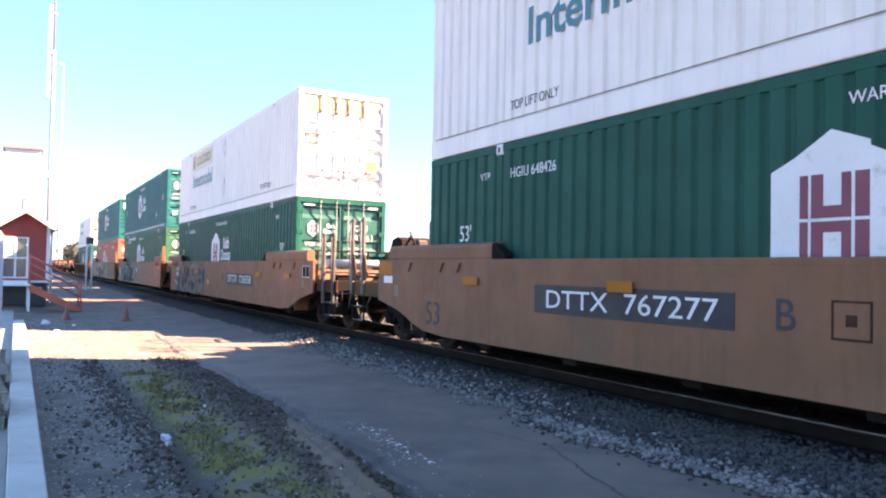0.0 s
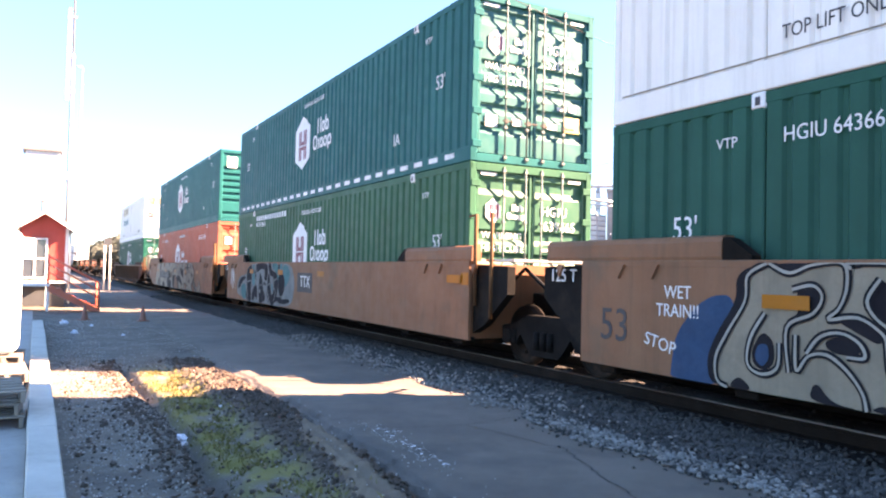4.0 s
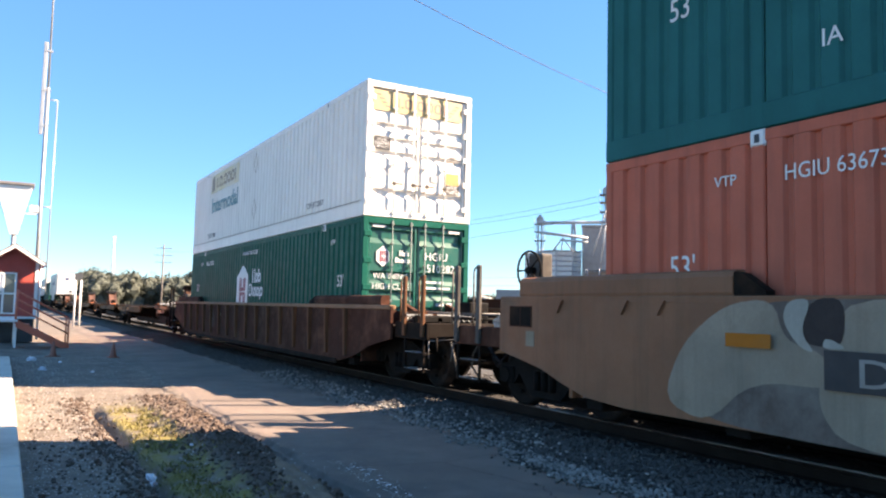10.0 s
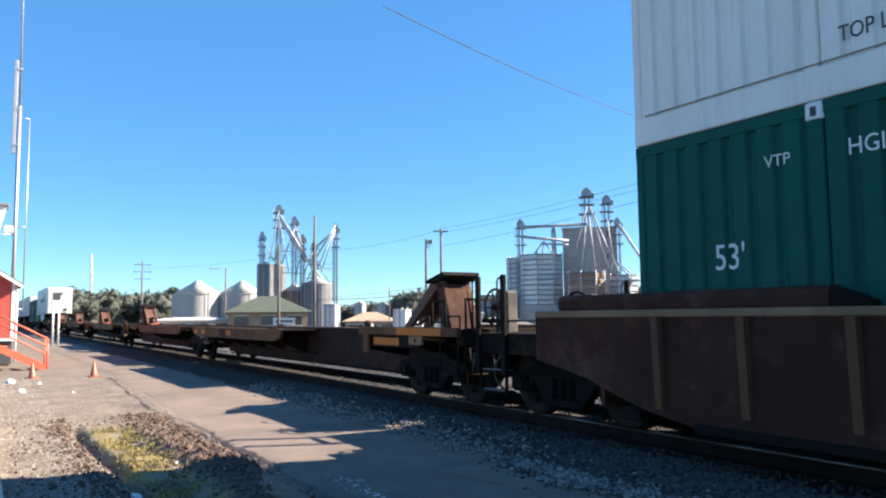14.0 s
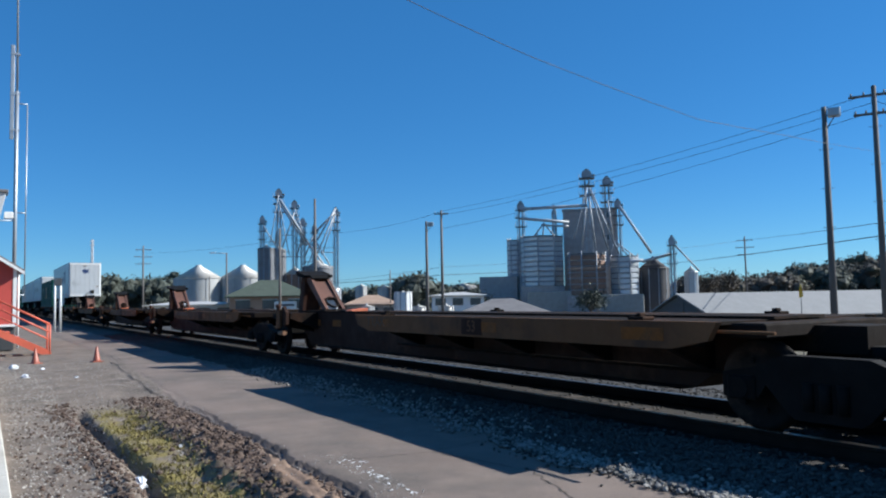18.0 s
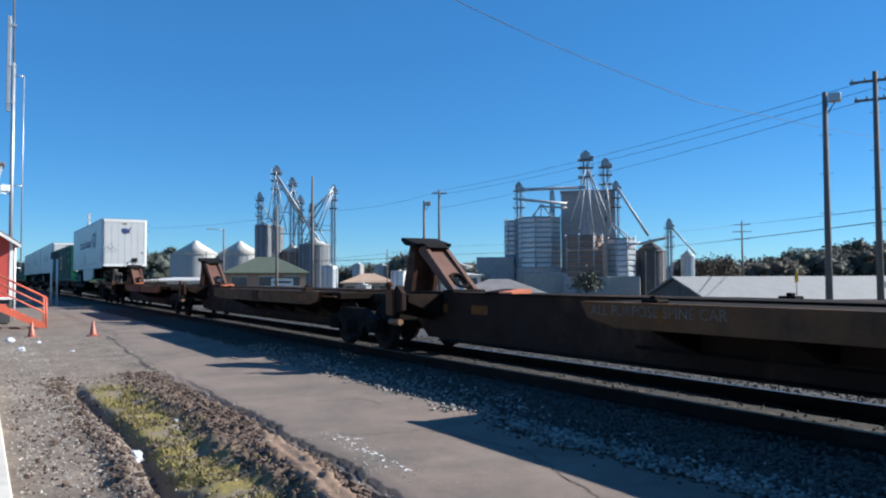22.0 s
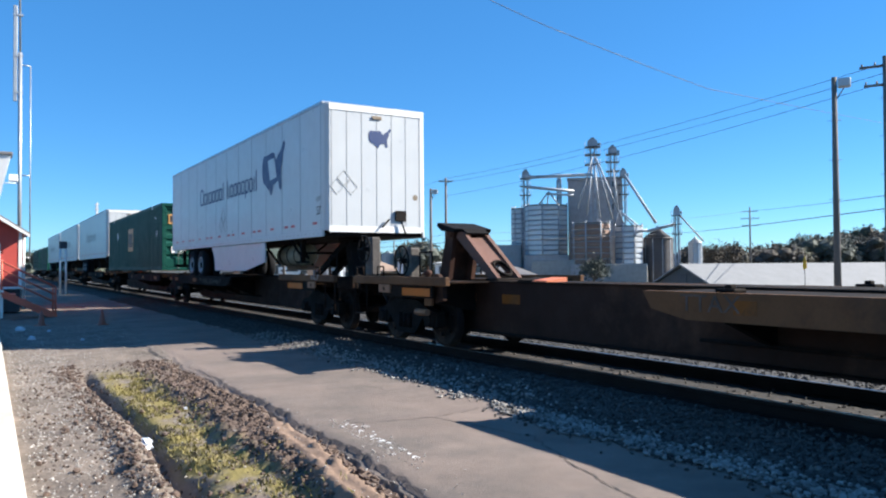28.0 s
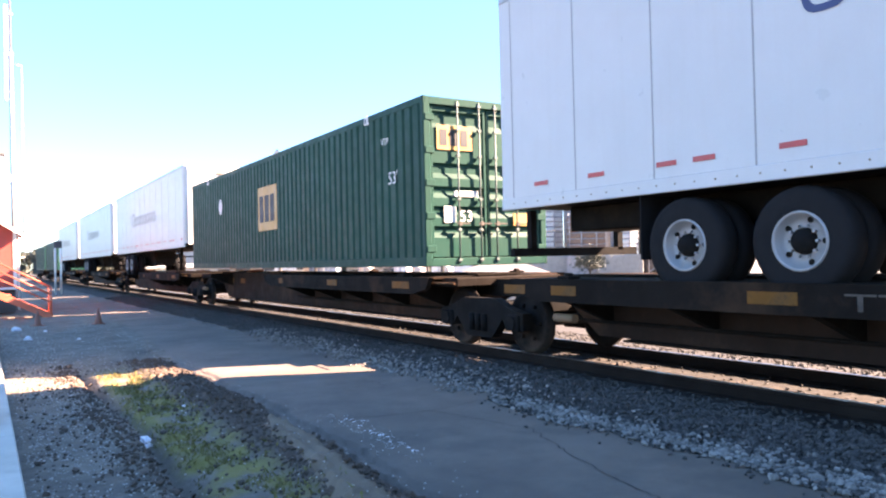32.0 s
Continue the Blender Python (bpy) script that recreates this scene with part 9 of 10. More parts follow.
M["film"] = mat("pale_stretch_film", (0.50, 0.56, 0.64), 0.32, var=0.08, scale=2.5, grain=14, bump=0.25, tint=(0.62, 0.66, 0.70), tint_amt=0.3, tint_scale=2, stretch=(1, 1, 3))
wrapped_load(-0.74, 13.6, 0.247, 1.12, 1.1, 1.93, 4)


def red_cabin():
    c = thing("red_cabin", "small red trackside cabin with a gabled roof on a raised base", "cabin")
    x0, x1, y0, y1, f, e, top = -0.55, 1.10, 33.0, 40.0, 0.95, 3.05, 3.62
    part("base", G().box(x0 + 0.05, x1 - 0.05, y0 + 0.05, y1, 0, f), M["dark_metal"], c)
    part("wall", G().prism([(x0, f), (x1, f), (x1, e), ((x0 + x1) / 2, top), (x0, e)], "y", y0, y1), M["red_wall"], c)
    for i in range(16):
        z = f + 0.06 + i * 0.128
        part("siding_board", G().prism([(x1, z), (x1 + 0.018, z), (x1, z + 0.12)], "y", y0, y1), M["red_wall"], c)
    xm = (x0 + x1) / 2
    for s in (-1, 1):
        xe = xm + s * ((x1 - x0) / 2 + 0.26)
        part("roof_slope", G().prism([(xm, top + 0.05), (xm, top + 0.13), (xe, e - 0.02), (xe, e - 0.10)], "y", y0 - 0.35, y1 + 0.3), M["roof_grey"], c)
        part("barge_board", G().prism([(xm, top - 0.06), (xm, top + 0.06), (xe, e - 0.09), (xe, e - 0.21)], "y", y0 - 0.39, y0 - 0.35), M["white_trim"], c)
    part("ledge", G().box(x0 - 0.1, x1 + 0.1, y0 - 0.12, y0, f - 0.07, f + 0.02, 0.01), M["white_trim"], c)
    d = part("window", G().box(-0.47, 0.36, y0 - 0.012, y0 - 0.001, 1.10, 2.58), M["glass"], c, "window of two tall lights over a lower pair")
    for xx in (-0.51, -0.07, 0.33):
        part("mullion", G().box(xx, xx + 0.07, y0 - 0.045, y0 - 0.012, 1.05, 2.63), M["white_trim"], d)
    for zz in (1.05, 1.80, 2.57):
        part("glazing_bar", G().box(-0.44, 0.33, y0 - 0.042, y0 - 0.013, zz, zz + 0.06), M["white_trim"], d)
    part("blind", G().box(-0.43, -0.07, y0 - 0.018, y0 - 0.0125, 1.9, 2.56), M["white_wall"], d, "pale blind behind the glass")
    part("corner_board", G().box(x1 - 0.1, x1 + 0.02, y0 - 0.02, y0 + 0.0, f, e), M["white_trim"], c)
    part("downpipe", G().cyl((x1 + 0.08, y0 + 0.1, 0.1), (x1 + 0.08, y0 + 0.1, e - 0.1), 0.04, n=8), M["white_trim"], c)
    hd = part("roof_hood", G(), M["white_wall"], c, "flared pale sheet-metal hood standing on the ridge")
    hg = G()
    top_z, low_z, hy = 6.30, 4.30, 36.0
    lo = [(0.06, hy - 0.12), (0.34, hy - 0.12), (0.34, hy + 0.12), (0.06, hy + 0.12)]
    hi = [(-0.55, hy - 0.55), (0.78, hy - 0.55), (0.78, hy + 0.55), (-0.55, hy + 0.55)]
    for i in range(4):
        j = (i + 1) % 4
        hg.quad((*lo[i], low_z), (*lo[j], low_z), (*hi[j], top_z), (*hi[i], top_z))
    hg.quad(*[(*p, low_z) for p in reversed(lo)]).quad(*[(*p, top_z) for p in hi])
    hd.data = hg.mesh("roof_hood", M["white_wall"])
    part("hood_cap", G().box(-0.62, 0.85, hy - 0.62, hy + 0.62, top_z + 0.003, top_z + 0.13, 0.02), M["roof_grey"], hd)
    part("hood_post", G().cyl((0.20, hy, 3.4), (0.20, hy, low_z), 0.09, n=10), M["galv"], hd)
    part("hood_box", G().box(0.72, 1.05, hy - 0.2, hy + 0.2, 5.28, 5.55, 0.02), M["white_trim"], hd, "small box on the hood's side")
    s = thing("access_steps", "orange-red steel steps with a pipe handrail", "steps")
    part("landing", G().box(-0.5, 0.45, 29.1, 32.9, 0.86, 0.94, 0.01), M["white_trim"], s)
    for y in (29.15, 30.35):
        part("stringer", G().prism([(0.40, 0.94), (0.40, 0.70), (1.75, 0.0), (2.05, 0.0), (2.05, 0.08)], "y", y - 0.025, y + 0.025), M["red_trim"], s)
        for k in range(3):
            z = 0.42 + k * 0.27
            part("handrail", G().cyl((0.40, y, 0.94 + z), (2.0, y, 0.06 + z), 0.026, n=8), M["red_trim"], s)
        for x, z0 in ((0.40, 0.8), (2.0, 0.0)):
            part("post", G().cyl((x, y, z0), (x, y, z0 + 1.02 + (0.14 if x < 1 else 0)), 0.03, n=8), M["red_trim"], s)
    for i in range(5):
        x = 0.55 + i * 0.28
        part("tread", G().box(x, x + 0.27, 29.17, 30.33, 0.76 - i * 0.17, 0.79 - i * 0.17, 0.005), M["red_trim"], s)
    for x, y in ((-0.45, 29.2), (0.4, 29.2), (0.4, 30.3), (-0.45, 32.5), (0.4, 32.5)):
        part("landing_leg", G().box(x - 0.04, x + 0.04, y - 0.04, y + 0.04, 0, 0.86), M["white_trim"], s)


red_cabin()


def traffic_cone(x, y, turn=0):
    c = thing("traffic_cone", "faded orange traffic cone on gravel", "traffic cone", pose(x, y, ground_z(x, y) - 0.005, 0, 0, turn), "traffic cones")
    part("base", shared("cone_base", lambda: G().box(-0.15, 0.15, -0.15, 0.15, 0, 0.03, 0.01), M["cone"]), None, c)
    part("body", shared("cone_body", lambda: G().lathe([(0.115, 0.03), (0.10, 0.06), (0.025, 0.45), (0.02, 0.455)], (0, 0, 0), "z", 16), M["cone"]), None, c)


traffic_cone(2.92, 24.5, 10)
traffic_cone(1.36, 25.2, 35)


def crumpled(name, label, x, y, size, material, seed):
    rng = random.Random(seed)
    bm = bmesh.new()
    bmesh.ops.create_icosphere(bm, subdivisions=3, radius=1)
    for v in bm.verts:
        q = noise.noise(v.co * 2.1 + Vector((seed, 0, 0))) + 0.5 * noise.noise(v.co * 5 + Vector((0, seed, 0)))
        v.co *= 0.75 + 0.5 * q
        v.co.z = max(v.co.z, -0.35)
    me = bpy.data.meshes.new(name)
    bm.to_mesh(me)
    bm.free()
    me.materials.append(material)
    ob = new(name, me)
    ob.matrix_basis = pose(x, y, ground_z(x, y) + 0.35 * size * 0.8, 0, 0, rng.uniform(0, 360)) @ Matrix.Diagonal((size, size * 0.7, size * 0.8, 1))
    return tagged(ob, label, "litter")


crumpled("plastic_bag", "crumpled white plastic bag on the muddy verge", 1.32, 7.78, 0.11, M["plastic_bag"], 3)
for _i, (_x, _y, _s) in enumerate(((0.9, 20.5, 0.10), (1.4, 22.6, 0.06), (0.75, 23.5, 0.13), (1.9, 19.5, 0.05), (2.0, 9.2, 0.035))):
    crumpled("paper_scrap", "crumpled pale scrap of litter on gravel", _x, _y, _s, M["plastic_bag"], 9 + _i)


def sign_frame():
    s = thing("white_post_frame", "two white steel posts with a small board", "sign post", pose(4.05, 53.0, 0))
    for x in (-0.16, 0.16):
        part("post", G().cyl((x, 0, 0), (x, 0, 3.3), 0.06, n=10), M["white_trim"], s)
    part("board", G().box(-0.22, 0.22, -0.08, -0.05, 2.9, 3.35, 0.01), M["dark_metal"], s)


sign_frame()


def mast():
    m = thing("radio_mast", "tall thin galvanised radio mast behind the cabin", "mast", pose(1.30, 42.0, 0))
    part("pipe", G().cyl((0, 0, 0), (0, 0, 12.2), 0.09, n=10).cyl((0, 0, 12.2), (-0.12, 0, 27), 0.05, 0.03, n=8), M["galv"], m)
    part("dipole_loop", G().cyl((0.45, 0, 2.0), (0.45, 0, 11.6), 0.03, n=6).cyl((0, 0, 11.6), (0.45, 0, 11.6), 0.03, n=6).cyl((0, 0, 6.2), (0.45, 0, 6.2), 0.03, n=6).cyl((0, 0, 2.2), (0.45, 0, 2.2), 0.03, n=6), M["galv"], m)
    part("antenna", G().box(-0.3, -0.12, -0.05, 0.05, 9.8, 14.5, 0.02), M["galv"], m)
    for z in (10.2, 12.0, 14.0):
        part("clamp", G().box(-0.3, 0.12, -0.07, 0.07, z, z + 0.1), M["galv"], m)
    part("side_arm", G().cyl((-1.6, 0, 5.8), (0, 0, 5.8), 0.03, n=6), M["galv"], m)


mast()


# ---- beyond the track: bearings in degrees clockwise from the track, distances in metres ----
def at(az, d):
    return d * math.sin(radians(az)), d * math.cos(radians(az))


def rise(el, d):
    return EYE_Z + d * math.tan(radians(el))


LOW = -2.6


def pole(label, az, d, top, r=0.16, arms=(), lamp="", lean=0.0):
    x, y = at(az, d)
    p = thing("utility_pole" if arms else "light_pole", label, "pole", pose(x, y, LOW, lean, 0, -az), "poles beyond the track")
    h = top - LOW
    part("shaft", G().cyl((0, 0, 0), (0, 0, h), r, r * 0.62, n=12), M["wood_pole"], p)
    for z, w in arms:
        part("crossarm", G().box(-w / 2, w / 2, -0.06, 0.06, h - z - 0.06, h - z + 0.06), M["wood_pole"], p)
        for k in (-0.45, -0.2, 0.2, 0.45):
            part("insulator", shared("insulator", lambda: G().cyl((0, 0, 0), (0, 0, 0.16), 0.05, 0.035, n=8), M["g_grey"]), None, p, at=pose(k * w, 0, h - z + 0.06))
    if lamp == "flood":
        part("floodlight", G().box(0.15, 0.75, -0.22, 0.22, h - 0.55, h - 0.1, 0.05), M["galv"], p, "square floodlight head")
        part("bracket", G().cyl((0, 0, h - 1.3), (0.45, 0, h - 0.55), 0.03, n=6), M["dark_metal"], p)
    elif lamp == "arm":
        part("lamp_arm", G().cyl((0, 0, h - 0.1), (-1.6, 0, h), 0.05, n=8), M["galv"], p)
        part("lamp_head", G().box(-2.3, -1.5, -0.14, 0.14, h - 0.08, h + 0.08, 0.04), M["galv"], p)
    if top > 10:
        for i in range(7):
            part("step_bolt", shared("step_bolt", lambda: G().cyl((-0.3, 0, 0), (0.3, 0, 0), 0.015, n=5), M["dark_metal"]), None, p, at=pose(0, 0, h - 2.2 - i * 1.0, 0, 0, 90 if i % 2 else 0))
    return p


pole("tall wooden pole with a floodlight", 58.7, 43, rise(12.35, 43), 0.2, lamp="flood")
pole("wooden utility pole with crossarms", 61.7, 46, rise(13.3, 46), 0.2, ((0.5, 2.4), (1.5, 2.0)), lean=0.5)
pole("wooden utility pole with three crossarms", 53.28, 160, rise(3.95, 160), 0.22, ((0.8, 3.0), (2.2, 3.4), (3.6, 3.0)))
pole("wooden pole with a floodlight", 30.2, 80, rise(5.85, 80), 0.2, lamp="flood")
pole("weathered wooden utility pole with crossarm", 31.35, 86, rise(6.65, 86), 0.2, ((0.4, 1.6),), lean=0.0)
pole("bare weathered wooden pole standing alone", 21.8, 86, rise(7.6, 86), 0.2)
pole("bare weathered wooden pole standing alone", 19.2, 82, rise(5.4, 82), 0.18)
pole("street lamp on a wooden pole", 15.4, 110, rise(3.6, 110), 0.16, lamp="arm")
pole("wooden utility pole with crossarms", 9.72, 160, rise(4.1, 160), 0.22, ((0.8, 3.0), (2.2, 3.4), (3.6, 3.0)))
pole("small weathered wooden pole by sheds", 14.2, 120, rise(1.9, 120), 0.14)
pole("thin weathered wooden pole by sheds", 27.4, 120, rise(2.2, 120), 0.12)


def cable(points, sag, r=0.018):
    """An overhead cable hung between points."""
    g = G()
    for (a, b), s in zip(zip(points, points[1:]), [sag] * 9):
        a, b, last = Vector(a), Vector(b), None
        for i in range(15):
            t = i / 14
            p = a.lerp(b, t) - Vector((0, 0, 4 * s * t * (1 - t)))
            if last is not None:
                g.cyl(last, p, r, n=5, caps=False)
            last = p
    return thing("overhead_cable", "black overhead cable between poles", "cable", group="overhead cables", g=g, material=M["wire"])


def spot(az, el, d):
    return (*at(az, d), rise(el, d))


for _e0, _e1 in ((12.9, 6.62), (12.3, 6.3), (11.7, 5.3)):
    cable([spot(66, _e0 + 0.3, 45), spot(61.85, _e0, 46), spot(31.4, _e1, 86)], 0.55, 0.014)
cable([spot(75, 4.3, 55), spot(61.7, 4.40, 46), spot(53.4, 3.72, 160), spot(49.0, 3.3, 140)], 0.12, 0.02)
cable([spot(75, 3.9, 55), spot(61.7, 3.55, 46), spot(48.6, 2.25, 130), spot(31.2, 1.75, 86), spot(21.6, 1.25, 86)], 0.12, 0.028)
cable([spot(48.6, 2.9, 140), spot(31.2, 2.35, 86), spot(21.7, 1.3, 86)], 0.1, 0.015)
cable([spot(31.4, 6.6, 86), spot(21.8, 5.0, 86), spot(9.75, 3.6, 160)], 0.6, 0.014)
cable([spot(27, 22.9, 12), spot(38.8, 17.65, 14), spot(50.6, 12.4, 18), spot(61.85, 9.0, 46)], 0.02, 0.007)


def leg(label, az, d, top, w=0.9, head=1.7, slant=0.0):
    """A grain bucket elevator: a lattice-braced twin trunk with a head house, platforms and a ladder."""
    x, y = at(az, d)
    t = thing("grain_elevator", label, "grain elevator", pose(x, y, LOW, 0, 0, -az), "grain elevator legs")
    h = top - LOW
    g = G()
    for s in (-1, 1):
        g.box(s * w * 0.20 - 0.15, s * w * 0.20 + 0.15, -0.2, 0.2, 0, h - 1.4)
    part("trunk", g, M["galv_far"], t)
    br = G()
    z = 4.0
    while z < h - 2:
        br.cyl((-w * 0.45, 0.4, z), (w * 0.45, 0.4, z + 1.5), 0.04, n=5, caps=False).cyl((w * 0.45, 0.4, z), (-w * 0.45, 0.4, z + 1.5), 0.04, n=5, caps=False)
        z += 1.5
    for s in (-1, 1):
        br.cyl((s * w * 0.45, 0.4, 0), (s * w * 0.45, 0.4, h - 1.5), 0.06, n=5, caps=False)
    part("bracing", br, M["galv_far"], t)
    part("head", G().prism([(-head * 0.24, h - 1.9), (head * 0.24, h - 1.9), (head * 0.30, h - 1.3), (head * 0.28, h - 0.65), (head * 0.14, h - 0.25), (-head * 0.14, h - 0.25), (-head * 0.28, h - 0.65), (-head * 0.30, h - 1.3)], "y", -0.45, 0.45), M["galv_far"], t)
    part("head_cap", G().box(-head * 0.10, head * 0.10, -0.25, 0.25, h - 0.249, h, 0.03), M["dark_metal"], t)
    part("drive_motor", G().box(head * 0.30, head * 0.48, -0.2, 0.2, h - 1.5, h - 1.1, 0.03), M["dark_metal"], t)
    for z in (h - 1.9, h - 3.4, h - 5.2):
        part("platform", G().box(-head * 0.45, head * 0.45, -head * 0.4, head * 0.4, z, z + 0.1), M["dark_metal"], t)
        rl = G()
        for sx in (-1, 1):
            for sy in (-1, 1):
                rl.cyl((sx * head * 0.45, sy * head * 0.4, z), (sx * head * 0.45, sy * head * 0.4, z + 0.9), 0.04, n=5)
            rl.cyl((sx * head * 0.45, -head * 0.4, z + 0.9), (sx * head * 0.45, head * 0.4, z + 0.9), 0.04, n=5)
        part("guard_rail", rl, M["galv_far"], t)
    return t


def spout(parent_label, a, b, r=0.2):
    return thing("grain_pipe", parent_label, "grain pipe", group="grain spouts", g=G().cyl(a, b, r, n=8), material=M["galv_far"])


def round_bin(label, az, d, width, eave, top, material, ribs=True, base=LOW, cap="roof_metal"):
    x, y = at(az, d)
    b = thing("grain_bin", label, "grain bin", pose(x, y, base, 0, 0, -az), "grain bins")
    r, h, p = width / 2, eave - base, top - base
    rings = []
    z, k = 0.0, 0
    while z < h:
        rings += [(r, z), (r + 0.05, z + 0.4)] if ribs else [(r, z)]
        z += 0.8
    rings.append((r, h))
    part("shell", G().lathe(rings, (0, 0, 0), "z", 28), material, b)
    part("cone_roof", G().lathe([(r + 0.15, h - 0.05), (r * 0.12, p - 0.25), (r * 0.12, p), (0.02, p)], (0, 0, 0), "z", 28), M[cap], b, "conical roof")
    for i in range(10):
        w = 2 * math.pi * i / 10
        part("stiffener", shared("stiffener_%.1f" % h, lambda: G().box(-0.06, 0.06, -0.05, 0.08, 0, h), M["galv_far"]), None, b, at=pose((r + 0.03) * math.cos(w), (r + 0.03) * math.sin(w), 0, 0, 0, math.degrees(w)))
    return b


def panel_bin(label, az, d, width, z0, z1, material, turn=12, row=0.95):
    """An eight-sided bin of bolted panels: every panel stands proud of the shell, with a post at each corner, on a concrete plinth."""
    x, y = at(az, d)
    b = thing("panel_bin", label, "grain bin", pose(x, y, LOW, 0, 0, -az), "grain bins")
    r, h0, h1 = width / 2, z0 - LOW, z1 - LOW
    apothem, side = r * math.cos(math.pi / 8), 2 * r * math.sin(math.pi / 8)
    corners = [(r * math.sin(radians(turn + 22.5 + 45 * k)), -r * math.cos(radians(turn + 22.5 + 45 * k))) for k in range(8)]
    part("plinth", G().box(-r - 0.1, r + 0.1, -r * 0.9, r + 1, 0, h0), M["elev_conc"], b)
    part("shell", G().prism([(p * 0.985, q * 0.985) for p, q in corners], "z", h0, h1), M["bin_shell"], b)
    rows = max(4, int((h1 - h0) / row))
    step = (h1 - h0) / rows
    me = G().prism([(0.05, -step * 0.44), (-0.13, -step * 0.30), (-0.13, step * 0.26), (0.05, step * 0.40)], "x", -side / 2 + 0.14, side / 2 - 0.14).mesh("panel", material)
    for k in (-2, -1, 0, 1, 2):
        a = radians(turn + 45 * k)
        for i in range(rows):
            part("panel", me, None, b, at=pose(apothem * math.sin(a), -apothem * math.cos(a), h0 + step * (i + 0.5), 0, 0, turn + 45 * k))
    for p, q in corners:
        part("corner_post", G().cyl((p, q, h0), (p, q, h1 + 0.5), 0.12, n=6), M["galv_far"], b)
    part("rim", G().prism([(p * 1.02, q * 1.02) for p, q in corners], "z", h1, h1 + 0.14), M["dark_metal"], b)
    return b


# right-hand elevator
D1 = 150
leg("tall galvanised grain leg over a bin block", 37.4, D1, rise(7.2, D1), 1.6, 2.4)
leg("tallest grain leg with round head on a concrete house", 42.4, D1 - 3, rise(9.4, D1 - 3), 1.9, 3.2)
leg("galvanised grain leg with domed head", 43.85, D1, rise(8.8, D1), 1.8, 2.8)
leg("short galvanised grain leg head", 44.6, D1, rise(7.1, D1), 1.4, 2.2)
leg("small grain leg by a round bin", 48.35, D1 - 10, rise(4.25, D1 - 10), 1.2, 1.9)
leg("open galvanised steel ladder tower", 39.9, D1 + 4, rise(6.9, D1 + 4), 1.0, 0.8)
_x, _y = at(42.5, D1)
tw = thing("concrete_elevator", "stained grey concrete grain elevator house", "grain elevator", pose(_x, _y, LOW, 0, 0, -42.5))
part("house", G().box(-5.1, 5.1, 0, 9, 0, rise(6.3, D1) - LOW, 0.15), M["elev_conc"], tw)
part("parapet", G().box(-5.25, 5.25, -0.15, 9.15, rise(6.3, D1) - LOW, rise(6.3, D1) - LOW + 0.5), M["elev_conc"], tw)
for _k in range(3):
    part("window", G().box(3.0, 4.0, -0.05, 0.02, 15 + _k * 2.2, 16 + _k * 2.2), M["glass"], tw)
panel_bin("pale steel panel bin on concrete", 38.92, D1 - 2, 8.1, rise(0.72, D1 - 2), rise(4.42, D1 - 2), M["bin_steel"])
panel_bin("bluish steel panel bin beside the elevator", 37.0, D1 + 4, 3.6, rise(0.9, D1 + 4), rise(4.22, D1 + 4), M["bin_steel"], 30)
panel_bin("rusty dark panel bin on concrete", 42.2, D1 - 8, 7.0, rise(0.0, D1 - 8), rise(3.02, D1 - 8), M["bin_rust"], 8)
panel_bin("bright pale panel bin on concrete", 44.95, D1 - 7, 5.2, rise(0.0, D1 - 7), rise(2.78, D1 - 7), M["bin_steel"], 0)
round_bin("dull brown-grey round grain bin with conical roof", 47.0, D1 - 4, 5.4, rise(1.85, D1 - 4), rise(2.75, D1 - 4), M["bin_dark"], cap="bin_dark")
round_bin("small round steel grain bin", 49.6, D1, 2.4, rise(1.5, D1), rise(2.0, D1), M["bin_steel"])
for _a, _b, _c, _d, _r in ((37.4, 6.6, 42.4, 6.7, 0.3), (37.4, 5.9, 41.0, 5.5, 0.28), (38.9, 5.35, 41.0, 5.2, 0.2), (44.7, 6.6, 46.9, 3.0, 0.25), (46.2, 2.4, 48.3, 2.9, 0.28), (45.0, 2.35, 46.3, 2.5, 0.28),
                           (42.4, 8.0, 41.3, 4.2, 0.15), (42.4, 7.6, 41.9, 3.6, 0.15), (42.5, 7.6, 42.9, 3.5, 0.15), (42.6, 8.0, 43.8, 3.4, 0.15), (42.7, 7.8, 44.6, 3.0, 0.15), (43.9, 7.0, 44.2, 4.0, 0.14),
                           (39.13, 5.5, 38.3, 4.45, 0.14), (39.13, 5.5, 39.9, 4.45, 0.14), (39.13, 5.5, 39.0, 4.45, 0.12), (44.3, 4.0, 43.9, 2.9, 0.12), (44.3, 4.0, 44.6, 2.8, 0.12), (44.3, 4.0, 45.3, 2.8, 0.12), (44.3, 4.0, 45.8, 2.7, 0.12), (48.5, 3.6, 50.2, 1.6, 0.15)):
    spout("galvanised grain pipe running between elevator and bins", spot(_a, _b, D1 - 9), spot(_c, _d, D1 - 9), _r)
# low annex buildings round the elevator
for _az, _d, _w, _dep, _el, _m, _lab in ((35.6, 150, 7.5, 8, 1.55, "elev_conc", "grey annex shed beside the bins"), (40.4, 140, 13.0, 6, 0.35, "concrete", "concrete base under the bins"), (44.6, 137, 8.0, 5, 0.05, "concrete", "concrete base under the bins")):
    _x, _y = at(_az, _d)
    thing("annex_building", _lab, "building", pose(_x, _y, LOW, 0, 0, -_az), g=G().box(-_w / 2, _w / 2, 0, _dep, 0, rise(_el, _d) - LOW, 0.1), material=M[_m])

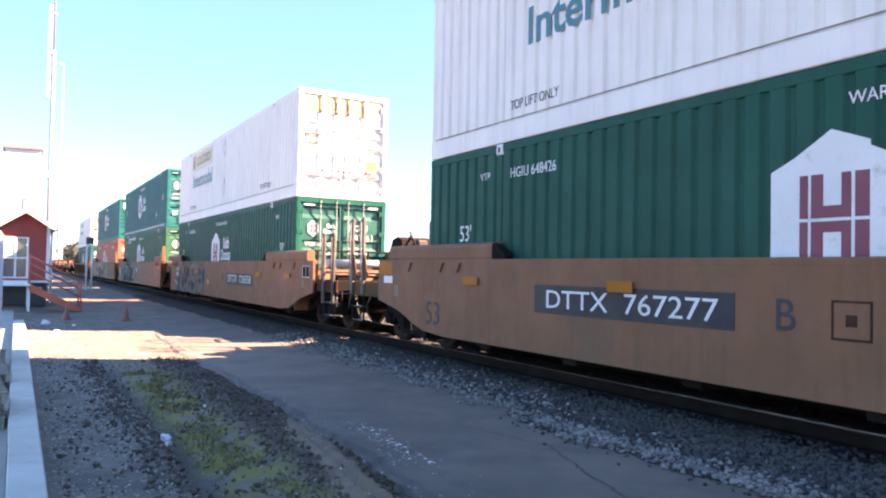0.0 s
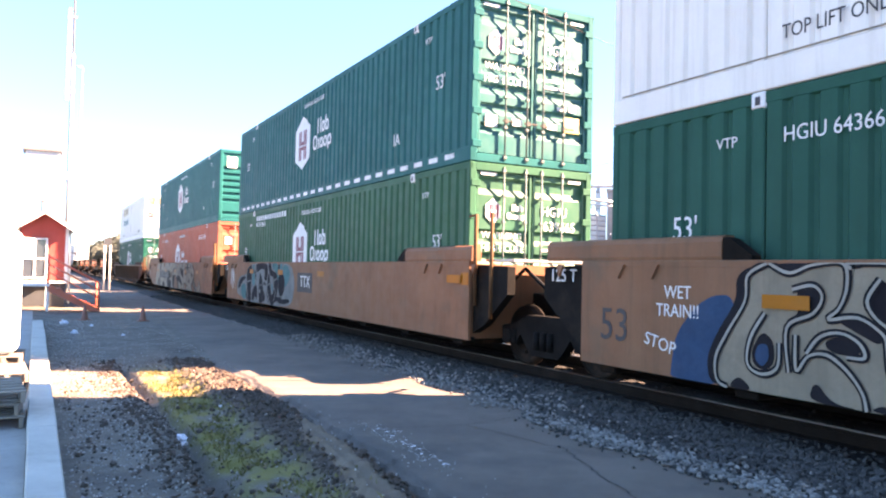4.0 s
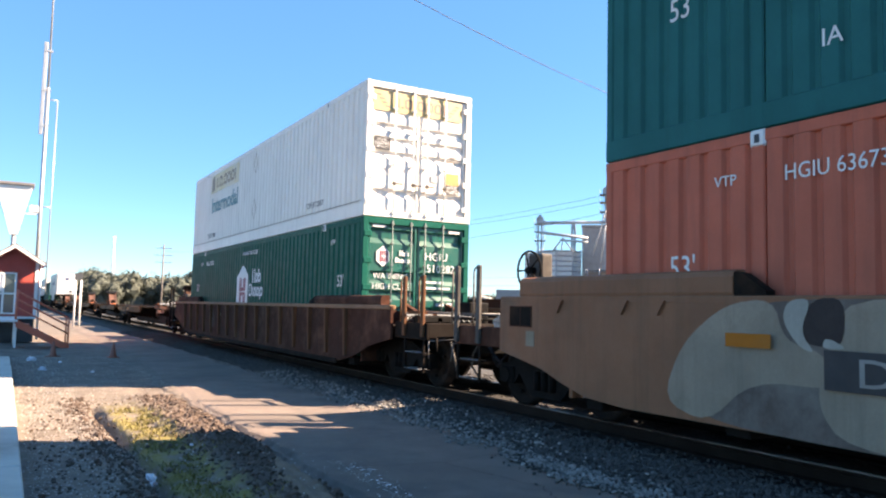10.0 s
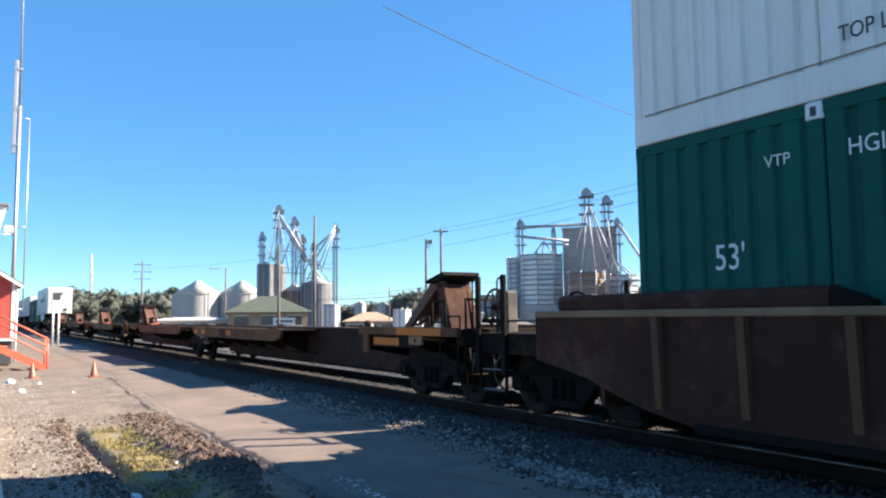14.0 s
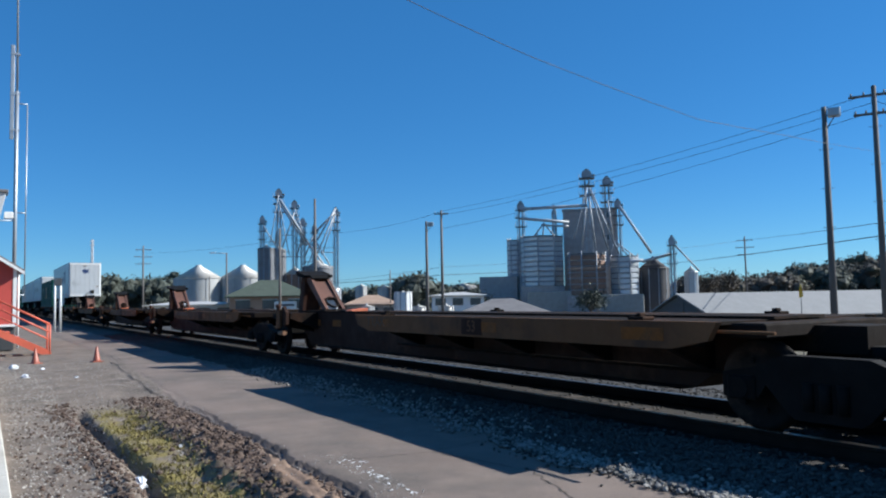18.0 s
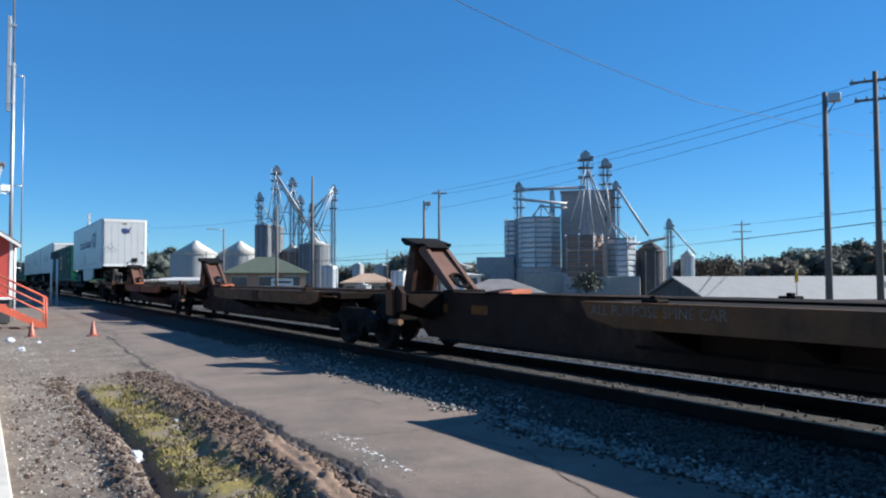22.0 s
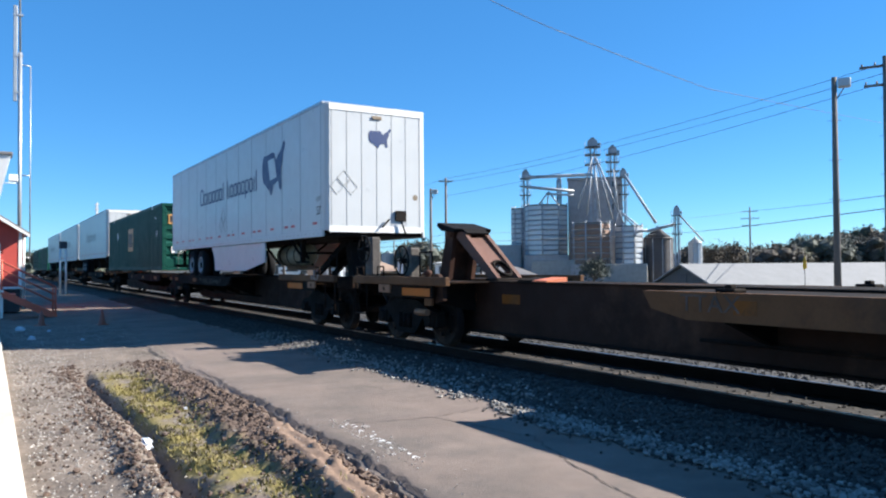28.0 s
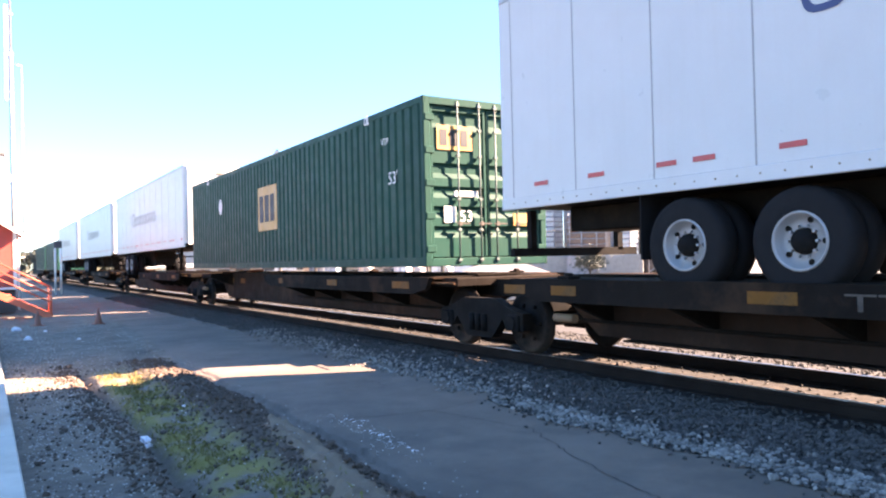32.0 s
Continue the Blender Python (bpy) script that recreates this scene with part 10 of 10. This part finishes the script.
# left-hand elevator
D2 = 165
for _az, _el, _w in ((17.95, 6.35, 1.2), (19.15, 8.35, 1.6), (20.3, 7.5, 1.4), (20.9, 6.2, 1.2), (21.75, 5.7, 1.2), (23.35, 7.0, 1.3)):
    leg("thin galvanised grain elevator leg", _az, D2, rise(_el, D2), _w, _w * 1.6)
round_bin("tall blue-grey steel bin", 18.25, D2, 3.6, rise(3.85, D2), rise(4.2, D2), M["bin_grey"])
round_bin("tall blue-grey steel bin", 19.1, D2 + 4, 3.2, rise(3.8, D2 + 4), rise(4.1, D2 + 4), M["bin_grey"])
round_bin("grey steel bin with conical roof", 22.0, D2, 6.5, rise(2.42, D2), rise(3.02, D2), M["bin_grey"])
round_bin("dark rusty round steel bin", 20.3, D2 + 2, 4.6, rise(2.0, D2), rise(2.6, D2), M["bin_rust"])
round_bin("pale upright steel tank by the elevator", 23.1, 120, 2.5, rise(0.95, 120), rise(1.1, 120), M["bin_steel"], False)
for _a, _b, _c, _d, _r in ((19.2, 7.6, 21.3, 4.3, 0.25), (19.2, 7.3, 21.2, 4.1, 0.2), (21.3, 4.3, 23.0, 1.9, 0.22), (23.3, 6.6, 21.7, 5.0, 0.22), (23.2, 6.3, 21.9, 3.4, 0.15), (20.3, 6.6, 19.4, 4.0, 0.14), (18.0, 5.6, 19.0, 4.0, 0.14), (20.9, 5.2, 20.4, 3.0, 0.14), (19.2, 6.8, 18.9, 4.2, 0.14), (21.7, 4.9, 21.0, 3.2, 0.14)):
    spout("galvanised grain pipe running between elevator and bins", spot(_a, _b, D2 - 1), spot(_c, _d, D2 - 1), _r)
for _az in (13.45, 16.55):
    round_bin("broad grain store with a pale conical roof", _az, 190, 11.4, rise(1.72, 190), rise(2.72, 190), M["bin_pale"], True)


# cross-bracing, catwalks and a low pipe rack between the thin legs
for _a, _b, _c, _d in ((18.0, 4.4, 19.2, 4.4), (19.2, 4.9, 20.3, 4.9), (20.3, 4.2, 21.9, 4.2), (21.9, 3.6, 23.3, 3.6), (19.2, 3.3, 20.9, 3.3), (18.4, 4.2, 18.9, 4.2), (20.9, 2.9, 21.9, 2.9)):
    _w = thing("catwalk", "thin steel catwalk between grain legs", "catwalk", group="grain catwalks", g=G().cyl(spot(_a, _b, D2), spot(_c, _d, D2), 0.10, n=6), material=M["galv_far"])
    part("hand_rail", G().cyl(spot(_a, _b + 0.35, D2), spot(_c, _d + 0.35, D2), 0.05, n=5), M["galv_far"], _w)
for _a, _b, _c, _d, _r in ((23.35, 6.9, 22.0, 4.6, 0.18), (23.35, 6.5, 22.3, 3.4, 0.12), (19.15, 7.9, 18.5, 4.3, 0.10), (19.15, 7.4, 19.9, 3.4, 0.10), (20.3, 6.9, 21.2, 4.4, 0.12), (20.4, 6.2, 21.8, 3.1, 0.12), (21.9, 4.4, 22.9, 2.6, 0.14), (21.9, 4.2, 21.2, 2.6, 0.12)):
    spout("galvanised grain pipe running between elevator and bins", spot(_a, _b, D2 - 2), spot(_c, _d, D2 - 2), _r)


def hip_house(label, az, d, width, depth, eave, ridge, wall, roof, sign=False, windows=3):
    x, y = at(az, d)
    b = thing("house", label, "building", pose(x, y, LOW, 0, 0, -az), "low buildings beyond the track")
    w, e, r = width / 2, eave - LOW, ridge - LOW
    part("wall", G().box(-w, w, 0, depth, 0, e), wall, b)
    g, o = G(), 0.6
    a, c = min(w * 0.75, depth / 2), depth / 2
    v = [(-w - o, -o, e), (w + o, -o, e), (w + o, depth + o, e), (-w - o, depth + o, e), (-w + a, c, r), (w - a, c, r)]
    g.quad(v[0], v[1], v[5], v[4]).quad(v[2], v[3], v[4], v[5]).quad(v[1], v[2], v[5]).quad(v[3], v[0], v[4]).box(-w - o, w + o, -o, depth + o, e - 0.15, e - 0.002)
    part("roof", g, roof, b)
    for i in range(windows):
        xx = -w + width * (i + 0.5) / windows
        wd = part("window", G().box(xx - 0.9, xx + 0.9, -0.06, 0.02, e - 1.7, e - 0.5), M["glass"], b)
        part("window_frame", G().box(xx - 1.0, xx + 1.0, -0.04, 0.0, e - 0.5, e - 0.4).box(xx - 1.0, xx + 1.0, -0.04, 0, e - 1.8, e - 1.7), M["white_trim"], wd)
    if sign:
        sg = part("sign", G().box(0.6, 3.4, -0.3, -0.2, e - 1.7, e - 0.75), M["white_trim"], b, "white sign with dark bars")
        part("sign_bar", G().box(0.9, 3.1, -0.31, -0.302, e - 1.35, e - 1.1), M["mark_black"], sg)
    return b


hip_house("buff brick office with a green hipped roof", 18.45, 100, 10.0, 9, rise(0.42, 100), rise(1.65, 100), M["brick"], M["roof_green"], True)
hip_house("low shed with a grey hipped roof", 35.9, 62, 6.8, 6, rise(-1.2, 62), rise(-0.12, 62), M["concrete"], M["roof_grey"], windows=2)
hip_house("small building with a brown roof", 26.0, 120, 8, 7, rise(-0.35, 120), rise(0.35, 120), M["concrete"], M["brick"], windows=3)
hip_house("low white shed with metal roof", 13.0, 105, 11, 7, rise(-0.1, 105), rise(0.1, 105), M["white_wall"], M["roof_metal"], windows=4)
hip_house("low white shed with metal roof", 32.5, 130, 9, 7, rise(0.2, 130), rise(0.45, 130), M["white_wall"], M["roof_metal"], windows=3)
round_bin("white upright tank among low sheds", 28.35, 105, 2.4, rise(0.55, 105), rise(0.65, 105), M["white_wall"], False)
for _az, _d, _w, _e in ((27.0, 210, 4, 1.1), (25.2, 230, 3.4, 1.2), (33.0, 240, 8, 1.1), (25.6, 110, 2.2, -0.3), (29.5, 110, 2.2, -0.4), (31.6, 112, 2.2, -0.4)):
    round_bin("distant pale tank among low sheds", _az, _d, _w, rise(_e - 0.2, _d), rise(_e, _d), M["roof_metal"], False)


def shed(label, az0, d0, az1, d1, length, eave, ridge, wall, roof):
    """A long low shed whose gable end stands between two bearings and whose ridge runs away from it."""
    p0, p1 = Vector((*at(az0, d0), 0)), Vector((*at(az1, d1), 0))
    w = (p1 - p0).length
    turn = math.degrees(math.atan2((p1 - p0).y, (p1 - p0).x))
    b = thing("warehouse", label, "building", pose(p0.x, p0.y, LOW, 0, 0, turn), "low buildings beyond the track")
    e, r = rise(eave, d0) - LOW, rise(ridge, d0) - LOW
    part("wall", G().prism([(0, 0), (w, 0), (w, e), (w / 2, r - 0.1), (0, e)], "y", 0, length), M[wall], b)
    for s in (0, 1):
        x0 = -0.5 if s == 0 else w + 0.5
        part("roof_slope", G().prism([(w / 2, r), (w / 2, r + 0.12), (x0, e - 0.08), (x0, e - 0.2)], "y", -0.3, length + 0.3), M[roof], b)
    part("louvre", G().box(w * 0.43, w * 0.57, -0.05, 0.0, e + (r - e) * 0.15, e + (r - e) * 0.6), M["dark_metal"], b)


shed("low warehouse with a dark gable and a pale roof", 46.6, 66, 51.0, 60, 40, -1.55, -0.08, "shed_wall", "shed_roof")
hip_house("broad low warehouse with a dull grey hipped roof", 66.0, 74, 25.6, 6, rise(-1.53, 74), rise(-0.35, 77), M["shed_wall"], M["roof_shed_grey"], windows=0)
_x, _y = at(56.72, 50)
fl = thing("marker_flag", "yellow-orange marker on a pole above a roof", "marker", pose(_x, _y, LOW, 0, 0, -57))
part("staff", G().cyl((0, 0, 0), (0, 0, rise(0.35, 50) - LOW), 0.03, n=6), M["dark_metal"], fl)
part("flag", G().prism([(-0.10, 0), (0.12, 0.1), (0.03, 0.75), (-0.03, 0.85), (-0.12, 0.3)], "y", -0.03, 0.03), M["yellow_flag"], fl, at=pose(0, 0, rise(-0.45, 50) - LOW))
_x, _y = at(6.45, 420)
ct = thing("cell_tower", "slender distant telecom tower", "tower", pose(_x, _y, LOW))
part("shaft", G().cyl((-0.6, 0, 0), (-0.2, 0, rise(4.5, 420) - LOW), 0.35, n=6).cyl((0.6, 0, 0), (0.2, 0, rise(4.5, 420) - LOW), 0.35, n=6), M["galv_far"], ct)
for z in (4.05, 4.35):
    part("antenna", G().box(-0.95, 0.95, -0.3, 0.3, rise(z, 420) - LOW, rise(z + 0.06, 420) - LOW), M["galv_far"], ct)


# ---- trees ----
def woods(label, az0, az1, d, el, seed, material, count, depth=40):
    """A far wood: many crowns made of small leaf clumps, in one mesh."""
    rng = np.random.default_rng(seed)
    cs = []
    for i in range(count):
        az, dd = rng.uniform(az0, az1), d + rng.uniform(0, depth)
        x, y = at(az, dd)
        wave = 0.80 + 0.22 * noise.noise((az * 0.5, seed, 0)) + 0.10 * rng.standard_normal()
        top = rise(el, dd) * max(0.5, min(1.2, wave))
        r = rng.uniform(2.2, 4.4)
        cs.append((x, y, top - r * 0.8, r, r * 0.85))
        for _ in range(2):
            q = r * rng.uniform(0.5, 0.8)
            cs.append((x + rng.uniform(-r, r), y + rng.uniform(-r, r), top - r * rng.uniform(0.8, 1.5), q, q))
        cs.append((x, y, max(LOW, top - r * 2.6), r * 1.25, r * 1.5))
    vs, fs = [], []
    hull = np.array(ICO)
    for x, y, z, r, hz in cs:
        k = int(110 * (r / 3) ** 2)
        p = rng.standard_normal((k, 3))
        p /= np.linalg.norm(p, axis=1)[:, None]
        p *= rng.uniform(0.8, 1.06, (k, 1))
        lump = 1 + 0.14 * np.sin(p[:, :1] * 6 + x) * np.cos(p[:, 1:2] * 5 + y) + 0.05 * rng.standard_normal((k, 1))
        p = p * lump * np.array([r, r, hz]) + np.array([x, y, z])
        tri = rng.standard_normal((k, 3, 3)) * rng.uniform(0.18, 0.42, (k, 1, 1)) + p[:, None]
        o = len(vs)
        vs += tri.reshape(-1, 3).tolist()
        fs += [(o + 3 * i, o + 3 * i + 1, o + 3 * i + 2) for i in range(k)]
        o = len(vs)
        vs += (hull * rng.uniform(0.7, 0.86, (12, 1)) * np.array([r, r, hz]) + np.array([x, y, z])).tolist()
        fs += [(o + a, o + b, o + c) for a, b, c in ICO_F]
    me = bpy.data.meshes.new("far_woods")
    me.from_pydata(vs, [], fs)
    me.materials.append(material)
    me.update()
    return tagged(new("far_woods", me), label, "trees", kind="stuff")


woods("dark distant trees along the line", 3.2, 12.5, 260, 2.1, 1, M["leaf"], 110)
woods("distant trees behind the sheds", 12.5, 28, 300, 1.0, 2, M["leaf"], 120)
woods("dark evergreen trees between the elevators", 25.5, 34.5, 230, 1.15, 3, M["leaf"], 70)
woods("tall dark evergreens behind the white tank", 28.0, 31.3, 200, 2.0, 7, M["leaf"], 34, 20)
woods("autumn trees behind the elevator", 33, 50, 300, 0.8, 4, M["leaf_autumn"], 110)
woods("low autumn trees behind the warehouse", 49, 57, 250, 1.35, 5, M["leaf_autumn"], 90, 40)
woods("wooded hillside in autumn colours", 56, 60, 270, 2.0, 8, M["leaf"], 90, 60)
woods("wooded hillside in autumn colours", 59, 84, 280, 2.45, 9, M["leaf_autumn"], 240, 60)
woods("distant trees past the cabin", -30, 3.2, 300, 1.6, 6, M["leaf"], 130)


def small_tree(az, d, top, spread, seed, label, material):
    """A tapered trunk, limbs and a crown of many leaf clumps."""
    x, y = at(az, d)
    rng = random.Random(seed)
    t = thing("tree", label, "tree", pose(x, y, LOW), "single trees")
    h = top - LOW
    tr = G().cyl((0, 0, 0), (0.1, 0, h * 0.5), 0.22, 0.13, n=8)
    ends = []
    for i in range(9):
        a, z = rng.uniform(0, 6.28), h * rng.uniform(0.3, 0.55)
        e = (math.cos(a) * spread * rng.uniform(0.35, 0.7), math.sin(a) * spread * rng.uniform(0.35, 0.7), h * rng.uniform(0.6, 0.92))
        tr.cyl((0.08, 0, z), e, 0.08, 0.03, n=6)
        ends.append(e)
    part("trunk", tr, M["bark"], t)
    g = G()
    for e in ends + [(0, 0, h * 0.85), (0, 0, h * 0.7)]:
        for _ in range(170):
            p = Vector(e) + Vector((rng.gauss(0, 1), rng.gauss(0, 1), rng.gauss(0, 0.8))) * spread * 0.26
            q = [p + Vector((rng.gauss(0, 1), rng.gauss(0, 1), rng.gauss(0, 1))) * 0.16 for _ in range(3)]
            g.quad(*q)
    part("crown", g, material, t)


small_tree(42.4, 120, rise(0.35, 120), 2.6, 1, "dark bushy tree before the bins", M["leaf"])
small_tree(50.6, 170, rise(1.25, 170), 3.4, 2, "small autumn tree on the slope", M["leaf_autumn"])
small_tree(51.9, 175, rise(1.35, 175), 3.6, 3, "autumn tree on the slope", M["leaf_autumn"])
small_tree(33.9, 140, rise(0.5, 140), 3.0, 4, "dark tree by a shed", M["leaf"])


# ---- what moves ----
def motions():
    times = [i * 1.0 for i in range(33)]
    for ob, u, z in ROLLING:
        walk(ob, [(t, pose(TRACK_X, u - travelled(t), z)) for t in times])
    # wheels turn as far as the train runs; those at the same place in their truck share one set of keys
    first = {}
    for ob, dy in WHEELSETS:
        if dy not in first:
            walk(ob, [(f / FPS, pose(0, dy, 0.46, math.degrees(travelled(f / FPS) / 0.46))) for f in range(0, 961, 2)])
            first[dy] = ob
        else:
            keys = ob.animation_data_create()
            ob.rotation_mode = "QUATERNION"
            keys.action = first[dy].animation_data.action
            keys.action_slot = first[dy].animation_data.action_slot


motions()
